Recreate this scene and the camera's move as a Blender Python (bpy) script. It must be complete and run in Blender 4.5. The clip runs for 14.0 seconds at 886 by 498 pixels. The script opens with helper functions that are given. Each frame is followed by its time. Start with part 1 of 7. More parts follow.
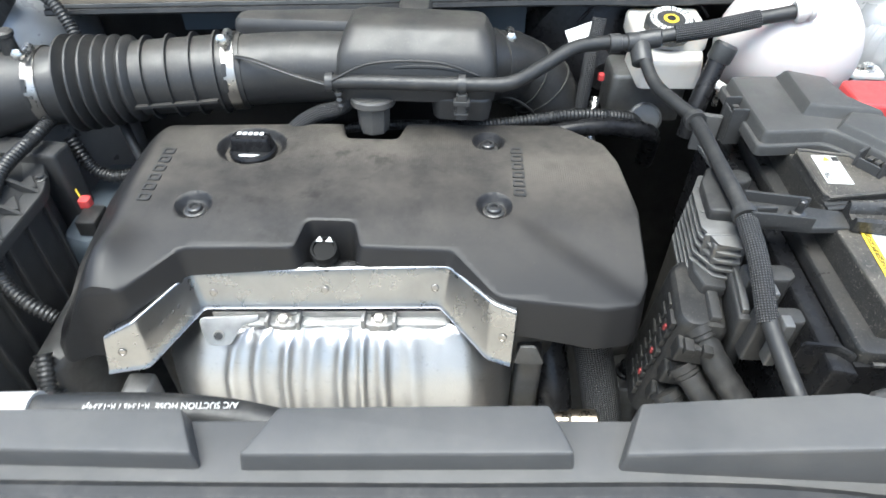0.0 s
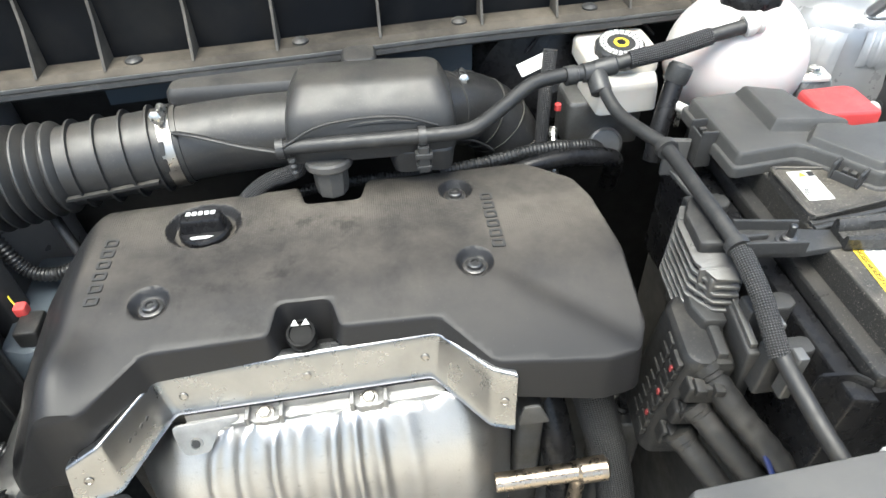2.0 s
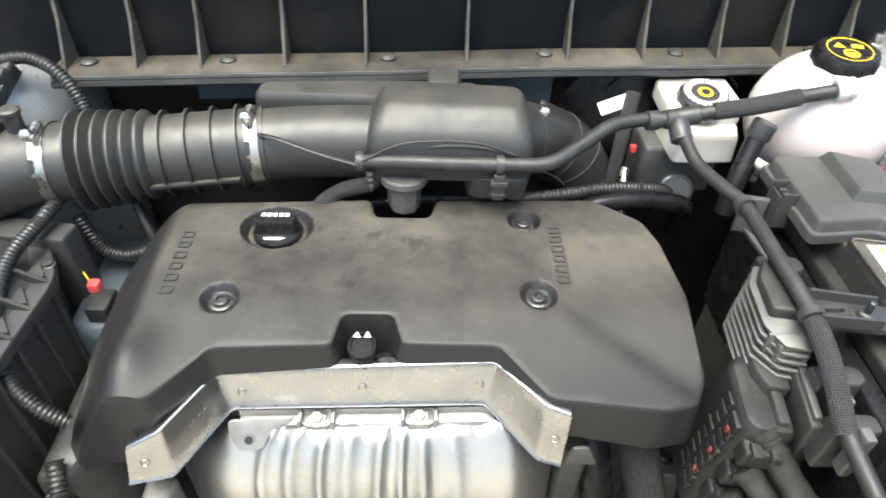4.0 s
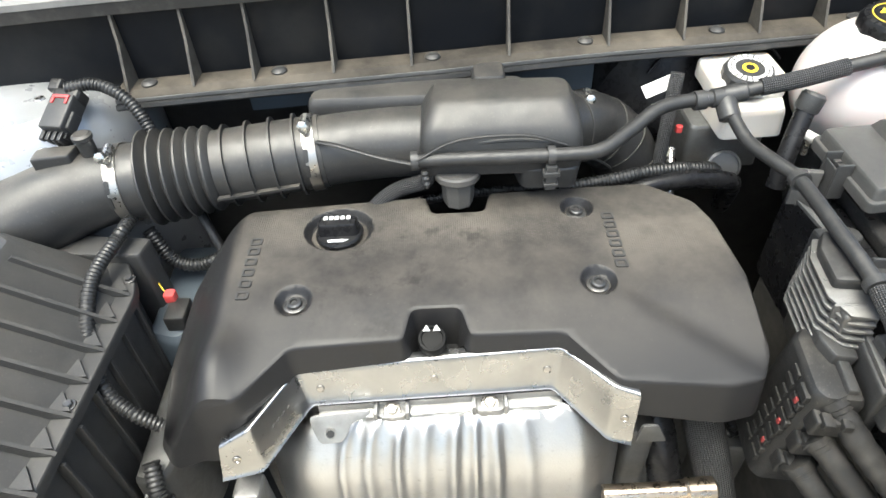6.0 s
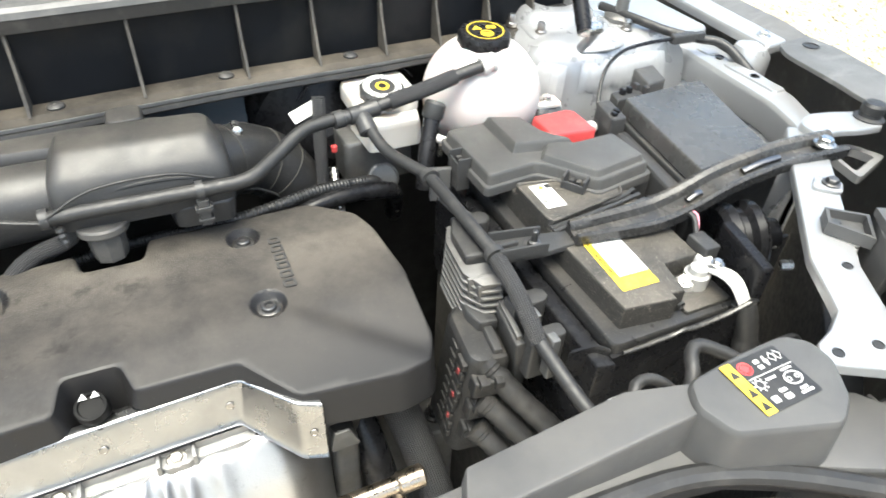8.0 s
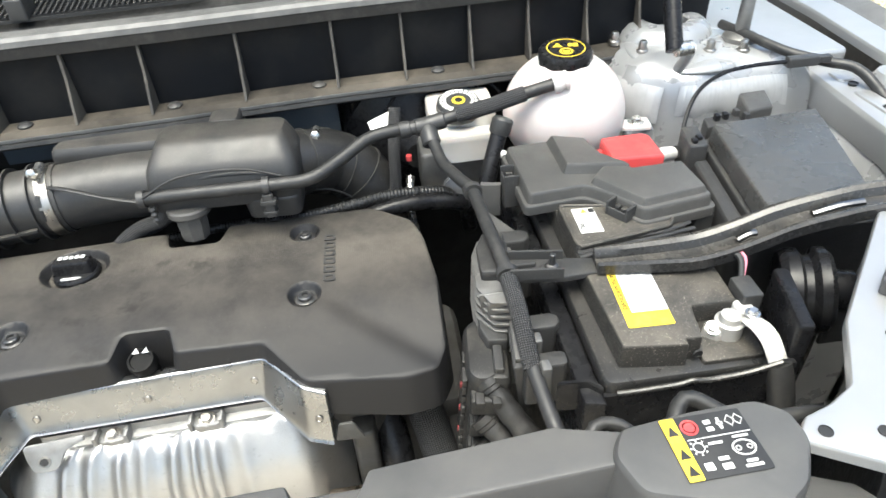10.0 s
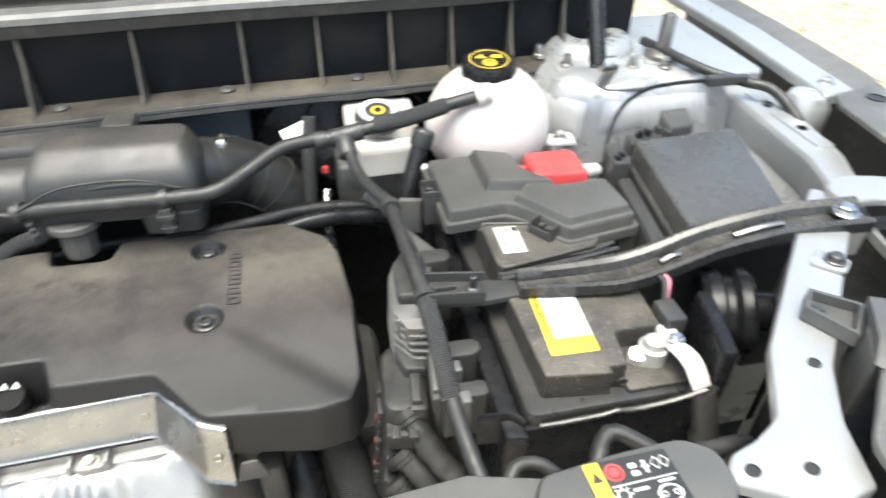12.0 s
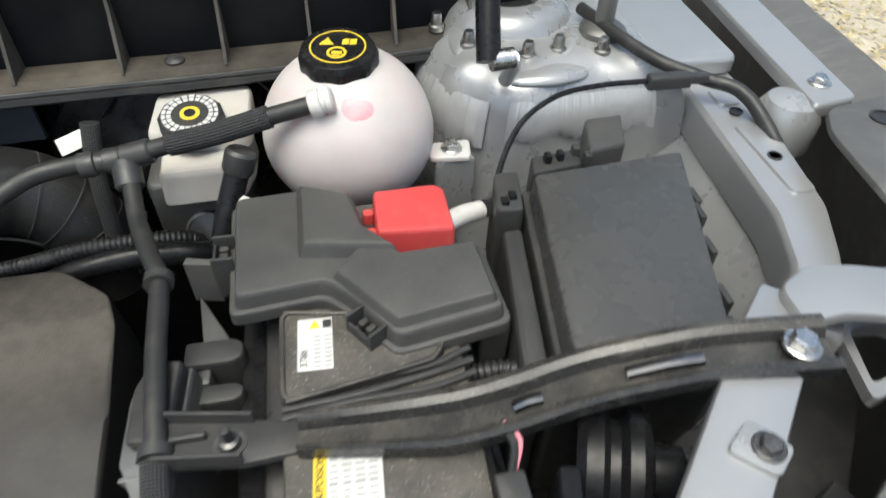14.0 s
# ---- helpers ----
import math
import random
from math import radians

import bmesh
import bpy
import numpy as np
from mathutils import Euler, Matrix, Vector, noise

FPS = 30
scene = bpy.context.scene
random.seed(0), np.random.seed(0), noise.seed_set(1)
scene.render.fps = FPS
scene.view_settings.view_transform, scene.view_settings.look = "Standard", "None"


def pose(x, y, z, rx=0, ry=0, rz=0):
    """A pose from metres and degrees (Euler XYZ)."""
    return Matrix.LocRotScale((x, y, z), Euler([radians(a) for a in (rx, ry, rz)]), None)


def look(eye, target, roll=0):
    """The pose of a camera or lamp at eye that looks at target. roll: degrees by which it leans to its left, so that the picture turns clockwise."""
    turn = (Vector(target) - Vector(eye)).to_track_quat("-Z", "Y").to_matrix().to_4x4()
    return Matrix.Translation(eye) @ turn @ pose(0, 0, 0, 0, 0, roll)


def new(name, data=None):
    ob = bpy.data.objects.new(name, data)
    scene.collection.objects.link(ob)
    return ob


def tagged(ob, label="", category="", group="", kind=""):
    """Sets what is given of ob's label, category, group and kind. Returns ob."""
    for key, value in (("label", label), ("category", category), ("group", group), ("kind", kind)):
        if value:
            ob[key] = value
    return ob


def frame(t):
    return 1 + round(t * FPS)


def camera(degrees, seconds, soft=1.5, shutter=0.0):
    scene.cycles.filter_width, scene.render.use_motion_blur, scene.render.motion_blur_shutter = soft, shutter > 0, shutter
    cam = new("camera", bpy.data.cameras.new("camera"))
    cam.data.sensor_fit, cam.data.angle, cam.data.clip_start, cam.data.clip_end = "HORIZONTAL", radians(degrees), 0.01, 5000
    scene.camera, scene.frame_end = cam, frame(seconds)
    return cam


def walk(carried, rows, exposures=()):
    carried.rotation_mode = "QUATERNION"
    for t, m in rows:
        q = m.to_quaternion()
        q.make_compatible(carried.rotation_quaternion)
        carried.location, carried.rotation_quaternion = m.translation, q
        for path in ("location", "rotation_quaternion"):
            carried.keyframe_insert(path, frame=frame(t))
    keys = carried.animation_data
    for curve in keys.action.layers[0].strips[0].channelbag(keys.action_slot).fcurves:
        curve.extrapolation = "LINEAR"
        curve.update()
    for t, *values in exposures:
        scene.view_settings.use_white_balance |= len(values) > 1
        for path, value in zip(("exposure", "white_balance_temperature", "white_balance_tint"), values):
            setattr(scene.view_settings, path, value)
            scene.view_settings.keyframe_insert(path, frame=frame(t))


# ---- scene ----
cam = camera(69.7, 14.0, shutter=0.35)
PATH = [
    (0, (0.013, 0.068, 1.531), (-0.019, 1.517, 0.153), 0.6),
    (0.5, (-0.02, 0.111, 1.539), (0.075, 1.537, 0.139), 1.0),
    (1, (-0.038, 0.133, 1.536), (0.103, 1.553, 0.136), -0.4),
    (1.5, (-0.03, 0.138, 1.535), (0.152, 1.558, 0.138), -1.2),
    (2, (-0.02, 0.131, 1.543), (0.124, 1.594, 0.188), -2.2),
    (2.5, (0.01, 0.118, 1.543), (0.149, 1.621, 0.231), -2.1),
    (3, (0.028, 0.11, 1.545), (0.191, 1.64, 0.268), -1.7),
    (3.5, (0.003, 0.119, 1.544), (0.105, 1.635, 0.244), -0.9),
    (4, (-0.056, 0.139, 1.561), (-0.006, 1.627, 0.226), 2.2),
    (4.2, (-0.071, 0.139, 1.564), (-0.046, 1.648, 0.251), 2.5),
    (6.3, (-0.088, 0.126, 1.581), (-0.123, 1.585, 0.215), -4.3),
    (6.5, (-0.088, 0.125, 1.581), (-0.104, 1.603, 0.234), -4.0),
    (7, (-0.067, 0.119, 1.574), (0.011, 1.623, 0.258), -2.9),
    (7.5, (-0.008, 0.094, 1.573), (0.365, 1.612, 0.325), 0.5),
    (8, (0.007, 0.088, 1.57), (0.693, 1.475, 0.303), 3.1),
    (8.2, (0.025, 0.087, 1.568), (0.722, 1.461, 0.293), 1.9),
    (10.3, (0.165, 0.033, 1.573), (0.244, 1.609, 0.343), -2.8),
    (10.5, (0.154, 0.046, 1.567), (0.219, 1.592, 0.3), -1.6),
    (11, (0.114, 0.061, 1.574), (0.01, 1.573, 0.268), -5.5),
    (11.5, (0.121, 0.079, 1.56), (0.158, 1.621, 0.287), 1.1),
    (12, (0.18, 0.073, 1.557), (0.538, 1.623, 0.344), 1.2),
    (12.5, (0.19, 0.103, 1.562), (0.898, 1.439, 0.253), 3.8),
    (13, (0.201, 0.126, 1.567), (0.919, 1.376, 0.181), 6.1),
    (13.5, (0.296, 0.193, 1.546), (0.791, 1.516, 0.13), 3.0),
    (14, (0.386, 0.281, 1.538), (0.685, 1.664, 0.124), 2.1),
]
LIGHT = [(0, 1.59, 5800, 1), (1, 1.64, 5900, 1), (1.5, 1.64, 6000, 1), (2, 1.64, 6150, 1), (3, 1.74, 6300, 1), (6.5, 1.76, 6350, 1), (8, 1.86, 6400, 1), (10.5, 1.49, 6300, 1), (11, 1.56, 6300, 1), (11.5, 1.74, 6350, 1), (12, 1.62, 6350, 1), (12.5, 1.09, 6400, 1), (13, 0.91, 6400, 1), (13.5, 0.69, 6400, 1), (14, 0.64, 6350, 1)]
walk(cam, [(t, look(eye, target, roll)) for t, eye, target, roll in PATH], LIGHT)

# ---- world, sun, exposure ----
world = bpy.data.worlds.new("sky")
scene.world = world
world.use_nodes = True
wn, wl = world.node_tree.nodes, world.node_tree.links
sky = wn.new("ShaderNodeTexSky")
sky.sky_type, sky.sun_disc = "NISHITA", False
SUN = Vector((-0.15, -0.22, 1.0)).normalized()
sky.sun_elevation = math.asin(SUN.z)
sky.sun_rotation = math.atan2(SUN.x, SUN.y)
sky.air_density, sky.dust_density = 1.0, 6.0
bg = wn["Background"]
bg.inputs["Strength"].default_value = 0.15
wl.new(sky.outputs[0], bg.inputs[0])
sun = new("sun", bpy.data.lights.new("sun", "SUN"))
sun.data.energy, sun.data.angle, sun.data.color = 1.5, radians(40), (1.0, 0.97, 0.92)
sun.matrix_world = look((SUN * 10)[:], (0, 0, 0))


# ---- materials ----
def nodes_of(name):
    m = bpy.data.materials.new(name)
    m.use_nodes = True
    return m, m.node_tree.nodes, m.node_tree.links, m.node_tree.nodes["Principled BSDF"]


def noise_tex(n, l, coord, scale, detail=4.0, rough=0.6):
    t = n.new("ShaderNodeTexNoise")
    t.inputs["Scale"].default_value, t.inputs["Detail"].default_value, t.inputs["Roughness"].default_value = scale, detail, rough
    l.new(coord, t.inputs["Vector"])
    return t.outputs["Fac"]


def ramp(n, l, fac, a, b, lo=0.0, hi=1.0):
    r = n.new("ShaderNodeMapRange")
    r.inputs["From Min"].default_value, r.inputs["From Max"].default_value = a, b
    r.inputs["To Min"].default_value, r.inputs["To Max"].default_value = lo, hi
    l.new(fac, r.inputs["Value"])
    return r.outputs["Result"]


def mixed(n, l, fac, a, b):
    m = n.new("ShaderNodeMix")
    m.data_type = "RGBA"
    for sock, v in ((m.inputs[6], a), (m.inputs[7], b)):
        if isinstance(v, tuple):
            sock.default_value = (*v, 1)
        else:
            l.new(v, sock)
    l.new(fac, m.inputs[0])
    return m.outputs[2]


def bumped(n, l, p, height, strength, distance=0.001):
    b = n.new("ShaderNodeBump")
    b.inputs["Strength"].default_value, b.inputs["Distance"].default_value = strength, distance
    l.new(height, b.inputs["Height"])
    l.new(b.outputs[0], p.inputs["Normal"])


def surface(name, base, rough=0.5, metal=0.0, worn=None, patch=14.0, cover=(0.5, 0.75), grain=900.0, relief=0.25,
            spread=0.12, up=False, specks=0.0, sheen=0.5, fine=3.0):
    """A worn surface: base colour, patches of the worn colour at patch scale, fine grain relief, uneven gloss."""
    m, n, l, p = nodes_of(name)
    co = n.new("ShaderNodeTexCoord").outputs["Object"]
    worn = worn or tuple(min(1, c * 1.35 + 0.01) for c in base)
    fac = ramp(n, l, noise_tex(n, l, co, patch, 6.0, 0.65), *cover)
    if up:
        g = n.new("ShaderNodeNewGeometry")
        s = n.new("ShaderNodeSeparateXYZ")
        l.new(g.outputs["Normal"], s.inputs[0])
        k = n.new("ShaderNodeMath")
        k.operation = "MULTIPLY"
        l.new(fac, k.inputs[0])
        l.new(ramp(n, l, s.outputs["Z"], 0.3, 0.95), k.inputs[1])
        fac = k.outputs[0]
    col = mixed(n, l, fac, base, worn)
    if specks:
        col = mixed(n, l, ramp(n, l, noise_tex(n, l, co, 500.0, 6.0, 0.75), 0.58, 0.68, 0.0, specks), col, (0.42, 0.38, 0.32))
    l.new(col, p.inputs["Base Color"])
    l.new(ramp(n, l, noise_tex(n, l, co, patch * 3.1, 4.0), 0.3, 0.7, max(0.03, rough - spread), min(1, rough + spread)), p.inputs["Roughness"])
    p.inputs["Metallic"].default_value = metal
    p.inputs["Specular IOR Level"].default_value = sheen
    bumped(n, l, p, noise_tex(n, l, co, grain, fine), relief, 0.0006)
    return m


def cover_material():
    """Soft-touch black plastic with brown dust, dark damp patches and a band of fine pips."""
    m, n, l, p = nodes_of("dusty_cover_plastic")
    co = n.new("ShaderNodeTexCoord").outputs["Object"]
    s = n.new("ShaderNodeSeparateXYZ")
    l.new(co, s.inputs[0])
    dust = ramp(n, l, noise_tex(n, l, co, 9.0, 7.0, 0.7), 0.30, 0.64)
    back = ramp(n, l, s.outputs["Y"], -0.12, 0.06)
    k = n.new("ShaderNodeMath")
    k.operation = "MULTIPLY"
    l.new(dust, k.inputs[0])
    l.new(back, k.inputs[1])
    g = n.new("ShaderNodeNewGeometry")
    gz = n.new("ShaderNodeSeparateXYZ")
    l.new(g.outputs["Normal"], gz.inputs[0])
    lies = n.new("ShaderNodeMath")
    lies.operation = "MULTIPLY"
    l.new(k.outputs[0], lies.inputs[0])
    l.new(ramp(n, l, gz.outputs["Z"], 0.80, 0.97), lies.inputs[1])
    col = mixed(n, l, lies.outputs[0], (0.017, 0.017, 0.018), (0.100, 0.090, 0.077))
    # damp dark smears near the middle
    q = n.new("ShaderNodeVectorMath")
    q.operation = "DISTANCE"
    l.new(co, q.inputs[0])
    q.inputs[1].default_value = (-0.05, 0.0, 0.06)
    near = ramp(n, l, q.outputs["Value"], 0.07, 0.18, 1.0, 0.0)
    k2 = n.new("ShaderNodeMath")
    k2.operation = "MULTIPLY"
    l.new(near, k2.inputs[0])
    l.new(ramp(n, l, noise_tex(n, l, co, 24.0, 6.0, 0.7), 0.52, 0.66), k2.inputs[1])
    col = mixed(n, l, k2.outputs[0], col, (0.018, 0.017, 0.016))
    col = mixed(n, l, ramp(n, l, noise_tex(n, l, co, 520.0, 2.0), 0.72, 0.78, 0, 0.35), col, (0.22, 0.20, 0.17))
    l.new(col, p.inputs["Base Color"])
    l.new(ramp(n, l, noise_tex(n, l, co, 11.0, 5.0), 0.3, 0.7, 0.36, 0.50), p.inputs["Roughness"])
    p.inputs["Specular IOR Level"].default_value = 0.30
    # pips
    v = n.new("ShaderNodeTexVoronoi")
    v.inputs["Scale"].default_value, v.inputs["Randomness"].default_value = 420.0, 0.35
    l.new(co, v.inputs["Vector"])
    band = ramp(n, l, s.outputs["Y"], 0.0, 0.05)
    k3 = n.new("ShaderNodeMath")
    k3.operation = "MULTIPLY"
    l.new(ramp(n, l, v.outputs["Distance"], 0.15, 0.5, 1, 0), k3.inputs[0])
    l.new(band, k3.inputs[1])
    k4 = n.new("ShaderNodeMath")
    k4.operation = "MULTIPLY_ADD"
    l.new(noise_tex(n, l, co, 1100.0, 3.0), k4.inputs[0])
    k4.inputs[1].default_value = 0.6
    l.new(k3.outputs[0], k4.inputs[2])
    bumped(n, l, p, k4.outputs[0], 0.5, 0.0007)
    return m


def braid_material(name, dark, light, turns=12, pitch=1500.0):
    m, n, l, p = nodes_of(name)
    uv = n.new("ShaderNodeUVMap").outputs["UV"]
    s = n.new("ShaderNodeSeparateXYZ")
    l.new(uv, s.inputs[0])
    waves = []
    for sign in (1, -1):
        a = n.new("ShaderNodeMath")
        a.operation = "MULTIPLY_ADD"
        l.new(s.outputs["X"], a.inputs[0])
        a.inputs[1].default_value = sign * 2 * math.pi * turns
        b = n.new("ShaderNodeMath")
        b.operation = "MULTIPLY"
        l.new(s.outputs["Y"], b.inputs[0])
        b.inputs[1].default_value = pitch
        l.new(b.outputs[0], a.inputs[2])
        c = n.new("ShaderNodeMath")
        c.operation = "SINE"
        l.new(a.outputs[0], c.inputs[0])
        waves.append(c.outputs[0])
    k = n.new("ShaderNodeMath")
    k.operation = "MULTIPLY"
    l.new(waves[0], k.inputs[0])
    l.new(waves[1], k.inputs[1])
    l.new(mixed(n, l, ramp(n, l, k.outputs[0], -0.1, 0.6), dark, light), p.inputs["Base Color"])
    p.inputs["Roughness"].default_value = 0.6
    bumped(n, l, p, k.outputs[0], 0.7, 0.0012)
    return m


def foil_material():
    """Pressed aluminium sheet: satin, with soft dents, scuffs and heat stains."""
    m, n, l, p = nodes_of("pressed_aluminium")
    co = n.new("ShaderNodeTexCoord").outputs["Object"]
    col = mixed(n, l, ramp(n, l, noise_tex(n, l, co, 12.0, 6.0), 0.4, 0.75), (0.58, 0.58, 0.578), (0.46, 0.458, 0.452))
    l.new(mixed(n, l, ramp(n, l, noise_tex(n, l, co, 90.0, 6.0, 0.7), 0.60, 0.72, 0.0, 0.5), col, (0.30, 0.297, 0.29)), p.inputs["Base Color"])
    p.inputs["Metallic"].default_value = 1.0
    l.new(ramp(n, l, noise_tex(n, l, co, 26.0, 5.0), 0.3, 0.7, 0.34, 0.48), p.inputs["Roughness"])
    k = n.new("ShaderNodeMath")
    k.operation = "MULTIPLY_ADD"
    l.new(noise_tex(n, l, co, 16.0, 2.0), k.inputs[0])
    k.inputs[1].default_value = 3.0
    l.new(noise_tex(n, l, co, 500.0, 2.0), k.inputs[2])
    bumped(n, l, p, k.outputs[0], 0.2, 0.0014)
    return m


def brushed_material():
    """Plain mill-finish aluminium strip, satin, with faint handling marks."""
    m, n, l, p = nodes_of("satin_aluminium")
    co = n.new("ShaderNodeTexCoord").outputs["Object"]
    col = mixed(n, l, ramp(n, l, noise_tex(n, l, co, 18.0, 6.0, 0.7), 0.35, 0.75), (0.42, 0.42, 0.418), (0.34, 0.34, 0.338))
    l.new(mixed(n, l, ramp(n, l, noise_tex(n, l, co, 240.0, 5.0, 0.7), 0.62, 0.72, 0.0, 0.12), col, (0.25, 0.25, 0.247)), p.inputs["Base Color"])
    p.inputs["Metallic"].default_value = 1.0
    l.new(ramp(n, l, noise_tex(n, l, co, 40.0, 5.0), 0.3, 0.7, 0.24, 0.34), p.inputs["Roughness"])
    bumped(n, l, p, noise_tex(n, l, co, 900.0, 2.0), 0.12, 0.0005)
    return m


def tank_material(name, tint, scatter):
    m, n, l, p = nodes_of(name)
    co = n.new("ShaderNodeTexCoord").outputs["Object"]
    l.new(mixed(n, l, ramp(n, l, noise_tex(n, l, co, 16.0, 4.0), 0.35, 0.75), tint, tuple(c * 0.86 for c in tint)), p.inputs["Base Color"])
    p.inputs["Roughness"].default_value = 0.36
    p.inputs["Subsurface Weight"].default_value = 0.45
    p.inputs["Subsurface Radius"].default_value = scatter
    p.inputs["Subsurface Scale"].default_value = 0.02
    bumped(n, l, p, noise_tex(n, l, co, 260.0, 3.0), 0.12, 0.0006)
    return m


def fender_material():
    """Grey moulded wing cover: dull film of dust, wiped streaks and pale scuffs."""
    m, n, l, p = nodes_of("dusty_fender_cover")
    co = n.new("ShaderNodeTexCoord").outputs["Object"]
    mp = n.new("ShaderNodeMapping")
    mp.inputs["Rotation"].default_value = (0, 0, 0.9)
    mp.inputs["Scale"].default_value = (9.0, 34.0, 20.0)
    l.new(co, mp.inputs["Vector"])
    col = mixed(n, l, ramp(n, l, noise_tex(n, l, co, 6.0, 7.0, 0.7), 0.36, 0.68), (0.075, 0.075, 0.073), (0.125, 0.122, 0.115))
    col = mixed(n, l, ramp(n, l, noise_tex(n, l, mp.outputs[0], 1.0, 6.0, 0.7), 0.55, 0.74, 0.0, 0.75), col, (0.21, 0.206, 0.198))
    col = mixed(n, l, ramp(n, l, noise_tex(n, l, co, 420.0, 6.0, 0.75), 0.60, 0.70, 0.0, 0.4), col, (0.34, 0.32, 0.28))
    l.new(col, p.inputs["Base Color"])
    l.new(ramp(n, l, noise_tex(n, l, co, 9.0, 6.0), 0.3, 0.7, 0.34, 0.58), p.inputs["Roughness"])
    bumped(n, l, p, noise_tex(n, l, co, 1600.0, 2.0), 0.2, 0.0006)
    return m


def piece_tint(name, a, b, rough):
    m, n, l, p = nodes_of(name)
    g = n.new("ShaderNodeNewGeometry")
    l.new(mixed(n, l, g.outputs["Random Per Island"], a, b), p.inputs["Base Color"])
    p.inputs["Roughness"].default_value = rough
    return m


COVER = cover_material()
PLASTIC = surface("black_plastic", (0.035, 0.035, 0.035), 0.42, worn=(0.07, 0.066, 0.058), patch=22, cover=(0.52, 0.8), grain=1300, relief=0.3, up=True, specks=0.15)
SMOOTH_LID = surface("smooth_lid_plastic", (0.046, 0.046, 0.045), 0.27, worn=(0.066, 0.064, 0.060), patch=9, cover=(0.35, 0.75), grain=1500, relief=0.25, specks=0.10, spread=0.07, sheen=0.6)
DUSTY = surface("dusty_black_plastic", (0.026, 0.025, 0.023), 0.46, worn=(0.105, 0.093, 0.076), patch=22, cover=(0.36, 0.70), grain=1100, relief=0.7, up=True, specks=0.75)
LEDGE = surface("battery_case_plastic", (0.020, 0.020, 0.020), 0.36, worn=(0.050, 0.046, 0.040), patch=24, cover=(0.45, 0.8), grain=1200, relief=0.3, up=True, specks=0.35)
MATT = surface("matt_black_plastic", (0.007, 0.007, 0.007), 0.55, worn=(0.012, 0.012, 0.012), sheen=0.12)
SOOT = surface("deep_black_plastic", (0.016, 0.016, 0.016), 0.4, worn=(0.06, 0.055, 0.048), patch=40, cover=(0.48, 0.8), grain=900, relief=0.3, up=True, specks=0.2)
GLOSSY = surface("smooth_black_plastic", (0.010, 0.010, 0.011), 0.30, worn=(0.022, 0.022, 0.022), patch=30, grain=600, relief=0.08, sheen=0.24)
DUCT = surface("dusty_duct_plastic", (0.026, 0.026, 0.026), 0.42, worn=(0.076, 0.070, 0.061), patch=16, cover=(0.32, 0.68), grain=1200, relief=0.3, up=True, specks=0.12)
LID = surface("charcoal_lid_plastic", (0.052, 0.052, 0.051), 0.40, worn=(0.084, 0.081, 0.076), patch=12, cover=(0.35, 0.72), grain=1500, relief=0.4, specks=0.18, spread=0.10, sheen=0.42)
RUBBER = surface("black_rubber", (0.021, 0.021, 0.021), 0.5, worn=(0.055, 0.052, 0.048), patch=40, cover=(0.5, 0.8), grain=700, relief=0.2)
CONDUIT = surface("conduit_plastic", (0.018, 0.018, 0.018), 0.42, worn=(0.04, 0.04, 0.04), patch=40, grain=500, relief=0.1)
BRAID = braid_material("braided_sleeve", (0.010, 0.010, 0.010), (0.075, 0.075, 0.078))
WIDE_BRAID = braid_material("wide_braided_sleeve", (0.008, 0.008, 0.008), (0.06, 0.06, 0.062), 24, 1300.0)
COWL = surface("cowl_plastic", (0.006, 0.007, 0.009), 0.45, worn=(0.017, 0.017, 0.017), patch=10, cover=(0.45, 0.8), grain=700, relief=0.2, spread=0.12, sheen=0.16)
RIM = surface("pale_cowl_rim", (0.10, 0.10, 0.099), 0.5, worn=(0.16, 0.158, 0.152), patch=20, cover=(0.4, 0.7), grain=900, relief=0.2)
RIB = surface("dusty_rib_plastic", (0.040, 0.037, 0.033), 0.6, worn=(0.10, 0.09, 0.075), patch=26, cover=(0.35, 0.7), grain=900, relief=0.3)
PAD = surface("firewall_mat", (0.014, 0.014, 0.014), 0.75, worn=(0.03, 0.029, 0.027), patch=12, cover=(0.4, 0.75), grain=300, relief=0.5)
CLEANER = surface("air_cleaner_plastic", (0.034, 0.034, 0.034), 0.46, worn=(0.070, 0.066, 0.060), patch=10, cover=(0.4, 0.75), grain=1500, relief=0.35, up=True, specks=0.12)
LIP = surface("sandy_cowl_lip", (0.030, 0.027, 0.023), 0.8, worn=(0.115, 0.100, 0.080), patch=9, cover=(0.38, 0.72), grain=900, relief=0.4, sheen=0.2)
PAINT = surface("silver_paint", (0.41, 0.414, 0.414), 0.32, metal=0.6, worn=(0.46, 0.463, 0.46), patch=6, cover=(0.35, 0.75), grain=20, relief=0.08, spread=0.05, fine=0.5)
PRIMER = surface("thin_silver_paint", (0.40, 0.405, 0.408), 0.30, metal=0.42, worn=(0.30, 0.305, 0.308), patch=9, cover=(0.35, 0.75), grain=26, relief=0.9, spread=0.07, fine=1.0)
SEALER = surface("brushed_seam_sealer", (0.50, 0.505, 0.505), 0.38, metal=0.4, worn=(0.42, 0.425, 0.425), patch=40, grain=90, relief=0.5, spread=0.05, fine=1.0)
FENDER = fender_material()
ALU = surface("cast_aluminium", (0.21, 0.21, 0.207), 0.46, metal=0.75, worn=(0.14, 0.136, 0.128), patch=25, cover=(0.35, 0.7), grain=380, relief=0.5)
CAST = surface("bright_cast_aluminium", (0.36, 0.36, 0.355), 0.42, metal=0.8, worn=(0.25, 0.247, 0.24), patch=30, cover=(0.4, 0.7), grain=380, relief=0.4)
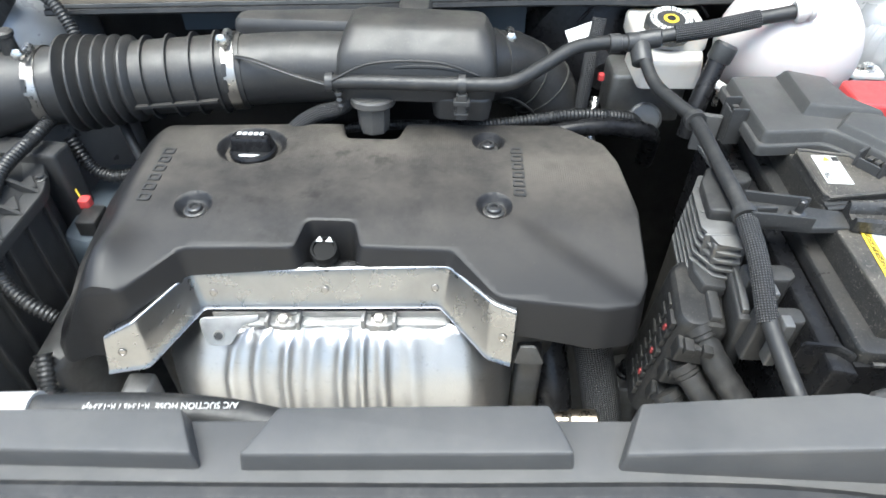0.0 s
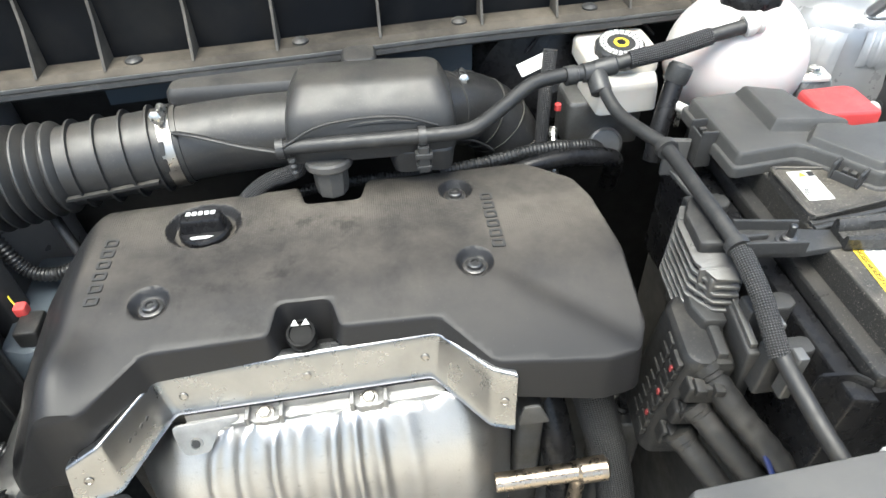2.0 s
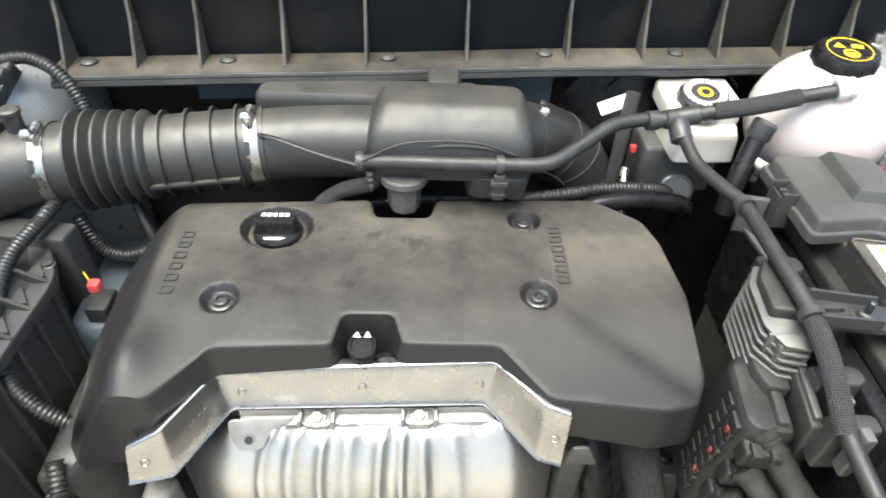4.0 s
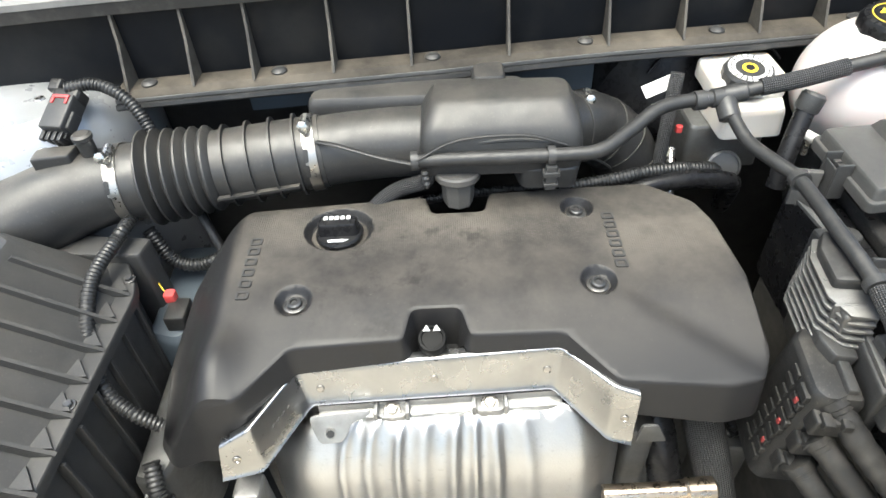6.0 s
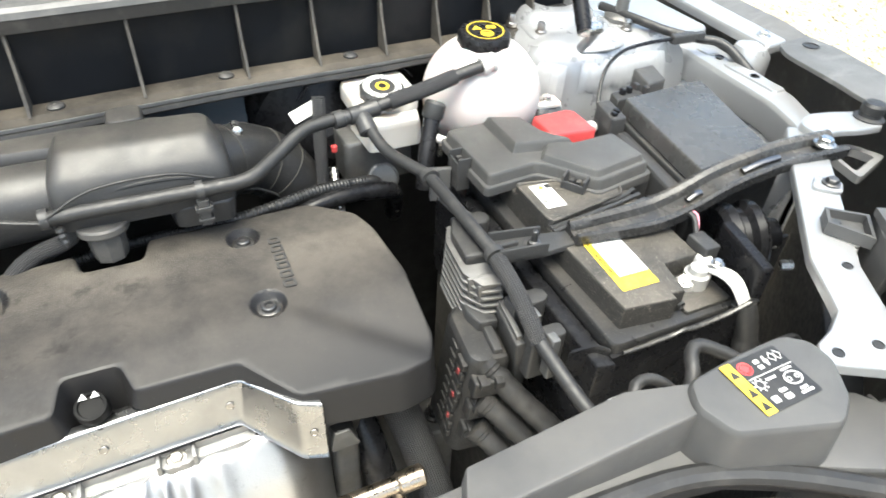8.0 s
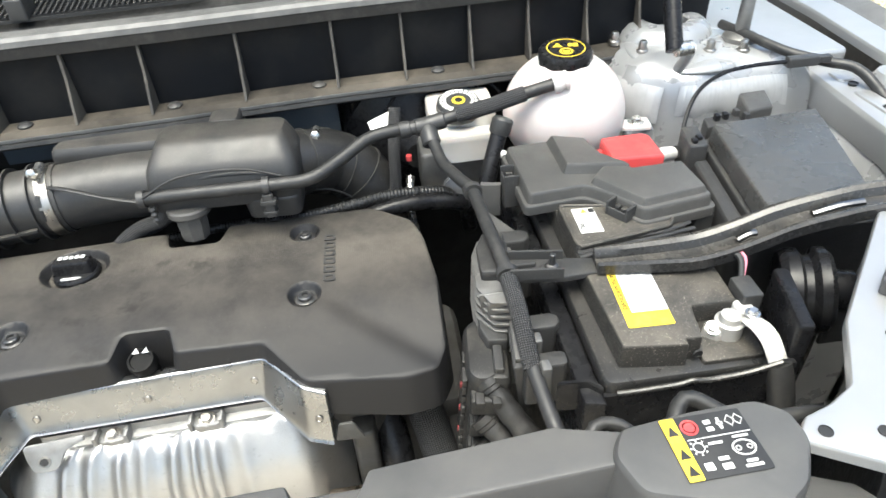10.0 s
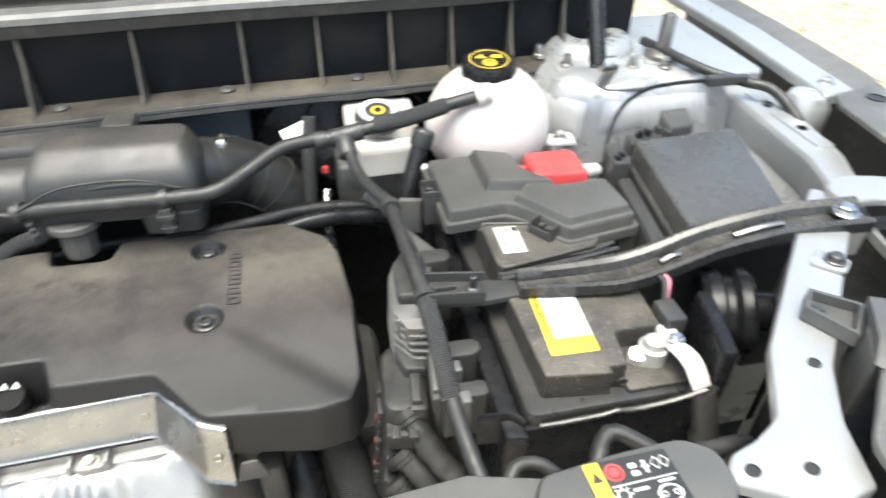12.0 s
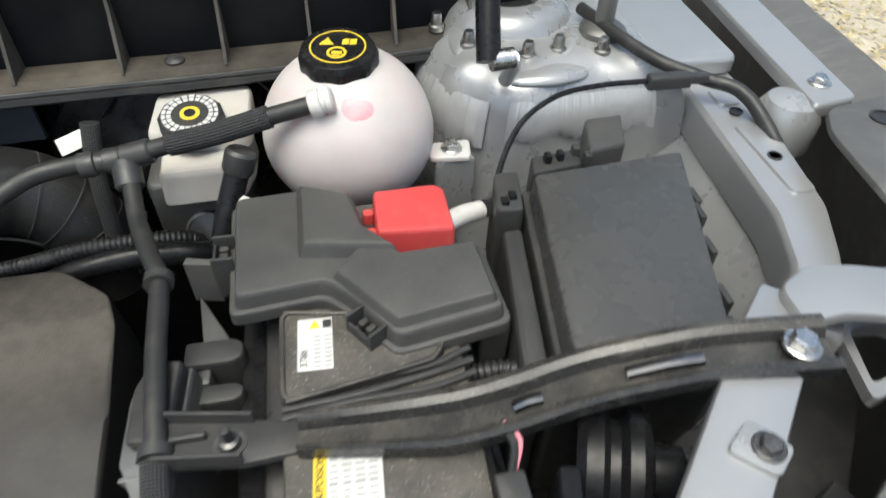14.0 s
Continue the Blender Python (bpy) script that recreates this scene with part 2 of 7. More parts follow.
ALU_DIRTY = surface("dirty_cast_aluminium", (0.085, 0.085, 0.083), 0.55, metal=0.4, worn=(0.05, 0.047, 0.042), patch=18, cover=(0.35, 0.7), grain=250, relief=0.6)
BRACE = surface("satin_black_steel", (0.024, 0.024, 0.024), 0.27, worn=(0.085, 0.078, 0.066), patch=22, cover=(0.36, 0.72), grain=500, relief=0.12, up=True, specks=0.3, spread=0.08)
# bright metal for the brace beads: the sky's glint put into the colour
BEAD_GLINT = surface("bead_glint_metal", (0.20, 0.20, 0.20), 0.22, metal=1.0, grain=400, relief=0.04, spread=0.05)
FOIL = foil_material()
STEEL = surface("zinc_steel", (0.62, 0.61, 0.58), 0.28, metal=1.0, worn=(0.38, 0.36, 0.33), patch=60, grain=500, relief=0.15)
BRUSHED = brushed_material()
PRINT = surface("grey_print", (0.30, 0.30, 0.30), 0.5)
BAND = surface("stainless_band", (0.42, 0.40, 0.37), 0.34, metal=1.0, worn=(0.34, 0.32, 0.30), patch=50, grain=300, relief=0.1)
BRONZE = surface("heat_tinted_steel", (0.50, 0.42, 0.33), 0.3, metal=1.0, worn=(0.36, 0.30, 0.25), patch=30, grain=300, relief=0.15)
BARE = surface("dark_bolt_steel", (0.10, 0.10, 0.10), 0.4, metal=0.8, worn=(0.22, 0.21, 0.2), patch=120, grain=500, relief=0.2)
WHITE_TANK = tank_material("cloudy_white_tank", (0.60, 0.55, 0.535), (1.0, 0.55, 0.5))
CREAM_TANK = tank_material("cream_white_tank", (0.56, 0.535, 0.49), (1.0, 0.8, 0.6))
COOLANT = surface("coolant_red", (0.74, 0.28, 0.31), 0.4, worn=(0.80, 0.45, 0.46), patch=60, cover=(0.35, 0.7))
RED = surface("red_plastic", (0.52, 0.06, 0.06), 0.42, worn=(0.58, 0.11, 0.10), patch=30, grain=1200, relief=0.25)
OXIDE = surface("dull_red_plastic", (0.20, 0.03, 0.03), 0.5)
YELLOW = surface("yellow_print", (0.72, 0.52, 0.04), 0.45, worn=(0.66, 0.48, 0.08), patch=60)
WHITE = surface("white_print", (0.58, 0.58, 0.56), 0.5, worn=(0.48, 0.48, 0.46), patch=60)
INK = surface("black_print", (0.02, 0.02, 0.02), 0.5)
NYLON = surface("white_nylon", (0.60, 0.59, 0.565), 0.45, worn=(0.46, 0.445, 0.415), patch=50, cover=(0.4, 0.7))
LEAD = surface("grey_lead", (0.55, 0.54, 0.51), 0.45, metal=0.6, worn=(0.7, 0.69, 0.66), patch=60, grain=300, relief=0.4)
DIRT = surface("dirty_cast_iron", (0.025, 0.024, 0.022), 0.7, worn=(0.06, 0.055, 0.046), patch=20, cover=(0.4, 0.75), grain=250, relief=0.6)
BLUEGREY = surface("blue_grey_block", (0.060, 0.074, 0.088), 0.42, worn=(0.095, 0.11, 0.125), patch=14, grain=400, relief=0.3)
PANEL = surface("grey_panel_plastic", (0.060, 0.060, 0.060), 0.5, worn=(0.098, 0.095, 0.09), patch=9, cover=(0.4, 0.75), grain=1700, relief=0.35)
BUMPER = surface("taupe_grille_trim", (0.20, 0.17, 0.14), 0.45, worn=(0.28, 0.25, 0.21), patch=14, grain=800, relief=0.2)
BLUE = surface("blue_wire", (0.015, 0.025, 0.10), 0.45)
PINK = surface("pink_wire", (0.6, 0.2, 0.25), 0.45)
GROUND = surface("leafy_soil", (0.34, 0.30, 0.24), 0.95, worn=(0.48, 0.43, 0.34), patch=9, cover=(0.35, 0.65), grain=60, relief=0.8)
LEAVES = piece_tint("dry_leaves", (0.62, 0.50, 0.27), (0.22, 0.20, 0.08), 0.8)


# ---- mesh helpers ----
def thing(name, base, label, category, group="", kind=""):
    e = new(name)
    e.location = base
    e.empty_display_size = 0.02
    return tagged(e, label, category, group, kind)


def root_of(ob):
    at = Vector((0, 0, 0))
    while ob:
        at = at + ob.location
        ob = ob.parent
    return at


def part(name, bm, material, parent=None, label="", sharp=32):
    """Links a bmesh, given in world metres, as one mesh object under parent."""
    mats = material if isinstance(material, (list, tuple)) else [material]
    base = root_of(parent) if parent else Vector((0, 0, 0))
    bmesh.ops.translate(bm, verts=bm.verts, vec=-base)
    me = bpy.data.meshes.new(name)
    bm.normal_update()
    bm.to_mesh(me)
    bm.free()
    for mt in mats:
        me.materials.append(mt)
    for poly in me.polygons:
        poly.use_smooth = True
    me.set_sharp_from_angle(angle=radians(sharp))
    ob = new(name, me)
    ob.parent = parent
    if label:
        ob["label"] = label
    return ob


def setting(name, bm, material, label, category):
    return tagged(part(name, bm, material), label, category, kind="structure")


def round_poly(pts, r, n=4):
    """Rounds the corners of a closed polygon."""
    out = []
    k = len(pts)
    for i in range(k):
        a, b, c = (Vector(pts[j % k][:2]) for j in (i - 1, i, i + 1))
        da, dc = (a - b), (c - b)
        s = min(r, da.length * 0.45, dc.length * 0.45)
        p, q = b + da.normalized() * s, b + dc.normalized() * s
        for j in range(n + 1):
            t = j / n
            out.append(((1 - t) ** 2 * p + 2 * t * (1 - t) * b + t * t * q)[:])
    return out


def inset(pts, d):
    """Offsets a counter-clockwise polygon inwards by d."""
    out, k = [], len(pts)
    for i in range(k):
        a, b, c = (Vector(pts[j % k]) for j in (i - 1, i, i + 1))
        u, v = (b - a), (c - b)
        u = u.normalized() if u.length > 1e-9 else Vector((1, 0))
        v = v.normalized() if v.length > 1e-9 else u
        m = Vector((-u.y, u.x)) + Vector((-v.y, v.x))
        if m.length < 1e-6:
            m = Vector((-u.y, u.x))
        m.normalize()
        k2 = max(0.5, m.dot(Vector((-u.y, u.x))))
        out.append((b + m * (d / k2))[:])
    return out


def ccw(pts):
    area = sum(pts[i - 1][0] * pts[i][1] - pts[i][0] * pts[i - 1][1] for i in range(len(pts)))
    return list(pts) if area > 0 else list(reversed(pts))


I4 = Matrix.Identity(4)


def rings(bm, loops, cap0=True, cap1=True):
    vs = [[bm.verts.new(p) for p in loop] for loop in loops]
    k = len(vs[0])
    for a, b in zip(vs, vs[1:]):
        for i in range(k):
            bm.faces.new((a[i - 1], a[i], b[i], b[i - 1]))
    if cap0:
        bm.faces.new(list(reversed(vs[0])))
    if cap1:
        bm.faces.new(vs[-1])
    return vs


def slab(bm, poly, z0, z1, edge=0.003, r=0.0, m=I4, taper=0.0):
    """A plate with the outline poly from z0 to z1, its upper edge rounded, its sides leaning in by taper."""
    poly = ccw(poly)
    e = min(edge, (z1 - z0) * 0.45)
    steps = [(0, z0), (taper, z1 - e), (taper + 0.1 * e, z1 - 0.55 * e), (taper + 0.4 * e, z1 - 0.15 * e), (taper + e, z1)]
    loops = []
    for d, z in steps:
        pp = inset(poly, d) if d else poly
        if r:
            pp = round_poly(pp, max(r - d, r * 0.3))
        loops.append([m @ Vector((*p, z)) for p in pp])
    rings(bm, loops)
    return bm


def rect(x0, y0, x1, y1):
    return [(x0, y0), (x1, y0), (x1, y1), (x0, y1)]


def box(bm, x0, y0, z0, x1, y1, z1, edge=0.003, r=0.004, m=I4, taper=0.0):
    return slab(bm, rect(x0, y0, x1, y1), z0, z1, edge, r, m, taper)


def lathe(bm, prof, segs=32, m=I4, flute=None):
    """A turned form: prof holds (radius, height); flute(angle, height) scales the radius."""
    loops = []
    for rad, z in prof:
        loop = []
        for i in range(segs):
            a = 2 * math.pi * i / segs
            q = rad * (flute(a, z) if flute else 1)
            loop.append(m @ Vector((q * math.cos(a), q * math.sin(a), z)))
        loops.append(loop)
    rings(bm, loops)
    return bm


def spline(pts, step):
    """Points along a smooth line through pts, about step apart."""
    p = [Vector(q) for q in pts]
    p = [2 * p[0] - p[1], *p, 2 * p[-1] - p[-2]]
    out = []
    for i in range(1, len(p) - 2):
        a, b, c, d = p[i - 1:i + 3]
        n = max(2, int((c - b).length / step))
        for j in range(n):
            t = j / n
            out.append(0.5 * ((2 * b) + (c - a) * t + (2 * a - 5 * b + 4 * c - d) * t * t + (3 * b - a - 3 * c + d) * t ** 3))
    out.append(p[-2])
    return out


def tube(bm, pts, r, segs=14, step=0.008, wave=None, flat=1.0):
    """A hose along a smooth line; wave = (depth, pitch) makes it corrugated; r may be a function of 0..1."""
    if wave:
        step = wave[1] / 4
    line = spline(pts, step)
    uv = bm.loops.layers.uv.verify()
    n = len(line)
    up = Vector((0, 0, 1))
    prev, vs, s, ss = None, [], 0.0, []
    for i, c in enumerate(line):
        d = (line[min(i + 1, n - 1)] - line[max(i - 1, 0)]).normalized()
        if prev is None:
            x = d.cross(up if abs(d.z) < 0.9 else Vector((1, 0, 0))).normalized()
        else:
            x = (prev - d * prev.dot(d)).normalized()
        prev = x
        y = d.cross(x)
        rad = r(i / (n - 1)) if callable(r) else r
        if wave:
            rad += wave[0] * (1 if i % 4 in (0, 1) else 0)
        s += (c - line[i - 1]).length if i else 0
        ss.append(s)
        vs.append([bm.verts.new(c + (x * math.cos(2 * math.pi * k / segs) + y * flat * math.sin(2 * math.pi * k / segs)) * rad) for k in range(segs)])
    for i in range(n - 1):
        for k in range(segs):
            f = bm.faces.new((vs[i][k], vs[i][(k + 1) % segs], vs[i + 1][(k + 1) % segs], vs[i + 1][k]))
            for lp, (u, v) in zip(f.loops, ((k, i), (k + 1, i), (k + 1, i + 1), (k, i + 1))):
                lp[uv].uv = (u / segs, ss[v])
    bm.faces.new(list(reversed(vs[0])))
    bm.faces.new(vs[-1])
    bmesh.ops.recalc_face_normals(bm, faces=bm.faces)
    return bm


def B():
    return bmesh.new()


def axis(at, way, turn=0.0):
    """A pose at a point whose z axis points along way."""
    return Matrix.Translation(at) @ Vector(way).to_track_quat("Z", "Y").to_matrix().to_4x4() @ pose(0, 0, 0, 0, 0, turn)


def bolt(name, at, way, parent, r=0.007, mat=None, washer=True, label=""):
    bm = B()
    m = axis(at, way)
    if washer:
        lathe(bm, [(r * 1.5, 0), (r * 1.5, r * 0.25), (r * 1.35, r * 0.35)], 20, m)
    lathe(bm, [(r, r * 0.2), (r, r * 0.95), (r * 0.85, r * 1.1)], 6, m)
    return part(name, bm, mat or BARE, parent, label)


def words(body, size, m, parent, material, name="lettering"):
    c = bpy.data.curves.new(name, "FONT")
    c.body, c.size, c.align_x, c.align_y, c.extrude = body, size, "CENTER", "CENTER", 0.0002
    tmp = bpy.data.objects.new(name, c)
    scene.collection.objects.link(tmp)
    bpy.context.view_layer.update()
    me = bpy.data.meshes.new_from_object(tmp.evaluated_get(bpy.context.evaluated_depsgraph_get()))
    bpy.data.objects.remove(tmp)
    bm = B()
    bm.from_mesh(me)
    bpy.data.meshes.remove(me)
    bmesh.ops.transform(bm, matrix=m, verts=bm.verts)
    return part(name, bm, material, parent)


# ---- structure ----
def ground():
    bm = B()
    rings(bm, [[(-900, -900, -0.4), (900, -900, -0.4), (900, 900, -0.4), (-900, 900, -0.4)], [(-900, -900, 0), (900, -900, 0), (900, 900, 0), (-900, 900, 0)]])
    setting("ground", bm, GROUND, "sunlit bare soil strewn with dry leaves beside the car", "ground")
    bm = B()
    rnd = random.Random(4)
    for _ in range(24000):
        c = Vector((rnd.uniform(1.9, 6.5), rnd.uniform(0.8, 6.0), rnd.uniform(0.004, 0.05)))
        s = rnd.uniform(0.009, 0.024)
        m = Matrix.Translation(c) @ Euler((rnd.uniform(-0.6, 0.6), rnd.uniform(-0.6, 0.6), rnd.uniform(0, 6.3))).to_matrix().to_4x4()
        a = [bm.verts.new(m @ Vector(p)) for p in ((-s, 0, 0), (0, -s * 0.4, s * 0.15), (s, 0, 0), (0, s * 0.4, s * 0.15))]
        bm.faces.new(a)
    tagged(part("leaf_litter", bm, LEAVES), "dry yellow and green leaves lying on the soil", "leaf litter", kind="stuff")


COWL_X = (-0.62, -0.47, -0.29, -0.10, 0.09, 0.25, 0.40, 0.53, 0.66)
COWL_Y = (0.812, 0.832, 0.849, 0.865, 0.886, 0.896, 0.908, 0.925, 0.945)


def cowl_y(x):
    return float(np.interp(x, COWL_X, COWL_Y))


def strip(bm, xs, prof):
    """Sweeps a closed profile of (forward, height) along the cowl's line."""
    loops = [[(x, cowl_y(x) + dy, z) for dy, z in prof] for x in xs]
    rings(bm, loops)
    bmesh.ops.recalc_face_normals(bm, faces=bm.faces)


def cowl():
    e = thing("cowl_panel", (0, 0.85, 1.2), "ribbed black plastic cowl panel with a sandy lower lip", "cowl", kind="structure")
    xs = [-0.62 + 0.04 * i for i in range(33)]
    bm = B()
    strip(bm, xs, [(0.0, 1.222), (0.0, 1.316), (0.03, 1.321), (0.03, 1.222)])
    part("wall", bm, COWL, e)
    xs = [-0.475 + 0.0425 * i for i in range(27)]
    bm = B()
    strip(bm, xs, [(-0.038, 1.216), (-0.038, 1.221), (-0.030, 1.2265), (-0.002, 1.2265), (-0.002, 1.216)])
    part("lip", bm, LIP, e, "sandy dusted lip along the lower edge")
    bm = B()
    strip(bm, xs, [(-0.043, 1.2085), (-0.0445, 1.211), (-0.043, 1.2155), (0.004, 1.2155), (0.004, 1.2085)])
    part("seal", bm, RUBBER, e, "black rubber seal under the lip")
    bm = B()
    full = [-0.62 + 0.04 * i for i in range(33)]
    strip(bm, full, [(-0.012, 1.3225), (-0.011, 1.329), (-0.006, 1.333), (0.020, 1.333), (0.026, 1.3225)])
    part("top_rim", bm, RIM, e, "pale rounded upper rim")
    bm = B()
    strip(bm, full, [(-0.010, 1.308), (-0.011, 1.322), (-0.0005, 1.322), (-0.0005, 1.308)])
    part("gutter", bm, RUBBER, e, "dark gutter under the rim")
    # thin pale strip along the lip's front edge
    bm = B()
    strip(bm, xs, [(-0.0395, 1.2165), (-0.0400, 1.2205), (-0.0383, 1.2205), (-0.0383, 1.2165)])
    part("lip_edge", bm, RIM, e, "thin pale edge of the lip")
    for x in (-0.46, -0.385, -0.315, -0.222, -0.13, -0.013, 0.108, 0.2, 0.293, 0.375, 0.46, 0.54):
        y = cowl_y(x)
        bm = B()
        m = Matrix.Translation((x, y, 0))
        pr = [(-0.034, 1.226), (-0.001, 1.226), (-0.001, 1.314), (-0.005, 1.314), (-0.013, 1.275)]
        rings(bm, [[m @ Vector((dx, a, b)) for a, b in pr] for dx in (-0.0016, 0.0016)])
        bmesh.ops.recalc_face_normals(bm, faces=bm.faces)
        part("rib", bm, RIB, e)
    for x in (-0.44, -0.288, -0.105, 0.082, 0.245, 0.42):
        bm = B()
        lathe(bm, [(0.0095, 0), (0.0095, 0.002), (0.006, 0.0045), (0.002, 0.005)], 20, Matrix.Translation((x, cowl_y(x) - 0.018, 1.2268)))
        part("push_clip", bm, PLASTIC, e, "round black push clip")
    # grille deck behind the rim
    bm = B()
    strip(bm, xs, [(0.03, 1.311), (0.03, 1.321), (0.30, 1.376), (0.30, 1.311)])
    part("deck", bm, RUBBER, e)
    bm = B()
    for i in range(30):
        v = 0.055 + i * 0.007
        strip(bm, [-0.60, -0.05], [(v, 1.328 + (v - 0.03) * 0.2), (v, 1.332 + (v - 0.03) * 0.2), (v + 0.0022, 1.332 + (v - 0.03) * 0.2), (v + 0.0022, 1.328 + (v - 0.03) * 0.2)])
    for i in range(78):
        x = -0.60 + i * 0.007
        rings(bm, [[(x + dx, cowl_y(x) + v, 1.3335 + (v - 0.03) * 0.2 + dz) for dx, dz in ((0, 0), (0.0022, 0), (0.0022, 0.002), (0, 0.002))] for v in (0.055, 0.26)])
    o = part("vent_mesh", bm, PLASTIC, e, "fine black air intake mesh")
    o["kind"] = "stuff"
    bm = B()
    box(bm, -0.285, 0.90, 1.336, -0.262, 0.935, 1.361)
    part("vent_hook", bm, PLASTIC, e)


def shell():
    # firewall, floor tray and side aprons that close the bay
    bm = B()
    rings(bm, [[(x, cowl_y(x) + dy, z) for x, dy in ((-0.75, 0.06), (0.75, 0.06), (0.75, 0.12), (-0.75, 0.12))] for z in (0.45, 1.215)])
    setting("wall_firewall", bm, PAD, "dark insulated firewall behind the engine", "firewall")
    bm = B()
    rings(bm, [[(x, cowl_y(x) - 0.006 + dy, z) for dy, z in ((0, 1.150 + 0.022 * (x < -0.24)), (0, 1.208), (0.006, 1.208), (0.006, 1.150 + 0.022 * (x < -0.24)))] for x in (-0.335, -0.325, -0.25, -0.235, -0.23, 0.10)])
    bmesh.ops.recalc_face_normals(bm, faces=bm.faces)
    setting("trim_bulkhead", bm, BLUEGREY, "dark blue grey bulkhead flange with a stepped lower edge", "bulkhead")
    bm = B()
    box(bm, -0.95, -0.15, 0.40, 0.95, 1.1, 0.45)
    setting("floor_tray", bm, DIRT, "dark dirty tray under the engine", "undertray")
    bm = B()
    box(bm, -0.80, 0.2, 0.45, -0.76, 0.95, 1.15)
    setting("wall_apron_side", bm, PRIMER, "silver painted inner apron beside the air cleaner", "apron")


def bonnet():
    """The raised bonnet, hinged behind the cowl, that closes the bay from behind."""
    e = thing("bonnet", (0, 1.15, 1.36), "raised bonnet with a black insulating mat inside", "bonnet")
    m = pose(0, 1.20, 1.40, -76, 0, 0)
    bm = B()
    slab(bm, [(-0.80, -1.05), (0.80, -1.05), (0.84, 0.05), (-0.84, 0.05)], 0, 0.02, 0.004, 0.06, m)
    part("outer_skin", bm, PAINT, e)
    bm = B()
    slab(bm, [(-0.74, -1.0), (0.74, -1.0), (0.78, -0.02), (-0.78, -0.02)], -0.02, -0.002, 0.004, 0.06, m)
    part("insulation", bm, RUBBER, e, "black insulating mat")


def body_behind():
    bm = B()
    slab(bm, [(-0.80, 1.6), (0.80, 1.6), (0.80, 4.2), (-0.80, 4.2)], 0.0, 0.32, 0.02, 0.1)
    slab(bm, [(-0.88, 1.25), (0.88, 1.25), (0.88, 4.6), (-0.88, 4.6)], 0.3, 1.05, 0.05, 0.1)
    slab(bm, [(-0.80, 1.35), (0.80, 1.35), (0.78, 4.4), (-0.78, 4.4)], 1.06, 1.72, 0.10, 0.1, taper=0.12)
    tagged(part("car_cabin", bm, PAINT), "silver blue car cabin behind the engine bay", "car")


def side_members():
    # far apron wall, upper rail and diagonal front rail, all one welded shell
    e = thing("inner_wing", (0.7, 0.6, 1.0), "silver blue painted inner wing with welded upper rail", "inner wing", kind="structure")
    bm = B()
    inner = [(0.674, 0.490), (0.705, 0.545), (0.7245, 0.60), (0.729, 0.66), (0.7395, 0.80), (0.744, 0.98)]
    slab(bm, inner + [(x + 0.018, y) for x, y in inner[::-1]], 0.45, 1.185, 0.006)
    part("apron", bm, PRIMER, e, "dull silver apron wall")
    # foot of the apron, dished towards the fuse box, with spot welds and dabs of sealer
    bm = B()
    def lean(d):
        return [(x - d, y) for x, y in inner] + [(x + 0.012, y) for x, y in inner[::-1]]
    rings(bm, [[(x, y, z) for x, y in lean(d)] for d, z in ((0.055, 0.9), (0.053, 1.03), (0.047, 1.075), (0.033, 1.11), (0.016, 1.14), (0.004, 1.16), (-0.001, 1.170))])
    bmesh.ops.recalc_face_normals(bm, faces=bm.faces)
    part("apron_step", bm, PRIMER, e)
    for k, y in enumerate((0.575, 0.606, 0.645, 0.69, 0.735, 0.77)):
        x = float(np.interp(y, [p[1] for p in inner], [p[0] for p in inner]))
        bm = B()
        lathe(bm, [(0.005, -0.001), (0.005, 0.0005), (0.0035, 0.0012), (0.001, 0.0008)], 14, axis((x, y, 1.160 - 0.008 * (k % 2)), (-1, 0.1, 0.1)))
        part("spot_weld", bm, PRIMER, e)
    bm = B()
    slab(bm, [(0.668, 0.500), (0.704, 0.545), (0.7225, 0.60), (0.727, 0.66), (0.7375, 0.80), (0.742, 0.98), (0.800, 0.98), (0.795, 0.78), (0.787, 0.70), (0.770, 0.60), (0.745, 0.545), (0.70, 0.475)], 1.17, 1.212, 0.008, 0.01)
    part("upper_rail", bm, PAINT, e)
    for x0, y0, x1, y1 in ((0.746, 0.615, 0.770, 0.715), (0.750, 0.745, 0.775, 0.775)):
        bm = B()
        slab(bm, rect(x0, y0, x1, y1), 1.211, 1.2145, 0.002, 0.008, taper=0.001)
        part("reinforcing_patch", bm, PAINT, e)
    for x, y in ((0.760, 0.733), (0.758, 0.663)):
        bm = B()
        lathe(bm, [(0.0065, 0), (0.0065, 0.0008), (0.005, 0.001), (0.005, -0.008)], 24, Matrix.Translation((x, y, 1.2145)))
        part("rail_hole", bm, INK, e, "dark round hole")
    bm = B()
    line = [(0.668, 0.505), (0.640, 0.478), (0.605, 0.440), (0.550, 0.380), (0.495, 0.320), (0.470, 0.278)]
    left = [(x - 0.016, y + 0.012) for x, y in line]
    right = [(x + 0.017, y - 0.013) for x, y in line]
    slab(bm, left + [(0.446, 0.277), (0.424, 0.265), (0.402, 0.258), (0.389, 0.243), (0.440, 0.214), (0.474, 0.221)] + right[::-1], 1.222, 1.232, 0.003, 0.004)
    part("front_rail", bm, PAINT, e)
    for x, y in ((0.500, 0.312), (0.443, 0.239), (0.408, 0.245)):
        bm = B()
        lathe(bm, [(0.0045, 0), (0.0045, 0.0005), (0.0038, 0.0006), (0.0038, -0.006)], 24, Matrix.Translation((x, y, 1.2325)))
        part("rail_hole", bm, INK, e, "dark round hole")
    bolt("rail_bolt", (0.590, 0.406, 1.2358), (0, 0, 1), e, 0.006, BARE)
    bm = B()
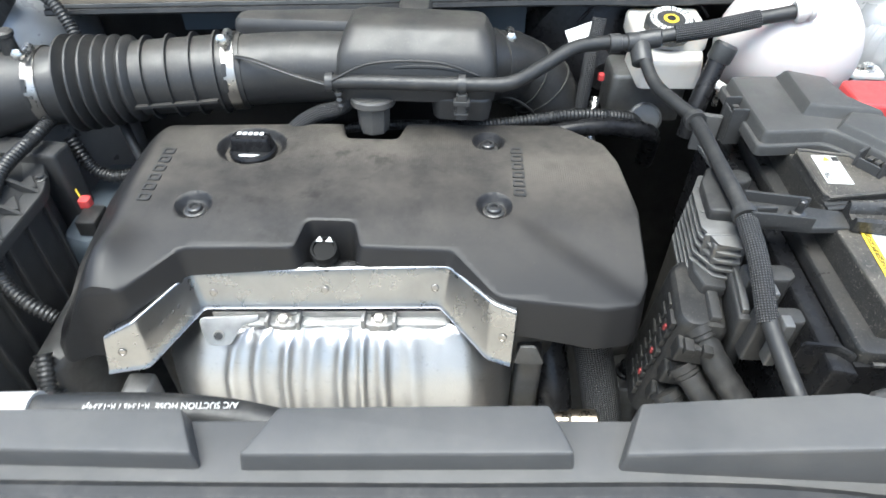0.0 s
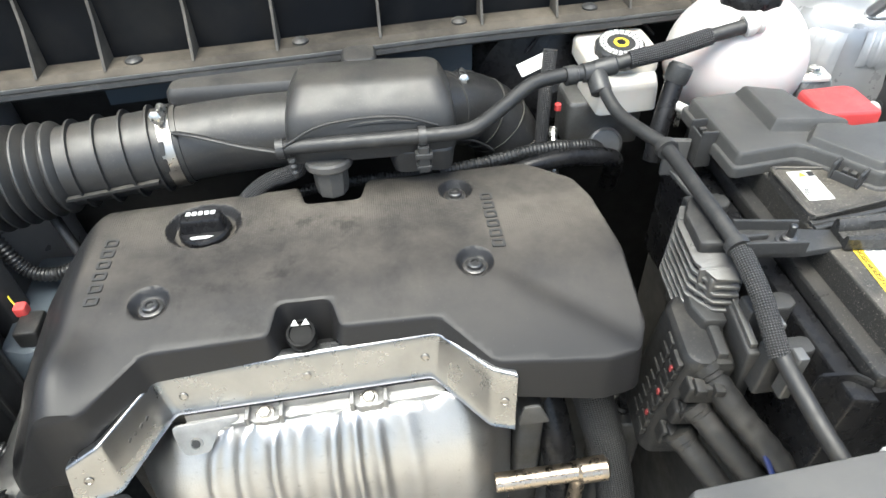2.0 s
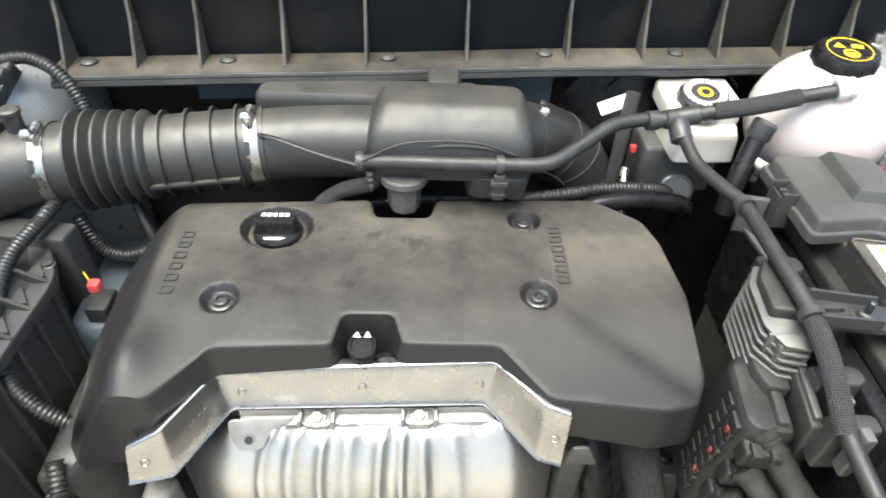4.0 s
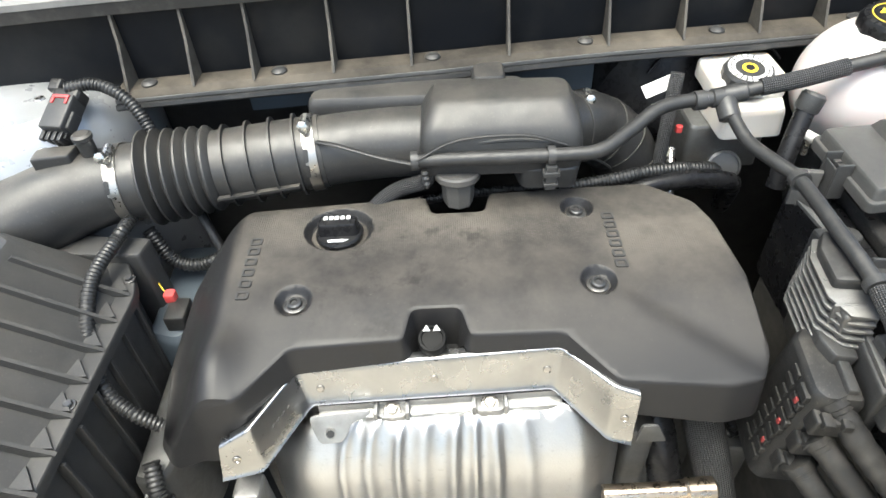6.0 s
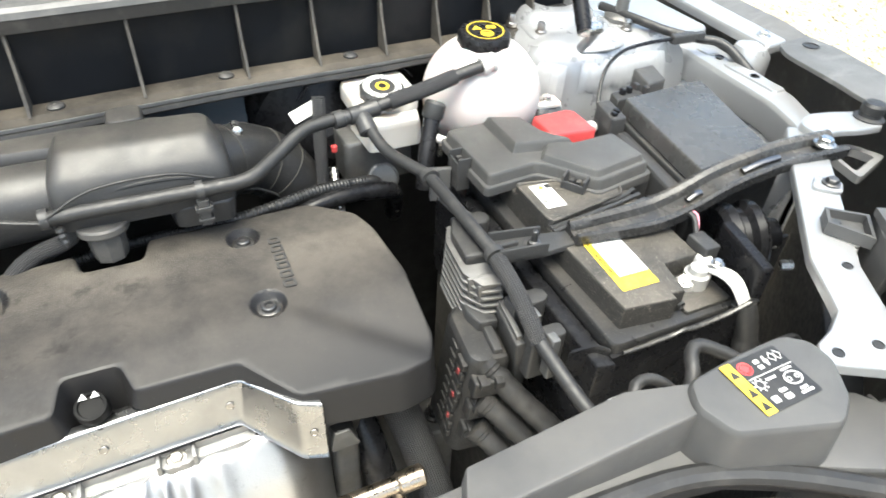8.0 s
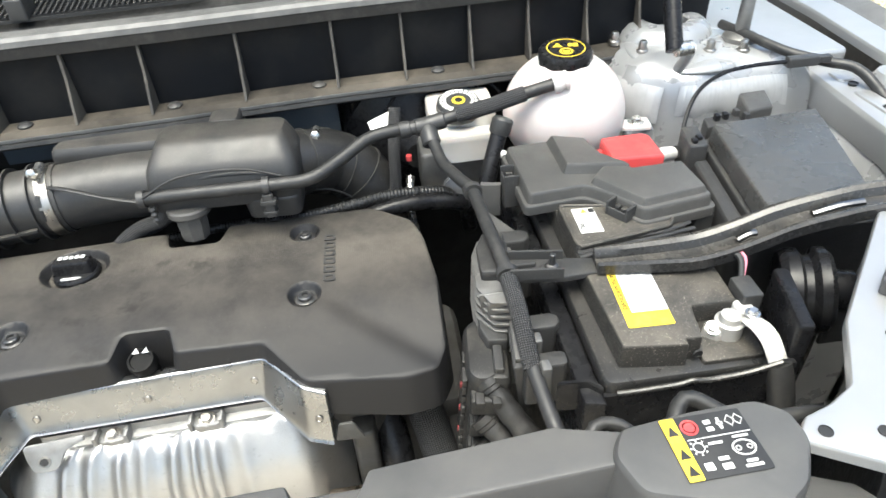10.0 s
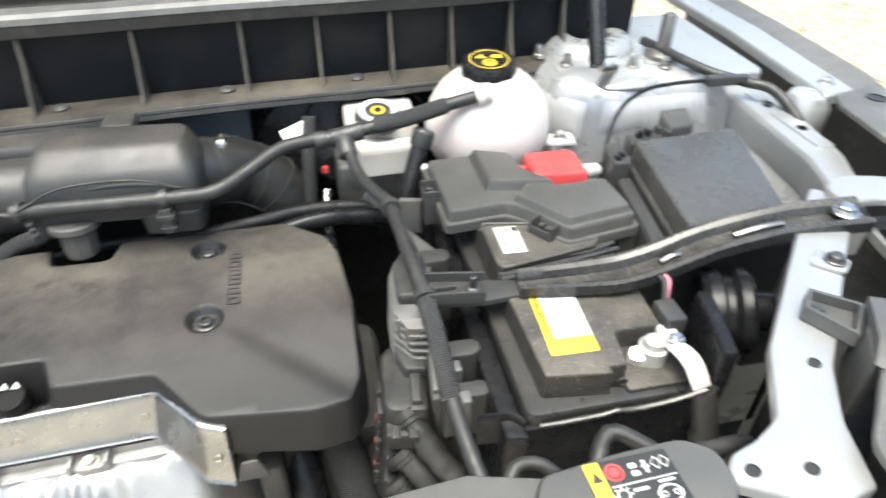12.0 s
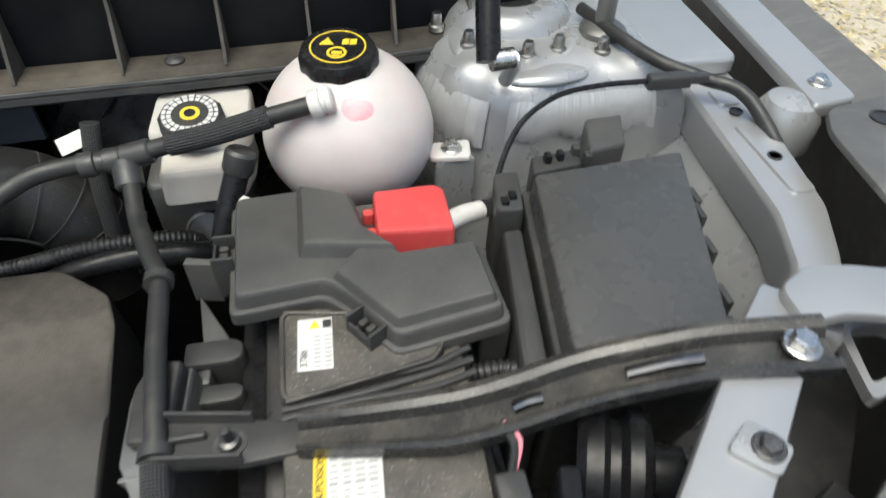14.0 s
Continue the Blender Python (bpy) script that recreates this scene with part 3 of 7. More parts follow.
    slab(bm, [(0.568, 0.409), (0.588, 0.390), (0.605, 0.404), (0.588, 0.424)], 1.2325, 1.2355, 0.001, 0.005)
    part("bolt_tab", bm, PRIMER, e)
    # arm to the wing
    bm = B()
    slab(bm, [(0.655, 0.506), (0.684, 0.521), (0.712, 0.517), (0.748, 0.506), (0.760, 0.494), (0.758, 0.476), (0.745, 0.467), (0.715, 0.470), (0.688, 0.478), (0.655, 0.474)], 1.232, 1.240, 0.004, 0.010)
    part("wing_arm", bm, PAINT, e, "silver bracket arm to the wing")
    bm = B()
    lathe(bm, [(0.017, 0), (0.017, 0.002), (0.0125, 0.004), (0.012, 0.008), (0.0128, 0.009), (0.0128, 0.017), (0.0105, 0.020), (0.003, 0.0205)], 32, Matrix.Translation((0.746, 0.487, 1.2395)))
    part("bonnet_stop", bm, RUBBER, e, "round dark rubber bonnet stop")
    bm = B()
    o = [(0.712, 0.502), (0.754, 0.499), (0.772, 0.462), (0.698, 0.438)]
    o = round_poly(ccw(o), 0.008, 3)
    inn = round_poly(ccw([(0.718, 0.493), (0.747, 0.490), (0.757, 0.465), (0.706, 0.450)]), 0.006, 3)
    inn = [inn[min(len(inn) - 1, int(i * len(inn) / len(o)))] for i in range(len(o))]
    k0 = min(range(len(o)), key=lambda k: sum((Vector(o[(i + k) % len(o)]) - Vector(inn[i])).length for i in range(len(o))))
    o = o[k0:] + o[:k0]
    rings(bm, [[(x, y, 1.188) for x, y in inn], [(x, y, 1.188) for x, y in o], [(x, y, 1.198) for x, y in o], [(x, y, 1.198) for x, y in inn], [(x, y, 1.188) for x, y in inn]], False, False)
    bmesh.ops.remove_doubles(bm, verts=bm.verts, dist=1e-6)
    bmesh.ops.recalc_face_normals(bm, faces=bm.faces)
    part("triangle_brace", bm, PAINT, e, "open triangular silver brace")
    # suspension tower: a closed pressing with a raised cup, a brushed sealer band round its foot
    c = Vector((0.625, 0.885, 0))
    foot = [(0.530, 0.985, 0), (0.505, 0.950, 0), (0.487, 0.895, 0), (0.494, 0.845, 0), (0.527, 0.800, 0), (0.562, 0.784, 0), (0.612, 0.787, 0), (0.660, 0.792, 0), (0.703, 0.790, 0), (0.730, 0.772, 0)]
    line = spline(foot, 0.006)
    hull = line + [Vector((0.748, 0.80, 0)), Vector((0.748, 0.95, 0)), Vector((0.65, 1.0, 0))]
    bm = B()
    loops = []
    for off, z in ((0.045, 0.9), (0.030, 1.06), (0.016, 1.12), (0.006, 1.165), (0.001, 1.195), (-0.004, 1.210), (-0.014, 1.222), (-0.030, 1.230), (-0.048, 1.233)):
        loop = []
        for k, p in enumerate(hull):
            d = (p - c).normalized()
            wob = 0.0022 * math.sin(k * 0.33) + 0.0014 * math.sin(k * 0.81 + 40 * z)
            loop.append(p + d * (off + wob) + Vector((0, 0, z + 0.0012 * math.sin(k * 0.5))))
        loops.append(loop)
    rings(bm, loops)
    bmesh.ops.recalc_face_normals(bm, faces=bm.faces)
    part("strut_tower", bm, PRIMER, e, "pressed silver suspension tower")
    bm = B()
    lathe(bm, [(0.070, 1.228), (0.064, 1.240), (0.055, 1.249), (0.044, 1.252), (0.033, 1.252), (0.030, 1.249), (0.029, 1.238)], 48, Matrix.Translation((0.588, 0.928, 0)), lambda a, z: 1 + 0.03 * math.sin(2 * a + 1))
    part("tower_cup", bm, PRIMER, e, "raised round cup")
    bm = B()
    lathe(bm, [(0.0285, 1.2385), (0.0285, 1.241), (0.004, 1.241)], 28, Matrix.Translation((0.588, 0.928, 0)))
    part("cup_floor", bm, INK, e, "dark hole in the cup")
    # sealer bands, brushed across
    def band(k0, k1, z0, z1):
        bm = B()
        rows, fine = [], []
        for k in range(k0, k1):
            for q in range(4):
                fine.append(line[k].lerp(line[k + 1], q / 4))
        n = len(fine)
        for v in range(7):
            t = v / 6
            row = []
            for i, p in enumerate(fine):
                d = (p - c).normalized()
                end = min(1, i / 6, (n - 1 - i) / 6)
                lift = 0.0030 * math.sin(math.pi * min(1, max(0, t))) ** 0.5 * end + 0.0004 * (math.sin(i * 2.1 + 2.0 * math.sin(i * 0.31)) + math.sin(i * 0.77 + 3 * math.sin(i * 0.13))) * end * (0.4 + 0.6 * t)
                z = z0 + (z1 - z0) * t + 0.003 * math.sin(i * 0.23) * (1 - t) + 0.0016 * math.sin(i * 0.9 + 1) * (1 - t)
                out = float(np.interp(z, (1.12, 1.165, 1.195, 1.210, 1.222), (0.016, 0.006, 0.001, -0.004, -0.014)))
                row.append(bm.verts.new(p + d * (out + 0.001 + lift) + Vector((0, 0, z))))
            rows.append(row)
        for a, b in zip(rows, rows[1:]):
            for i in range(n - 1):
                bm.faces.new((a[i], a[i + 1], b[i + 1], b[i]))
        bmesh.ops.recalc_face_normals(bm, faces=bm.faces)
        bmesh.ops.solidify(bm, geom=bm.faces[:], thickness=0.001)
        part("seam", bm, SEALER, e, "thick brushed seam sealer")
    L = len(line)
    band(int(L * 0.16), int(L * 0.52), 1.158, 1.206)
    band(int(L * 0.56), int(L * 0.93), 1.168, 1.209)
    for x, y in ((0.583, 0.832), (0.617, 0.840), (0.505, 0.905), (0.530, 0.862), (0.660, 0.83)):
        bm = B()
        lathe(bm, [(0.0085, 1.229), (0.0085, 1.234), (0.0075, 1.2355), (0.0058, 1.2355), (0.0056, 1.244), (0.0042, 1.247)], 18, Matrix.Translation((x, y, 0)))
        part("tower_nut", bm, BAND, e)
    bm = B()
    lathe(bm, [(0.024, 1.230), (0.024, 1.240), (0.020, 1.243), (0.010, 1.245), (0.009, 1.29), (0.007, 1.294)], 24, Matrix.Translation((0.672, 0.864, 0)))
    part("stud", bm, ALU, e, "dull alloy strut stud")
    for ax, ay, bx, by, rr, zz in ((0.555, 0.806, 0.640, 0.812, 0.017, 1.222), (0.62, 0.83, 0.66, 0.90, 0.010, 1.230), (0.52, 0.85, 0.53, 0.92, 0.012, 1.226)):
        bm = B()
        tube(bm, [(ax, ay, zz), ((ax + bx) / 2, (ay + by) / 2 - 0.003, zz + 0.002), (bx, by, zz)], lambda t, rr=rr: rr * (0.25 + 0.75 * math.sin(math.pi * t) ** 0.5), 18, 0.004, flat=0.45)
        part("pressed_swage", bm, PRIMER, e)
    # plate towards the back of the wing
    bm = B()
    slab(bm, [(0.70, 0.80), (0.795, 0.80), (0.80, 1.05), (0.68, 1.05), (0.66, 0.93)], 1.215, 1.232, 0.006, 0.012)
    part("rear_plate", bm, PAINT, e)


def wing():
    e = thing("wing", (0.8, 0.6, 0.4), "dusty grey front wing with a dark inner channel", "wing")
    inner = [(0.470, 0.170), (0.474, 0.236), (0.522, 0.285), (0.608, 0.362), (0.640, 0.382), (0.676, 0.396), (0.722, 0.413), (0.760, 0.445), (0.772, 0.475), (0.762, 0.508), (0.772, 0.56), (0.782, 0.645), (0.800, 0.676)]
    outer = [(0.868, 0.690), (0.872, 0.640), (0.846, 0.505), (0.821, 0.392), (0.785, 0.29), (0.72, 0.17), (0.60, 0.08), (0.50, 0.10)]
    bm = B()
    slab(bm, ccw(inner + outer), 1.2445, 1.25, 0.0015, 0.012)
    part("top_panel", bm, FENDER, e, "dusty dark grey top panel with pale scuffs")
    bm = B()
    lathe(bm, [(0.0115, 0), (0.0115, 0.001), (0.0095, 0.0012), (0.009, -0.003)], 24, Matrix.Translation((0.838, 0.655, 1.2505)))
    part("panel_hole", bm, INK, e, "dark round fixing hole")
    bm = B()
    edge = [(0.935, 1.3), (0.930, 0.95), (0.915, 0.76), (0.880, 0.64), (0.853, 0.505), (0.828, 0.392), (0.792, 0.285), (0.727, 0.165), (0.605, 0.07), (0.3, -0.02)]
    loops = []
    for off, z in ((-0.045, 1.232), (-0.006, 1.240), (0.010, 1.232), (0.022, 1.20), (0.06, 1.0), (0.07, 0.55)):
        loops.append([(x + off, y - max(0, off) * 0.6, z) for x, y in edge])
    vs = [[bm.verts.new(p) for p in lp] for lp in loops]
    for a, b in zip(vs, vs[1:]):
        for i in range(len(edge) - 1):
            bm.faces.new((a[i], b[i], b[i + 1], a[i + 1]))
    bmesh.ops.recalc_face_normals(bm, faces=bm.faces)
    bmesh.ops.solidify(bm, geom=bm.faces[:], thickness=0.002)
    part("outer_skin", bm, FENDER, e, "dark grey outer skin")
    bm = B()
    slab(bm, [(0.812, 0.70), (0.862, 0.71), (0.885, 0.95), (0.885, 1.2), (0.835, 1.2), (0.832, 0.95)], 1.222, 1.236, 0.005, 0.008)
    part("flange", bm, PAINT, e, "silver blue wing flange")
    bolt("flange_bolt", (0.838, 0.735, 1.236), (0, 0, 1), e, 0.007, STEEL)
    bm = B()
    slab(bm, [(0.800, 0.66), (0.770, 0.55), (0.72, 0.50), (0.62, 0.375), (0.50, 0.26), (0.52, 0.24), (0.66, 0.35), (0.79, 0.5), (0.83, 0.68)], 0.45, 1.10, 0.004)
    part("inner_channel", bm, RUBBER, e, "dark shadowed inner channel")
    bm = B()
    lathe(bm, [(0.030, 0), (0.030, 0.03), (0.022, 0.045), (0.006, 0.05)], 24, axis((0.806, 0.722, 1.185), (0, 0, 1)))
    part("rubber_stop", bm, PRIMER, e)


def headlamp_wedge():
    e = thing("wing_support", (0.57, 0.37, 1.21), "black plastic tray bracket with a smoky flap", "bracket")
    bm = B()
    ring = ccw([(0.535, 0.371), (0.518, 0.353), (0.537, 0.319), (0.564, 0.347)])
    inn = inset(ring, 0.003)
    rings(bm, [[(x, y, 1.233) for x, y in ring], [(x, y, 1.245) for x, y in ring], [(x, y, 1.245) for x, y in inn], [(x, y, 1.2365) for x, y in inn]])
    bmesh.ops.recalc_face_normals(bm, faces=bm.faces)
    part("tray", bm, PANEL, e)
    bolt("tray_bolt", (0.532, 0.354, 1.2362), (0, 0, 1), e, 0.0045, BARE)
    bm = B()
    top = [(0.556, 0.341, 1.259), (0.578, 0.333, 1.257), (0.545, 0.259, 1.2555), (0.533, 0.304, 1.2585)]
    low = [(0.556, 0.341, 1.2515), (0.578, 0.333, 1.2515), (0.545, 0.259, 1.2515), (0.5195, 0.288, 1.2515)]
    rings(bm, [low, top])
    bmesh.ops.recalc_face_normals(bm, faces=bm.faces)
    part("flap", bm, PANEL, e, "dusty grey plastic flap")
    bm = B()
    slab(bm, [(0.538, 0.318), (0.520, 0.290), (0.530, 0.288), (0.558, 0.338)], 1.20, 1.2515, 0.002, 0.002)
    part("web", bm, LID, e)


# ---- front panel ----
def front_panel():
    e = thing("radiator_support_cover", (0, 0.25, 1.15), "grey plastic radiator support cover with raised pads", "front cover")
    bm = B()
    slab(bm, [(-0.70, 0.218), (-0.25, 0.222), (0.0, 0.228), (0.2, 0.234), (0.30, 0.217), (0.42, 0.16), (0.50, 0.12), (0.48, 0.16), (0.43, 0.23), (0.30, 0.282), (-0.05, 0.272), (-0.70, 0.245)], 1.165, 1.196, 0.004)
    part("base", bm, PANEL, e)
    for pts in ([(-0.60, 0.232), (-0.123, 0.236), (-0.140, 0.269), (-0.60, 0.250)], [(-0.105, 0.236), (0.086, 0.243), (0.073, 0.278), (-0.087, 0.271)], [(0.107, 0.243), (0.290, 0.240), (0.30, 0.262), (0.245, 0.283), (0.124, 0.281)]):
        bm = B()
        slab(bm, pts, 1.19, 1.211, 0.0025, 0.005, taper=0.002)
        for v in bm.verts:
            if v.co.z > 1.2 and v.co.x > 0.17:
                v.co.z += 0.024 * min(1, (v.co.x - 0.17) / 0.11) ** 1.3
        part("raised_pad", bm, PANEL, e)
    bm = B()
    slab(bm, [(0.278, 0.215), (0.268, 0.245), (0.280, 0.268), (0.330, 0.274), (0.376, 0.276), (0.396, 0.262), (0.398, 0.238), (0.380, 0.208), (0.355, 0.192)], 1.19, 1.2395, 0.006, 0.012, taper=0.004)
    part("end_pad", bm, PANEL, e, "raised grey end pad carrying the warning label")
    bm = B()
    box(bm, 0.243, 0.284, 1.195, 0.256, 0.291, 1.207)
    part("nylon_clip", bm, NYLON, e, "white nylon clip")
    bm = B()
    tube(bm, [(-0.70, 0.212, 1.194), (-0.2, 0.219, 1.196), (0.0, 0.224, 1.196), (0.2, 0.229, 1.196), (0.30, 0.210, 1.196), (0.42, 0.145, 1.185), (0.52, 0.08, 1.18)], 0.008, 10, 0.02)
    part("seal", bm, RUBBER, e, "black rubber edge seal")
    # warning label
    m = Matrix(((0.9994, -0.035, 0, 0.334), (0.035, 0.9994, 0, 0.2425), (0, 0, 1, 1.2403), (0, 0, 0, 1)))
    lab = tagged(part("warning_label", slab(B(), rect(-0.026, -0.0215, 0.026, 0.0215), 0, 0.0004, 0.0001, 0.002, m), INK, e), "black warning label with yellow strip and white symbols")
    part("yellow_strip", slab(B(), rect(-0.026, -0.0215, -0.0165, 0.0215), 0.0004, 0.0008, 0.0001, 0.001, m), YELLOW, lab)
    for y in (0.012, -0.004, -0.015):
        part("warning_triangle", slab(B(), [(-0.0245, y - 0.003), (-0.018, y - 0.003), (-0.0213, y + 0.004)], 0.0008, 0.0011, 0.0001, 0, m), INK, lab)
    bm = B()
    lathe(bm, [(0.0056, 0.0004), (0.0056, 0.0008)], 24, m @ Matrix.Translation((-0.0098, 0.0132, 0)))
    part("red_sign", bm, RED, lab, "red prohibition sign")
    rnd = random.Random(8)
    def ring_mark(x, y, r, w=0.0007, n=20, k=1.0):
        bm = B()
        rings(bm, [[m @ Vector((x + k * q * math.cos(2 * math.pi * i / n), y + q * math.sin(2 * math.pi * i / n), z)) for i in range(n)] for q, z in ((r, 0.0004), (r, 0.0008), (r - w, 0.0008), (r - w, 0.0004))], False, False)
        part("white_mark", bm, WHITE, lab)
    ring_mark(-0.0098, 0.0132, 0.0042)
    for x in (0.0165, 0.0215):
        ring_mark(x, 0.0138, 0.0042, 0.0008, 4, 0.8)
    ring_mark(-0.0105, -0.001, 0.0036)
    for i in range(8):
        a = i * math.pi / 4
        part("white_mark", slab(B(), [(-0.0105 + 0.0042 * math.cos(a + d) * q, -0.001 + 0.0042 * math.sin(a + d) * q) for q, d in ((1, -0.12), (1.3, -0.1), (1.3, 0.1), (1, 0.12))], 0.0004, 0.0008, 0.0001, 0, m), WHITE, lab)
    ring_mark(0.0155, -0.0055, 0.0055, 0.0009, 18, 1.35)
    for x in (0.012, 0.019):
        ring_mark(x, -0.0055, 0.0018, 0.0006, 12)
    for x0, y0, x1, y1 in ((-0.015, 0.0045, 0.025, 0.0051), (0.000, 0.0135, 0.0045, 0.0165), (0.000, 0.0085, 0.0045, 0.0115), (0.0085, 0.009, 0.0105, 0.017), (0.0075, 0.012, 0.0115, 0.014), (-0.004, -0.0005, 0.005, 0.0012), (0.012, 0.0015, 0.022, 0.003), (-0.013, -0.0165, -0.0075, -0.0115), (-0.003, -0.0115, 0.0035, -0.009), (-0.003, -0.0175, 0.0035, -0.0135), (0.010, -0.0185, 0.021, -0.0165), (0.012, -0.0155, 0.019, -0.0135)):
        part("white_mark", slab(B(), rect(x0, y0, x1, y1), 0.0004, 0.0008, 0.0001, 0.0006, m), WHITE, lab)
    # bumper trim in front of the cover
    bm = B()
    tube(bm, [(-0.75, 0.172, 1.155), (-0.2, 0.185, 1.165), (0.0, 0.190, 1.167), (0.2, 0.196, 1.167), (0.33, 0.168, 1.16), (0.45, 0.09, 1.14), (0.6, -0.02, 1.10)], 0.026, 16, 0.02)
    tagged(part("grille_trim", bm, BUMPER), "taupe grille trim along the nose of the car", "grille trim", kind="structure")
    lamp = thing("headlamp", (0.50, 0.15, 0.9), "grey headlamp housing below the rail", "headlamp")
    bm = B()
    box(bm, 0.40, 0.115, 0.9, 0.60, 0.23, 1.165, 0.012, 0.03)
    part("housing", bm, PANEL, lamp)
    for k in range(4):
        bm = B()
        box(bm, 0.425 + 0.042 * k, 0.205, 1.10, 0.430 + 0.042 * k, 0.234, 1.168, 0.002, 0.001)
        part("stiffening_rib", bm, PANEL, lamp)
    bm = B()
    tube(bm, [(0.405, 0.120, 1.166), (0.47, 0.112, 1.169), (0.54, 0.112, 1.166), (0.598, 0.125, 1.16)], 0.006, 10, 0.01)
    part("edge_seal", bm, RUBBER, lamp, "black rubber edge seal")
    bolt("housing_screw", (0.565, 0.19, 1.165), (0, 0, 1), lamp, 0.006, BARE)
    e = thing("washer_filler", (0.47, 0.17, 1.17), "black round filler cap with a locking arm", "filler cap")
    bm = B()
    lathe(bm, [(0.036, 1.17), (0.036, 1.192), (0.033, 1.198), (0.004, 1.199)], 32, Matrix.Translation((0.468, 0.165, 0)))
    part("lid", bm, LID, e)
    bm = B()
    box(bm, 0.440, 0.160, 1.197, 0.496, 0.170, 1.206, 0.003, 0.004)
    part("arm", bm, PLASTIC, e)


ground(); cowl(); shell(); bonnet(); body_behind(); side_members(); wing(); headlamp_wedge(); front_panel()


# ---- engine cover ----
def cover_height(x, y):
    u = 0.560 - y
    z = 1.1195 - 0.135 * (u + math.sqrt(u * u + 0.0009)) - 0.02 * max(0.0, y - 0.69)
    s = min(1.0, max(0.0, (-0.318 - x) / 0.088))
    z -= 0.100 * s * s * (3 - 2 * s) * (0.62 + 0.38 * min(1, max(0, (0.66 - y) / 0.12)))
    # raised knuckle at the low front corner
    z += 0.016 * math.exp(-(((x + 0.325) / 0.028) ** 2 + ((y - 0.490) / 0.035) ** 2))
    # crease of the lower facet
    d = (x - 0.085) * 0.62 + (y - 0.548) * 0.78
    if x > 0.06:
        k = min(1, max(0, (d + 0.010) / 0.020))
        z -= 0.0045 * k * k * (3 - 2 * k) * math.exp(-max(0, d) / 0.07) * min(1, (x - 0.06) / 0.05)
    for bx, by in BOLTS:
        q = math.hypot(x - bx, y - by)
        z -= 0.0085 * min(1, max(0, (0.0185 - q) / 0.006))
    q = math.hypot((x + 0.217) / 1.12, y - 0.664)
    z -= 0.010 * min(1, max(0, (0.0345 - q) / 0.006))
    return z


BOLTS = ((0.050, 0.682), (0.054, 0.571), (-0.253, 0.562))


def engine_cover():
    e = thing("engine_cover", (-0.10, 0.59, 1.05), "dusty matt black moulded engine cover with lettering and damp marks", "engine cover")
    ol = [(-0.322, 0.703, 1.05), (-0.350, 0.690, 1.03), (-0.392, 0.640, 1.01), (-0.408, 0.560, 0.995), (-0.403, 0.485, 0.985), (-0.385, 0.462, 0.985),
          (-0.340, 0.456, 1.005), (-0.296, 0.458, 1.035), (-0.252, 0.508, 1.072), (-0.142, 0.512, 1.080), (-0.134, 0.545, 1.06), (-0.087, 0.545, 1.06), (-0.078, 0.514, 1.085),
          (0.012, 0.513, 1.090), (0.056, 0.464, 1.050), (0.155, 0.455, 1.040), (0.186, 0.461, 1.040), (0.199, 0.488, 1.04), (0.201, 0.570, 1.04), (0.193, 0.650, 1.04), (0.182, 0.684, 1.05), (0.145, 0.714, 1.05),
          (0.132, 0.722, 1.05), (-0.046, 0.717, 1.06), (-0.054, 0.684, 1.06), (-0.113, 0.684, 1.06), (-0.120, 0.715, 1.06)]
    flat = [p[:2] for p in ol]
    poly = round_poly(flat, 0.007, 3)
    low = []
    for i, p in enumerate(ol):
        low += [p[2]] * 4
    # counter-clockwise order
    if sum(poly[i - 1][0] * poly[i][1] - poly[i][0] * poly[i - 1][1] for i in range(len(poly))) < 0:
        poly, low = poly[::-1], low[::-1]
    bm = B()
    out = inset(poly, -0.005)
    in1, in2 = inset(poly, 0.0008), inset(poly, 0.0030)
    f = cover_height
    def ring(pp, drop):
        return [(x, y, f(x, y) - drop) for x, y in pp]
    edge_drop = 0.004
    inner = inset(out, 0.003)
    vs = rings(bm, [[(x, y, z) for (x, y), z in zip(inner, low)], [(x, y, z) for (x, y), z in zip(out, low)], [(x, y, min(f(x, y) - edge_drop, max(z + 0.002, f(x, y) - edge_drop))) for (x, y), z in zip(poly, low)], ring(in1, 0.0012), ring(in2, 0.0)], False, True)
    top = bm.faces[:][-1]
    bm.faces.ensure_lookup_table()
    tops = [top]
    cuts = [("x", -0.40 + 0.008 * i) for i in range(76)] + [("y", 0.455 + 0.008 * i) for i in range(34)]
    for bx, by in BOLTS:
        cuts += [("x", bx - 0.0225 + 0.003 * i) for i in range(16)] + [("y", by - 0.0225 + 0.003 * i) for i in range(16)]
    cuts += [("x", -0.256 + 0.004 * i) for i in range(20)] + [("y", 0.628 + 0.004 * i) for i in range(19)]
    tops = set(tops)
    for ax, v in cuts:
        co, no = ((v, 0, 0), (1, 0, 0)) if ax == "x" else ((0, v, 0), (0, 1, 0))
        geom = list(tops) + list({ed for fc in tops for ed in fc.edges}) + list({vv for fc in tops for vv in fc.verts})
        res = bmesh.ops.bisect_plane(bm, geom=geom, plane_co=co, plane_no=no, dist=1e-6)
        tops = {g for g in res["geom"] if isinstance(g, bmesh.types.BMFace)}
    for fc in tops:
        for v in fc.verts:
            v.co.z = f(v.co.x, v.co.y)
    body = part("body", bm, COVER, e, sharp=38)
    # floor of the dipstick pocket and of the rear notch
    bm = B()
    slab(bm, [(-0.143, 0.514), (-0.078, 0.514), (-0.080, 0.560), (-0.140, 0.560)], 1.048, 1.062, 0.002)
    part("pocket_floor", bm, GLOSSY, e)
    bm = B()
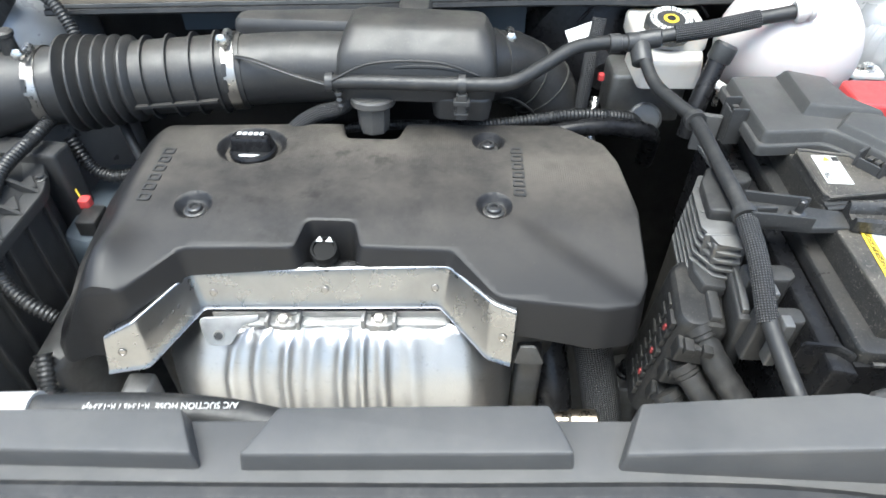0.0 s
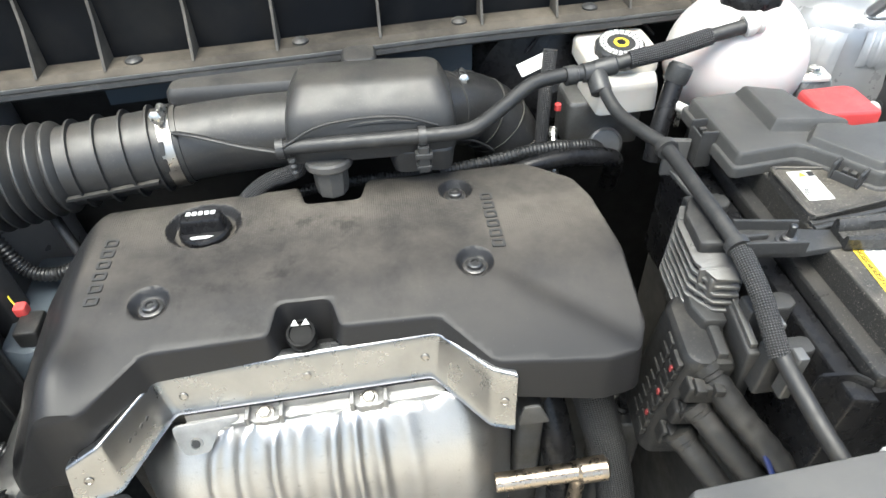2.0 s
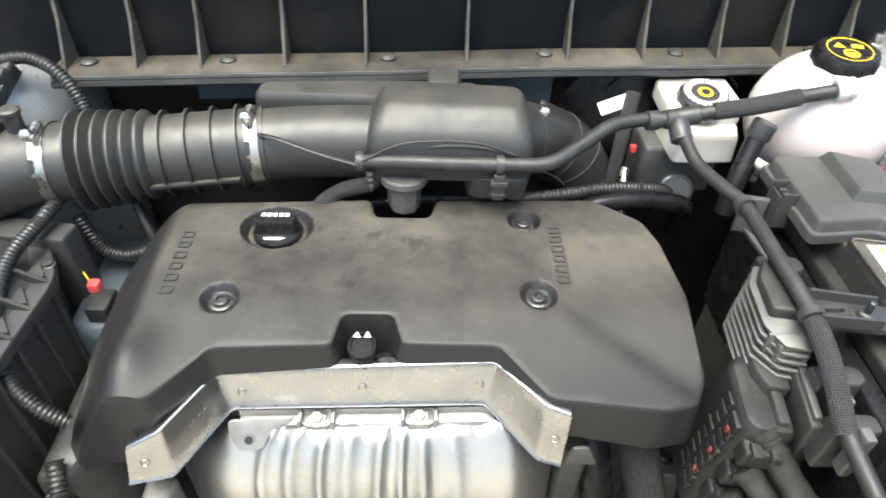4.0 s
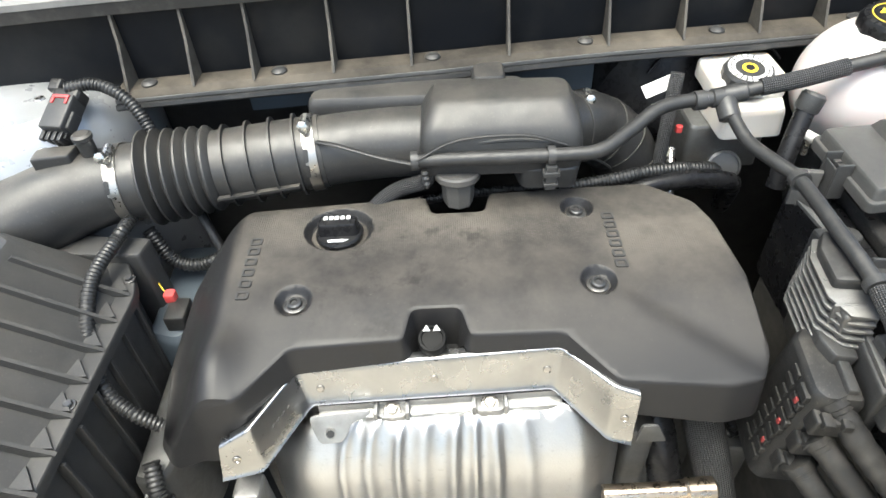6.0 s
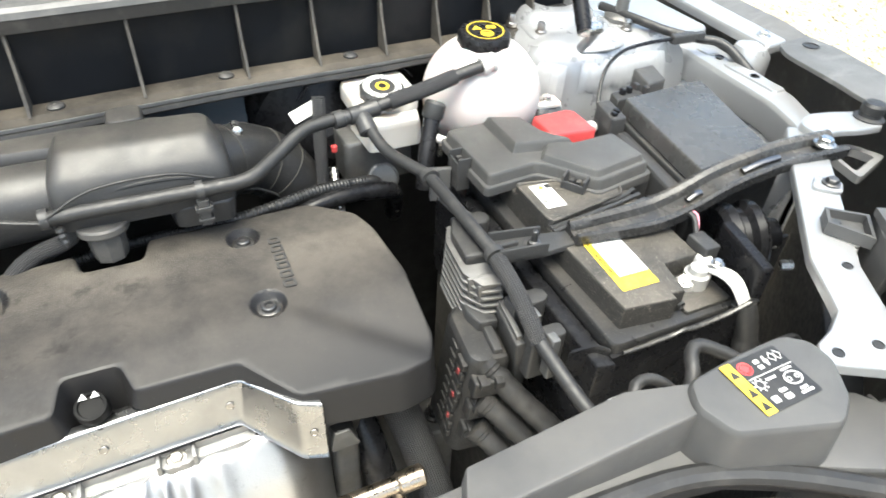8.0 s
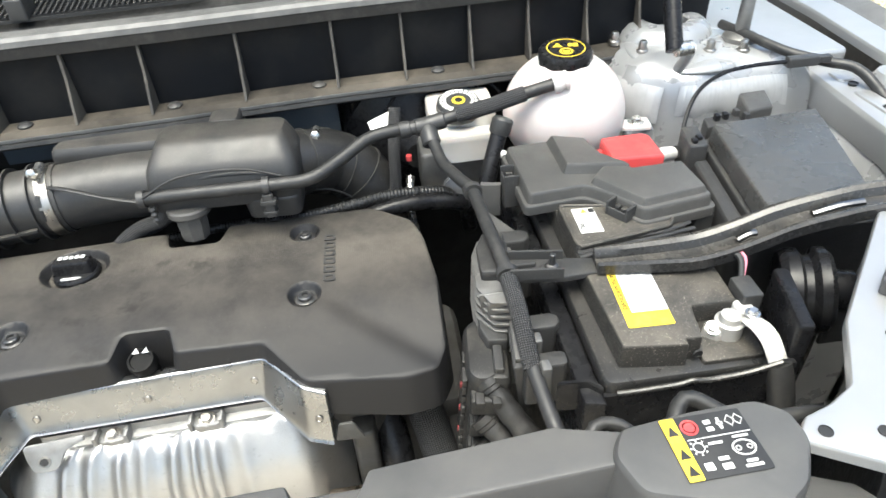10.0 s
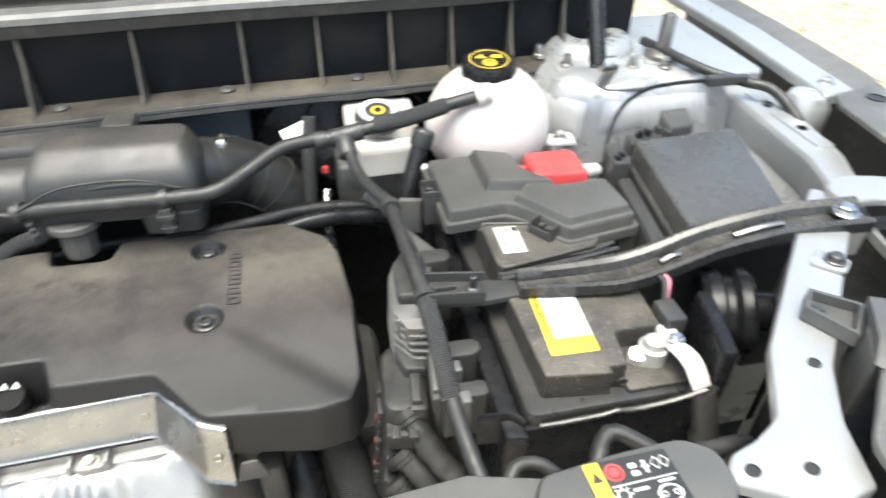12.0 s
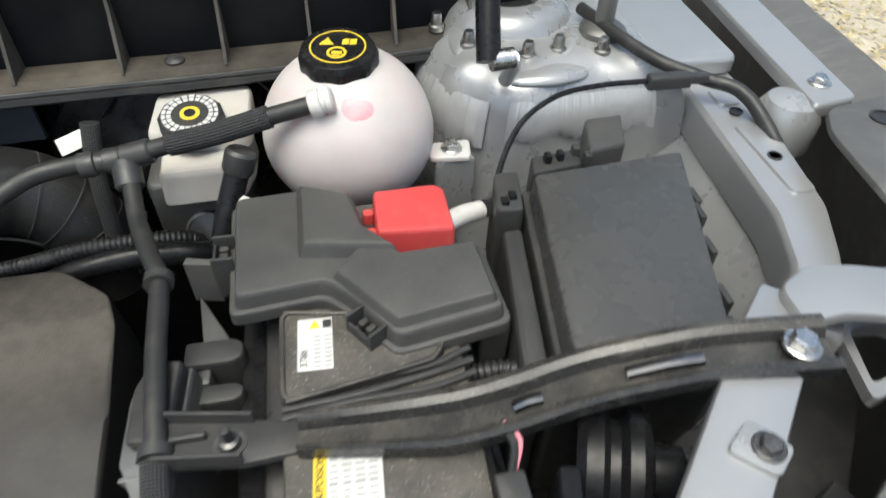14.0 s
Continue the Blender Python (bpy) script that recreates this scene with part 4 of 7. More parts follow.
    slab(bm, [(-0.13, 0.66), (-0.04, 0.66), (-0.04, 0.722), (-0.13, 0.722)], 1.05, 1.062, 0.002)
    part("notch_floor", bm, GLOSSY, e)
    for bx, by in BOLTS:
        z = f(bx, by)
        bm = B()
        lathe(bm, [(0.0112, 0), (0.0112, 0.0015), (0.0098, 0.0022), (0.0080, 0.0022), (0.0074, 0.0055), (0.0062, 0.0066), (0.0040, 0.0066), (0.0036, 0.0040)], 28, Matrix.Translation((bx, by, z - 0.0005)))
        part("cover_bolt", bm, BARE, e, "dull steel bolt in a round recess")
    # raised lettering kept as plain bars
    for x, y0, y1, n in ((0.081, 0.672, 0.584, 6), (-0.306, 0.656, 0.562, 6)):
        for i in range(n):
            y = y0 + (y1 - y0) * (i + 0.5) / n
            bm = B()
            z = f(x, y)
            t = pose(x, y, z, 0, math.degrees(math.atan2(f(x - 0.006, y) - f(x + 0.006, y), 0.012)), 0)
            o = ccw(round_poly(rect(-0.0068, -0.0056, 0.0068, 0.0056), 0.003, 3))
            i2 = inset(o, 0.0028)
            rings(bm, [[t @ Vector((*p, -0.002)) for p in o], [t @ Vector((*p, 0.0013)) for p in o], [t @ Vector((*p, 0.0013)) for p in i2], [t @ Vector((*p, -0.002)) for p in i2]], False, False)
            part("raised_mark", bm, PLASTIC, e)
    return e


def oil_cap():
    x, y = -0.217, 0.664
    z = cover_height(x, y)
    e = thing("oil_filler_cap", (x, y, z), "black ribbed oil filler cap with white print, set in the cover", "oil cap")
    m = Matrix.Translation((x, y, z))
    bm = B()
    lathe(bm, [(0.0262, -0.002), (0.0262, 0.005), (0.0245, 0.0075), (0.004, 0.008)], 48, m, lambda a, h: 1 + 0.012 * math.cos(24 * a))
    part("disc", bm, GLOSSY, e)
    bm = B()
    slab(bm, [(-0.0225, -0.0105), (0.0225, -0.0105), (0.0240, 0), (0.0225, 0.0105), (-0.0225, 0.0105), (-0.0240, 0)], 0.007, 0.0225, 0.004, 0.005, m, 0.002)
    part("grip", bm, GLOSSY, e, "raised black finger grip")
    for i in range(5):
        bm = B()
        slab(bm, rect(-0.0155 + 0.0063 * i, 0.001, -0.0107 + 0.0063 * i, 0.007), 0.0223, 0.0229, 0.0001, 0.0012, m)
        part("white_mark", bm, WHITE, e)
    bm = B()
    slab(bm, [(-0.010, -0.020), (0.006, -0.020), (0.012, -0.0165), (0.006, -0.0155), (-0.006, -0.0155), (-0.012, -0.0165)], 0.0078, 0.0084, 0.0001, 0, m)
    part("oil_can_sign", bm, WHITE, e)


def dipstick():
    at = Vector((-0.115, 0.527, 1.078))
    e = thing("dipstick", at, "black dipstick handle with white wave marks", "dipstick")
    m = axis(at, (0, -0.35, 1))
    bm = B()
    lathe(bm, [(0.011, 0.0), (0.0138, 0.006), (0.0145, 0.016), (0.0132, 0.021), (0.0108, 0.0215), (0.0100, 0.0195), (0.004, 0.0195)], 32, m)
    part("knob", bm, MATT, e)
    bm = B()
    lathe(bm, [(0.009, -0.03), (0.009, 0.0)], 16, m)
    part("stem", bm, GLOSSY, e)
    for dx in (-0.006, 0.004):
        part("white_mark", slab(B(), [(dx - 0.003, 0.007), (dx + 0.0045, 0.007), (dx + 0.0008, 0.0135)], 0.0214, 0.022, 0.0001, 0, m), WHITE, e)
    bm = B()
    lathe(bm, [(0.012, 0), (0.012, 0.004), (0.007, 0.004), (0.007, 0.012), (0.006, 0.013)], 20, axis((-0.112, 0.517, 1.069), (0, -0.3, 1)))
    part("clip_ring", bm, BARE, e)


def shield_bracket():
    """A folded strip: upright face with a rolled upper edge, two legs reaching forward and flat end tabs."""
    e = thing("cover_bracket", (-0.12, 0.48, 1.03), "bent satin aluminium bracket under the engine cover", "bracket")
    top = [(-0.318, 0.438, 1.047), (-0.288, 0.446, 1.062), (-0.250, 0.506, 1.070), (0.008, 0.508, 1.086), (0.051, 0.461, 1.085), (0.073, 0.454, 1.081)]
    bot = [(-0.324, 0.431, 1.006), (-0.284, 0.437, 1.010), (-0.239, 0.493, 1.036), (0.001, 0.494, 1.046), (0.049, 0.448, 1.024), (0.072, 0.446, 1.016)]
    def eased(pts, r=0.005):
        pts = [Vector(p) for p in pts]
        out = [pts[0]]
        for a, b, c in zip(pts, pts[1:], pts[2:]):
            p, q = b + (a - b).normalized() * r, b + (c - b).normalized() * r
            for k in range(5):
                t = k / 4
                out.append((1 - t) ** 2 * p + 2 * t * (1 - t) * b + t * t * q)
        return out + [pts[-1]]
    vt, vb = eased(top), eased(bot)
    n = len(vt)
    rows = []
    for back, up in ((0.012, 0.0015), (0.004, 0.0030), (0.0015, 0.0022), (0.0003, 0.0004)):
        rows.append([v + Vector((0, back, up)) for v in vt])
    for k in (0.12, 0.3, 0.5, 0.7, 0.9):
        rows.append([a.lerp(b, k) for a, b in zip(vt, vb)])
    rows.append([v + Vector((0, -0.0003, 0.0010)) for v in vb])
    rows.append([v + Vector((0, -0.0022, -0.0006)) for v in vb])
    bm = B()
    vs = [[bm.verts.new(v) for v in r] for r in rows]
    for a, b in zip(vs, vs[1:]):
        for i in range(n - 1):
            bm.faces.new((a[i], a[i + 1], b[i + 1], b[i]))
    bmesh.ops.recalc_face_normals(bm, faces=bm.faces)
    bmesh.ops.solidify(bm, geom=bm.faces[:], thickness=0.0012)
    part("sheet", bm, BRUSHED, e, sharp=50)
    def on(i, j, u, k):
        a, b = Vector(top[i]).lerp(Vector(top[j]), u), Vector(bot[i]).lerp(Vector(bot[j]), u)
        across = (Vector(top[j]) - Vector(top[i])).cross(b - a).normalized()
        if across.y > 0:
            across = -across
        return a.lerp(b, k), across
    for i, j, u, k in ((0, 1, 0.45, 0.5), (2, 3, 0.06, 0.55), (2, 3, 0.52, 0.52), (2, 3, 0.965, 0.5), (4, 5, 0.55, 0.5)):
        p, w = on(i, j, u, k)
        bm = B()
        lathe(bm, [(0.0042, 0), (0.0040, 0.0010), (0.0030, 0.0014), (0.0026, 0.0006)], 20, axis(p + w * 0.0004, w))
        part("rivet", bm, BAND, e, "small round rivet")
    # stamped marks on the long leg
    for k in range(4):
        p, w = on(1, 2, 0.36 + 0.10 * k, 0.42)
        bm = B()
        box(bm, -0.0022, -0.0012, 0, 0.0022, 0.0012, 0.0004, 0.0001, 0.0008, axis(p + w * 0.0004, w, 40))
        part("stamped_mark", bm, ALU, e)
    # torn edge of the end tab, folded back
    bm = B()
    rings(bm, [[(0.0725, 0.4545, 1.080), (0.0740, 0.4555, 1.080), (0.0740, 0.475, 1.076), (0.0725, 0.475, 1.076)], [(0.0715, 0.4465, 1.018), (0.0730, 0.4475, 1.018), (0.0740, 0.470, 1.022), (0.0725, 0.470, 1.022)]])
    bmesh.ops.recalc_face_normals(bm, faces=bm.faces)
    part("return_fold", bm, BRUSHED, e)


FLUTES = ((0.235, 0.016, 0.0050), (0.30, 0.020, 0.0062), (0.375, 0.016, 0.0070), (0.44, 0.024, 0.0060), (0.525, 0.018, 0.0072), (0.585, 0.014, 0.0058), (0.64, 0.020, 0.0066), (0.72, 0.024, 0.0040))


def manifold_shield():
    """A bulging pressed sheet: gathered into uneven pleats along its upper rim, smooth at both shoulders."""
    e = thing("exhaust_heat_shield", (-0.11, 0.45, 0.8), "pressed satin aluminium exhaust heat shield gathered into upright pleats", "heat shield")
    prof = [(0.490, 1.012), (0.487, 1.018), (0.483, 1.020), (0.476, 1.014), (0.468, 1.005), (0.459, 0.992), (0.449, 0.976), (0.443, 0.948), (0.438, 0.915), (0.434, 0.88), (0.432, 0.82), (0.432, 0.72)]
    bm = B()
    nx = 190
    vs = []
    for j, (y, z) in enumerate(prof):
        row = []
        tall = min(1.0, j / 7)
        for i in range(nx + 1):
            u = i / nx
            x = -0.262 - 0.040 * math.sin(tall * math.pi / 2) + u * (0.318 + 0.066 * math.sin(tall * math.pi / 2))
            side = min(1, u / 0.17, (1 - u) / 0.15)
            shoulder = (1 - side) ** 2
            lean = 0.012 * tall
            fold = 0.0
            for k, (c, w, h) in enumerate(FLUTES):
                q = (u - c + lean * (0.5 - c) * 2 + 0.004 * math.sin(3 * tall + k)) / w
                fold += 1.35 * h * math.exp(-q * q) * (1 - 0.3 * tall)
            gather = min(1, max(0, (j - 0.4) / 3.0))
            crumple = 0.0010 * math.sin(u * 97 + j) * math.sin(u * 41 + 2 * j) * math.exp(-((j - 2) / 2.2) ** 2)
            yy = y - fold * gather + 0.050 * shoulder + crumple
            zz = z - 0.022 * shoulder + 0.010 * (u - 0.4) * (1 - tall) + 0.0028 * math.sin(u * 46) * (1 - gather) - crumple + 0.004 * math.exp(-((u - 0.86) / 0.05) ** 2) * (1 - tall)
            row.append(bm.verts.new((x, yy, zz)))
        vs.append(row)
    for a, b in zip(vs, vs[1:]):
        for i in range(nx):
            bm.faces.new((a[i], b[i], b[i + 1], a[i + 1]))
    bmesh.ops.recalc_face_normals(bm, faces=bm.faces)
    bmesh.ops.solidify(bm, geom=bm.faces[:], thickness=0.001)
    part("pressing", bm, FOIL, e, sharp=70)
    # cast flange above the rim: two ledges, two bolt bosses and a drilled lug
    bm = B()
    rings(bm, [[(x, y, z + 0.0095 * (x + 0.23) / 0.22) for y, z in ((0.512, 1.000), (0.486, 1.006), (0.484, 1.012), (0.486, 1.016), (0.495, 1.018), (0.496, 1.026), (0.512, 1.028))] for x in (-0.236, -0.17, -0.10, -0.04, 0.012)])
    bmesh.ops.recalc_face_normals(bm, faces=bm.faces)
    part("flange", bm, CAST, e, "grey cast flange")
    for x, z in ((-0.160, 1.018), (-0.061, 1.023)):
        bm = B()
        slab(bm, [(x - 0.017, 0.500), (x - 0.016, 0.484), (x - 0.010, 0.480), (x + 0.010, 0.480), (x + 0.016, 0.484), (x + 0.017, 0.500)], z - 0.014, z + 0.006, 0.002, 0.002)
        slab(bm, [(x - 0.018, 0.506), (x - 0.018, 0.480), (x - 0.014, 0.480), (x - 0.013, 0.506)], z, z + 0.013, 0.001, 0.001)
        slab(bm, [(x + 0.013, 0.506), (x + 0.014, 0.480), (x + 0.018, 0.480), (x + 0.018, 0.506)], z, z + 0.013, 0.001, 0.001)
        part("bolt_boss", bm, CAST, e)
        bolt("flange_bolt", (x, 0.489, z + 0.005), (0, -0.2, 1), e, 0.0062, BAND)
    m = Matrix.Translation((-0.216, 0.466, 1.026)) @ pose(0, 0, 0, 52, 0, 3) @ Matrix.Scale(0.82, 4)
    bm = B()
    o = round_poly(ccw([(-0.017, -0.013), (0.010, -0.013), (0.022, 0.010), (0.045, 0.018), (0.045, 0.024), (-0.028, 0.022), (-0.025, 0.005)]), 0.006, 3)
    slab(bm, o, 0, 0.004, 0.001, 0, m)
    part("lug", bm, CAST, e, "cast lug with a drilled hole")
    bm = B()
    lathe(bm, [(0.0075, 0.0036), (0.0075, 0.0048), (0.0052, 0.0050), (0.0048, 0.0042)], 24, m @ Matrix.Translation((-0.004, -0.001, 0)))
    part("lug_rim", bm, BAND, e)
    bm = B()
    lathe(bm, [(0.0046, 0.0038), (0.0046, 0.0043), (0.001, 0.0043)], 20, m @ Matrix.Translation((-0.004, -0.001, 0)))
    part("lug_hole", bm, INK, e)


def engine_block():
    e = thing("engine", (-0.1, 0.6, 0.5), "dirty cast engine under the cover", "engine")
    bm = B()
    box(bm, -0.33, 0.50, 0.5, 0.13, 0.76, 1.045, 0.02, 0.03)
    part("block", bm, DIRT, e)
    bm = B()
    box(bm, 0.13, 0.545, 0.5, 0.235, 0.74, 0.93, 0.02, 0.03)
    part("gearbox", bm, ALU_DIRTY, e)
    bm = B()
    slab(bm, [(0.195, 0.500), (0.240, 0.495), (0.246, 0.545), (0.20, 0.56)], 0.5, 0.905, 0.006, 0.01)
    part("gearbox_ear", bm, ALU_DIRTY, e, "grey cast ear")
    bm = B()
    lathe(bm, [(0.012, 0), (0.012, 0.004), (0.008, 0.005), (0.008, 0.016), (0.006, 0.018), (0.002, 0.018)], 20, Matrix.Translation((0.221, 0.522, 0.905)))
    part("breather_cap", bm, GLOSSY, e, "small black breather cap")
    bm = B()
    box(bm, 0.085, 0.475, 0.86, 0.112, 0.52, 0.985, 0.006, 0.008)
    part("cast_boss", bm, ALU_DIRTY, e)
    bm = B()
    slab(bm, [(-0.435, 0.44), (-0.39, 0.43), (-0.375, 0.50), (-0.39, 0.60), (-0.44, 0.60)], 0.86, 0.985, 0.01, 0.012, taper=0.008)
    box(bm, -0.435, 0.38, 0.86, -0.385, 0.45, 0.925, 0.008, 0.012)
    part("mount", bm, ALU, e, "cast aluminium engine mount")
    bolt("mount_bolt", (-0.41, 0.41, 0.925), (0, 0, 1), e, 0.011, ALU)
    bm = B()
    tube(bm, [(-0.402, 0.47, 0.955), (-0.425, 0.455, 0.955), (-0.41, 0.425, 0.95), (-0.39, 0.44, 0.96)], 0.003, 8, 0.006)
    part("wire_clip", bm, BARE, e)
    bm = B()
    box(bm, -0.325, 0.425, 0.90, -0.295, 0.455, 0.975, 0.006, 0.006)
    part("steel_bracket", bm, ALU, e)
    bm = B()
    slab(bm, [(-0.455, 0.60), (-0.405, 0.585), (-0.372, 0.66), (-0.365, 0.76), (-0.46, 0.76)], 0.80, 1.025, 0.014, 0.02, taper=0.004)
    part("pump_housing", bm, BLUEGREY, e)
    bm = B()
    lathe(bm, [(0.010, 0), (0.010, 0.085), (0.013, 0.088), (0.013, 0.115), (0.009, 0.118)], 20, axis((0.055, 0.44, 0.925), (1, 0, 0.02)))
    part("sensor_tube", bm, BRONZE, e, "heat-tinted steel sensor tube")
    bm = B()
    tube(bm, [(0.142, 0.44, 0.84), (0.143, 0.44, 0.90), (0.139, 0.447, 0.925)], 0.008, 12, 0.006)
    part("sensor_fitting", bm, BRONZE, e)
    bm = B()
    slab(bm, [(0.075, 0.0), (0.105, 0.0), (0.095, 0.022), (0.08, 0.022)], 0.0, 0.003, 0.001, 0.003, Matrix.Translation((0, 0.447, 1.02)) @ pose(0, 0, 0, 80, 0, 0))
    part("lug", bm, ALU_DIRTY, e)


def hose(name, pts, r, mat, label, cat, wave=None, segs=14, step=0.008, flat=1.0):
    bm = B()
    tube(bm, pts, r, segs, step, wave, flat)
    return tagged(part(name, bm, mat, sharp=50), label, cat)


# ---- air intake ----
def band_clamp(parent, at, way, r):
    """A stainless band clamp with its worm screw housing on top."""
    m = axis(at, way)
    bm = B()
    lathe(bm, [(r, -0.0065), (r + 0.0015, -0.0065), (r + 0.0015, 0.0065), (r, 0.0065)], 56, m)
    c = part("band_clamp", bm, BAND, parent, "stainless band clamp")
    top = Vector(at) + Vector((0, -0.012, r + 0.003))
    bm = B()
    lathe(bm, [(0.0055, -0.011), (0.0055, 0.011)], 10, axis(top, (0, 1, 0.2)))
    lathe(bm, [(0.0062, 0.011), (0.0062, 0.017), (0.004, 0.018)], 6, axis(top, (0, -1, 0.35)))
    part("worm_screw", bm, STEEL, c)
    fr = Vector(at) + Vector((0, -(r + 0.002) * 0.85, (r + 0.002) * 0.5))
    for k in (0.25, -0.15):
        fr = Vector(at) + Vector((0, -(r + 0.0018) * math.cos(k + 0.25), (r + 0.0018) * math.sin(k + 0.25)))
        bm = B()
        box(bm, -0.0025, -0.0075, 0, 0.0025, 0.0075, 0.0006, 0.0002, 0.002, axis(fr, (0, -math.cos(k + 0.25), math.sin(k + 0.25))))
        part("band_slot", bm, INK, c)
    return c


def air_intake():
    e = thing("air_intake_duct", (-0.2, 0.76, 1.1), "matt black air intake duct with bellows, clamps and resonator box", "air duct")
    L1, L2 = Vector((-0.462, 0.722, 1.155)), Vector((-0.248, 0.752, 1.163))
    d = (L2 - L1).normalized()
    m = axis(L1, d)
    ln = (L2 - L1).length
    prof = [(0.0435, -0.01), (0.0435, 0.02)]
    s = 0.024
    for i in range(6):
        prof += [(0.043, s), (0.0455, s + 0.001), (0.0555 - 0.0012 * i, s + 0.0055), (0.0555 - 0.0012 * i, s + 0.0075), (0.0455, s + 0.012)]
        s += 0.0138
    prof += [(0.0425, s), (0.0425, ln + 0.012)]
    bm = B()
    lathe(bm, prof, 64, m)
    part("bellows", bm, DUCT, e, "black rubber bellows with deep pleats")
    for k in range(4):
        t = s + 0.014 + k * 0.0265
        if t > ln - 0.012:
            break
        bm = B()
        lathe(bm, [(0.042, t - 0.0015), (0.0475, t - 0.0012), (0.0475, t + 0.0012), (0.042, t + 0.0015)], 56, m)
        part("hoop_rib", bm, DUCT, e)
    for sgn, dz in ((-1, -0.012),):
        a, b = L1 + d * (s + 0.005), L2 - d * 0.012
        bm = B()
        off = Vector((0, -0.0425, dz))
        rings(bm, [[p + off + Vector(q) for q in ((0, 0, -0.0015), (0, -0.006, -0.0015), (0, -0.006, 0.0015), (0, 0, 0.0015))] for p in (a, b)])
        bmesh.ops.recalc_face_normals(bm, faces=bm.faces)
        part("side_rib", bm, DUCT, e)
    band_clamp(e, L1, d, 0.0438)
    band_clamp(e, L2 + d * 0.0, d, 0.0432)
    # inlet from the air cleaner
    bm = B()
    tube(bm, [(-0.64, 0.668, 1.115), (-0.58, 0.690, 1.132), (-0.52, 0.712, 1.148), L1], lambda t: 0.058 - 0.016 * t, 40, 0.01)
    part("inlet_pipe", bm, DUCT, e, "smooth grey black inlet pipe")
    bm = B()
    tube(bm, [L2, (-0.20, 0.757, 1.165), (-0.15, 0.760, 1.166), (-0.10, 0.760, 1.166)], 0.0405, 40, 0.01)
    part("outlet_pipe", bm, DUCT, e)
    # resonator box: upright sides, broad sloping shoulder, deeper at one end
    bm = B()
    def loop(front, back, left, right, z, r):
        return [(x, y, z) for x, y in round_poly(ccw([(left, front + 0.004), (right, front), (right + 0.004, back - 0.008), (left, back)]), r, 5)]
    rings(bm, [loop(0.694, 0.788, -0.122, 0.054, 1.160, 0.016), loop(0.693, 0.789, -0.123, 0.055, 1.164, 0.018), loop(0.695, 0.788, -0.122, 0.055, 1.190, 0.018), loop(0.700, 0.787, -0.120, 0.053, 1.205, 0.018),
               loop(0.706, 0.786, -0.116, 0.050, 1.214, 0.018), loop(0.722, 0.783, -0.108, 0.043, 1.228, 0.017), loop(0.728, 0.781, -0.104, 0.040, 1.2315, 0.016), loop(0.736, 0.776, -0.097, 0.034, 1.2325, 0.014)])
    part("resonator_box", bm, DUCT, e, "rounded resonator box with a sloping shoulder")
    bm = B()
    slab(bm, [(-0.012, 0.697), (0.050, 0.694), (0.054, 0.77), (-0.022, 0.77)], 1.138, 1.166, 0.004, 0.012, taper=-0.003)
    part("resonator_sump", bm, DUCT, e)
    bm = B()
    slab(bm, [(-0.262, 0.782), (0.0, 0.775), (0.01, 0.83), (-0.25, 0.835)], 1.12, 1.212, 0.012, 0.02, taper=0.004)
    slab(bm, [(-0.06, 0.80), (-0.02, 0.80), (-0.02, 0.85), (-0.06, 0.85)], 1.12, 1.222, 0.008, 0.01)
    part("rear_chamber", bm, DUCT, e)
    bm = B()
    tube(bm, [(-0.11, 0.7055, 1.183), (-0.06, 0.702, 1.197), (-0.01, 0.700, 1.200), (0.03, 0.7005, 1.192), (0.045, 0.704, 1.184)], 0.0022, 8, 0.006)
    part("moulded_bead", bm, DUCT, e)
    bm = B()
    lathe(bm, [(0.0225, -0.004), (0.0225, 0.006), (0.019, 0.008), (0.018, 0.030), (0.016, 0.038), (0.006, 0.040)], 8, axis((-0.082, 0.704, 1.158), (0, -0.12, -1)))
    part("drain_cup", bm, LID, e, "grey octagonal drain cup")
    bm = B()
    lathe(bm, [(0.024, -0.006), (0.0255, -0.004), (0.0255, 0.002), (0.024, 0.004)], 32, axis((-0.082, 0.704, 1.156), (0, -0.12, -1)))
    part("drain_collar", bm, LID, e)
    c = Vector((0.074, 0.80, 1.150))
    w = Vector((0.9, 0.25, -0.30)).normalized()
    bm = B()
    tube(bm, [(0.03, 0.765, 1.168), (0.06, 0.782, 1.160), (0.085, 0.80, 1.148), (0.115, 0.805, 1.125), (0.135, 0.80, 1.09), (0.142, 0.79, 1.03)], 0.042, 40, 0.008)
    part("throttle_elbow", bm, SOOT, e, "black rubber elbow to the throttle")
    for p, q in (((0.052, 0.778, 1.163), (0.85, 0.5, -0.25)), ((0.098, 0.803, 1.139), (0.78, 0.28, -0.52)), ((0.118, 0.805, 1.122), (0.62, 0.08, -0.77)), ((0.132, 0.801, 1.097), (0.36, -0.1, -0.92))):
        bm = B()
        lathe(bm, [(0.041, -0.0011), (0.0435, -0.0007), (0.0435, 0.0007), (0.041, 0.0011)], 40, axis(p, q))
        part("hoop_rib", bm, DUCT, e)
    bm = B()
    tube(bm, [(0.062, 0.744, 1.142), (0.085, 0.757, 1.129), (0.108, 0.766, 1.108), (0.122, 0.768, 1.085)], 0.0016, 8, 0.006)
    part("mould_line", bm, DUCT, e)
    band_clamp(e, c, w, 0.0425)


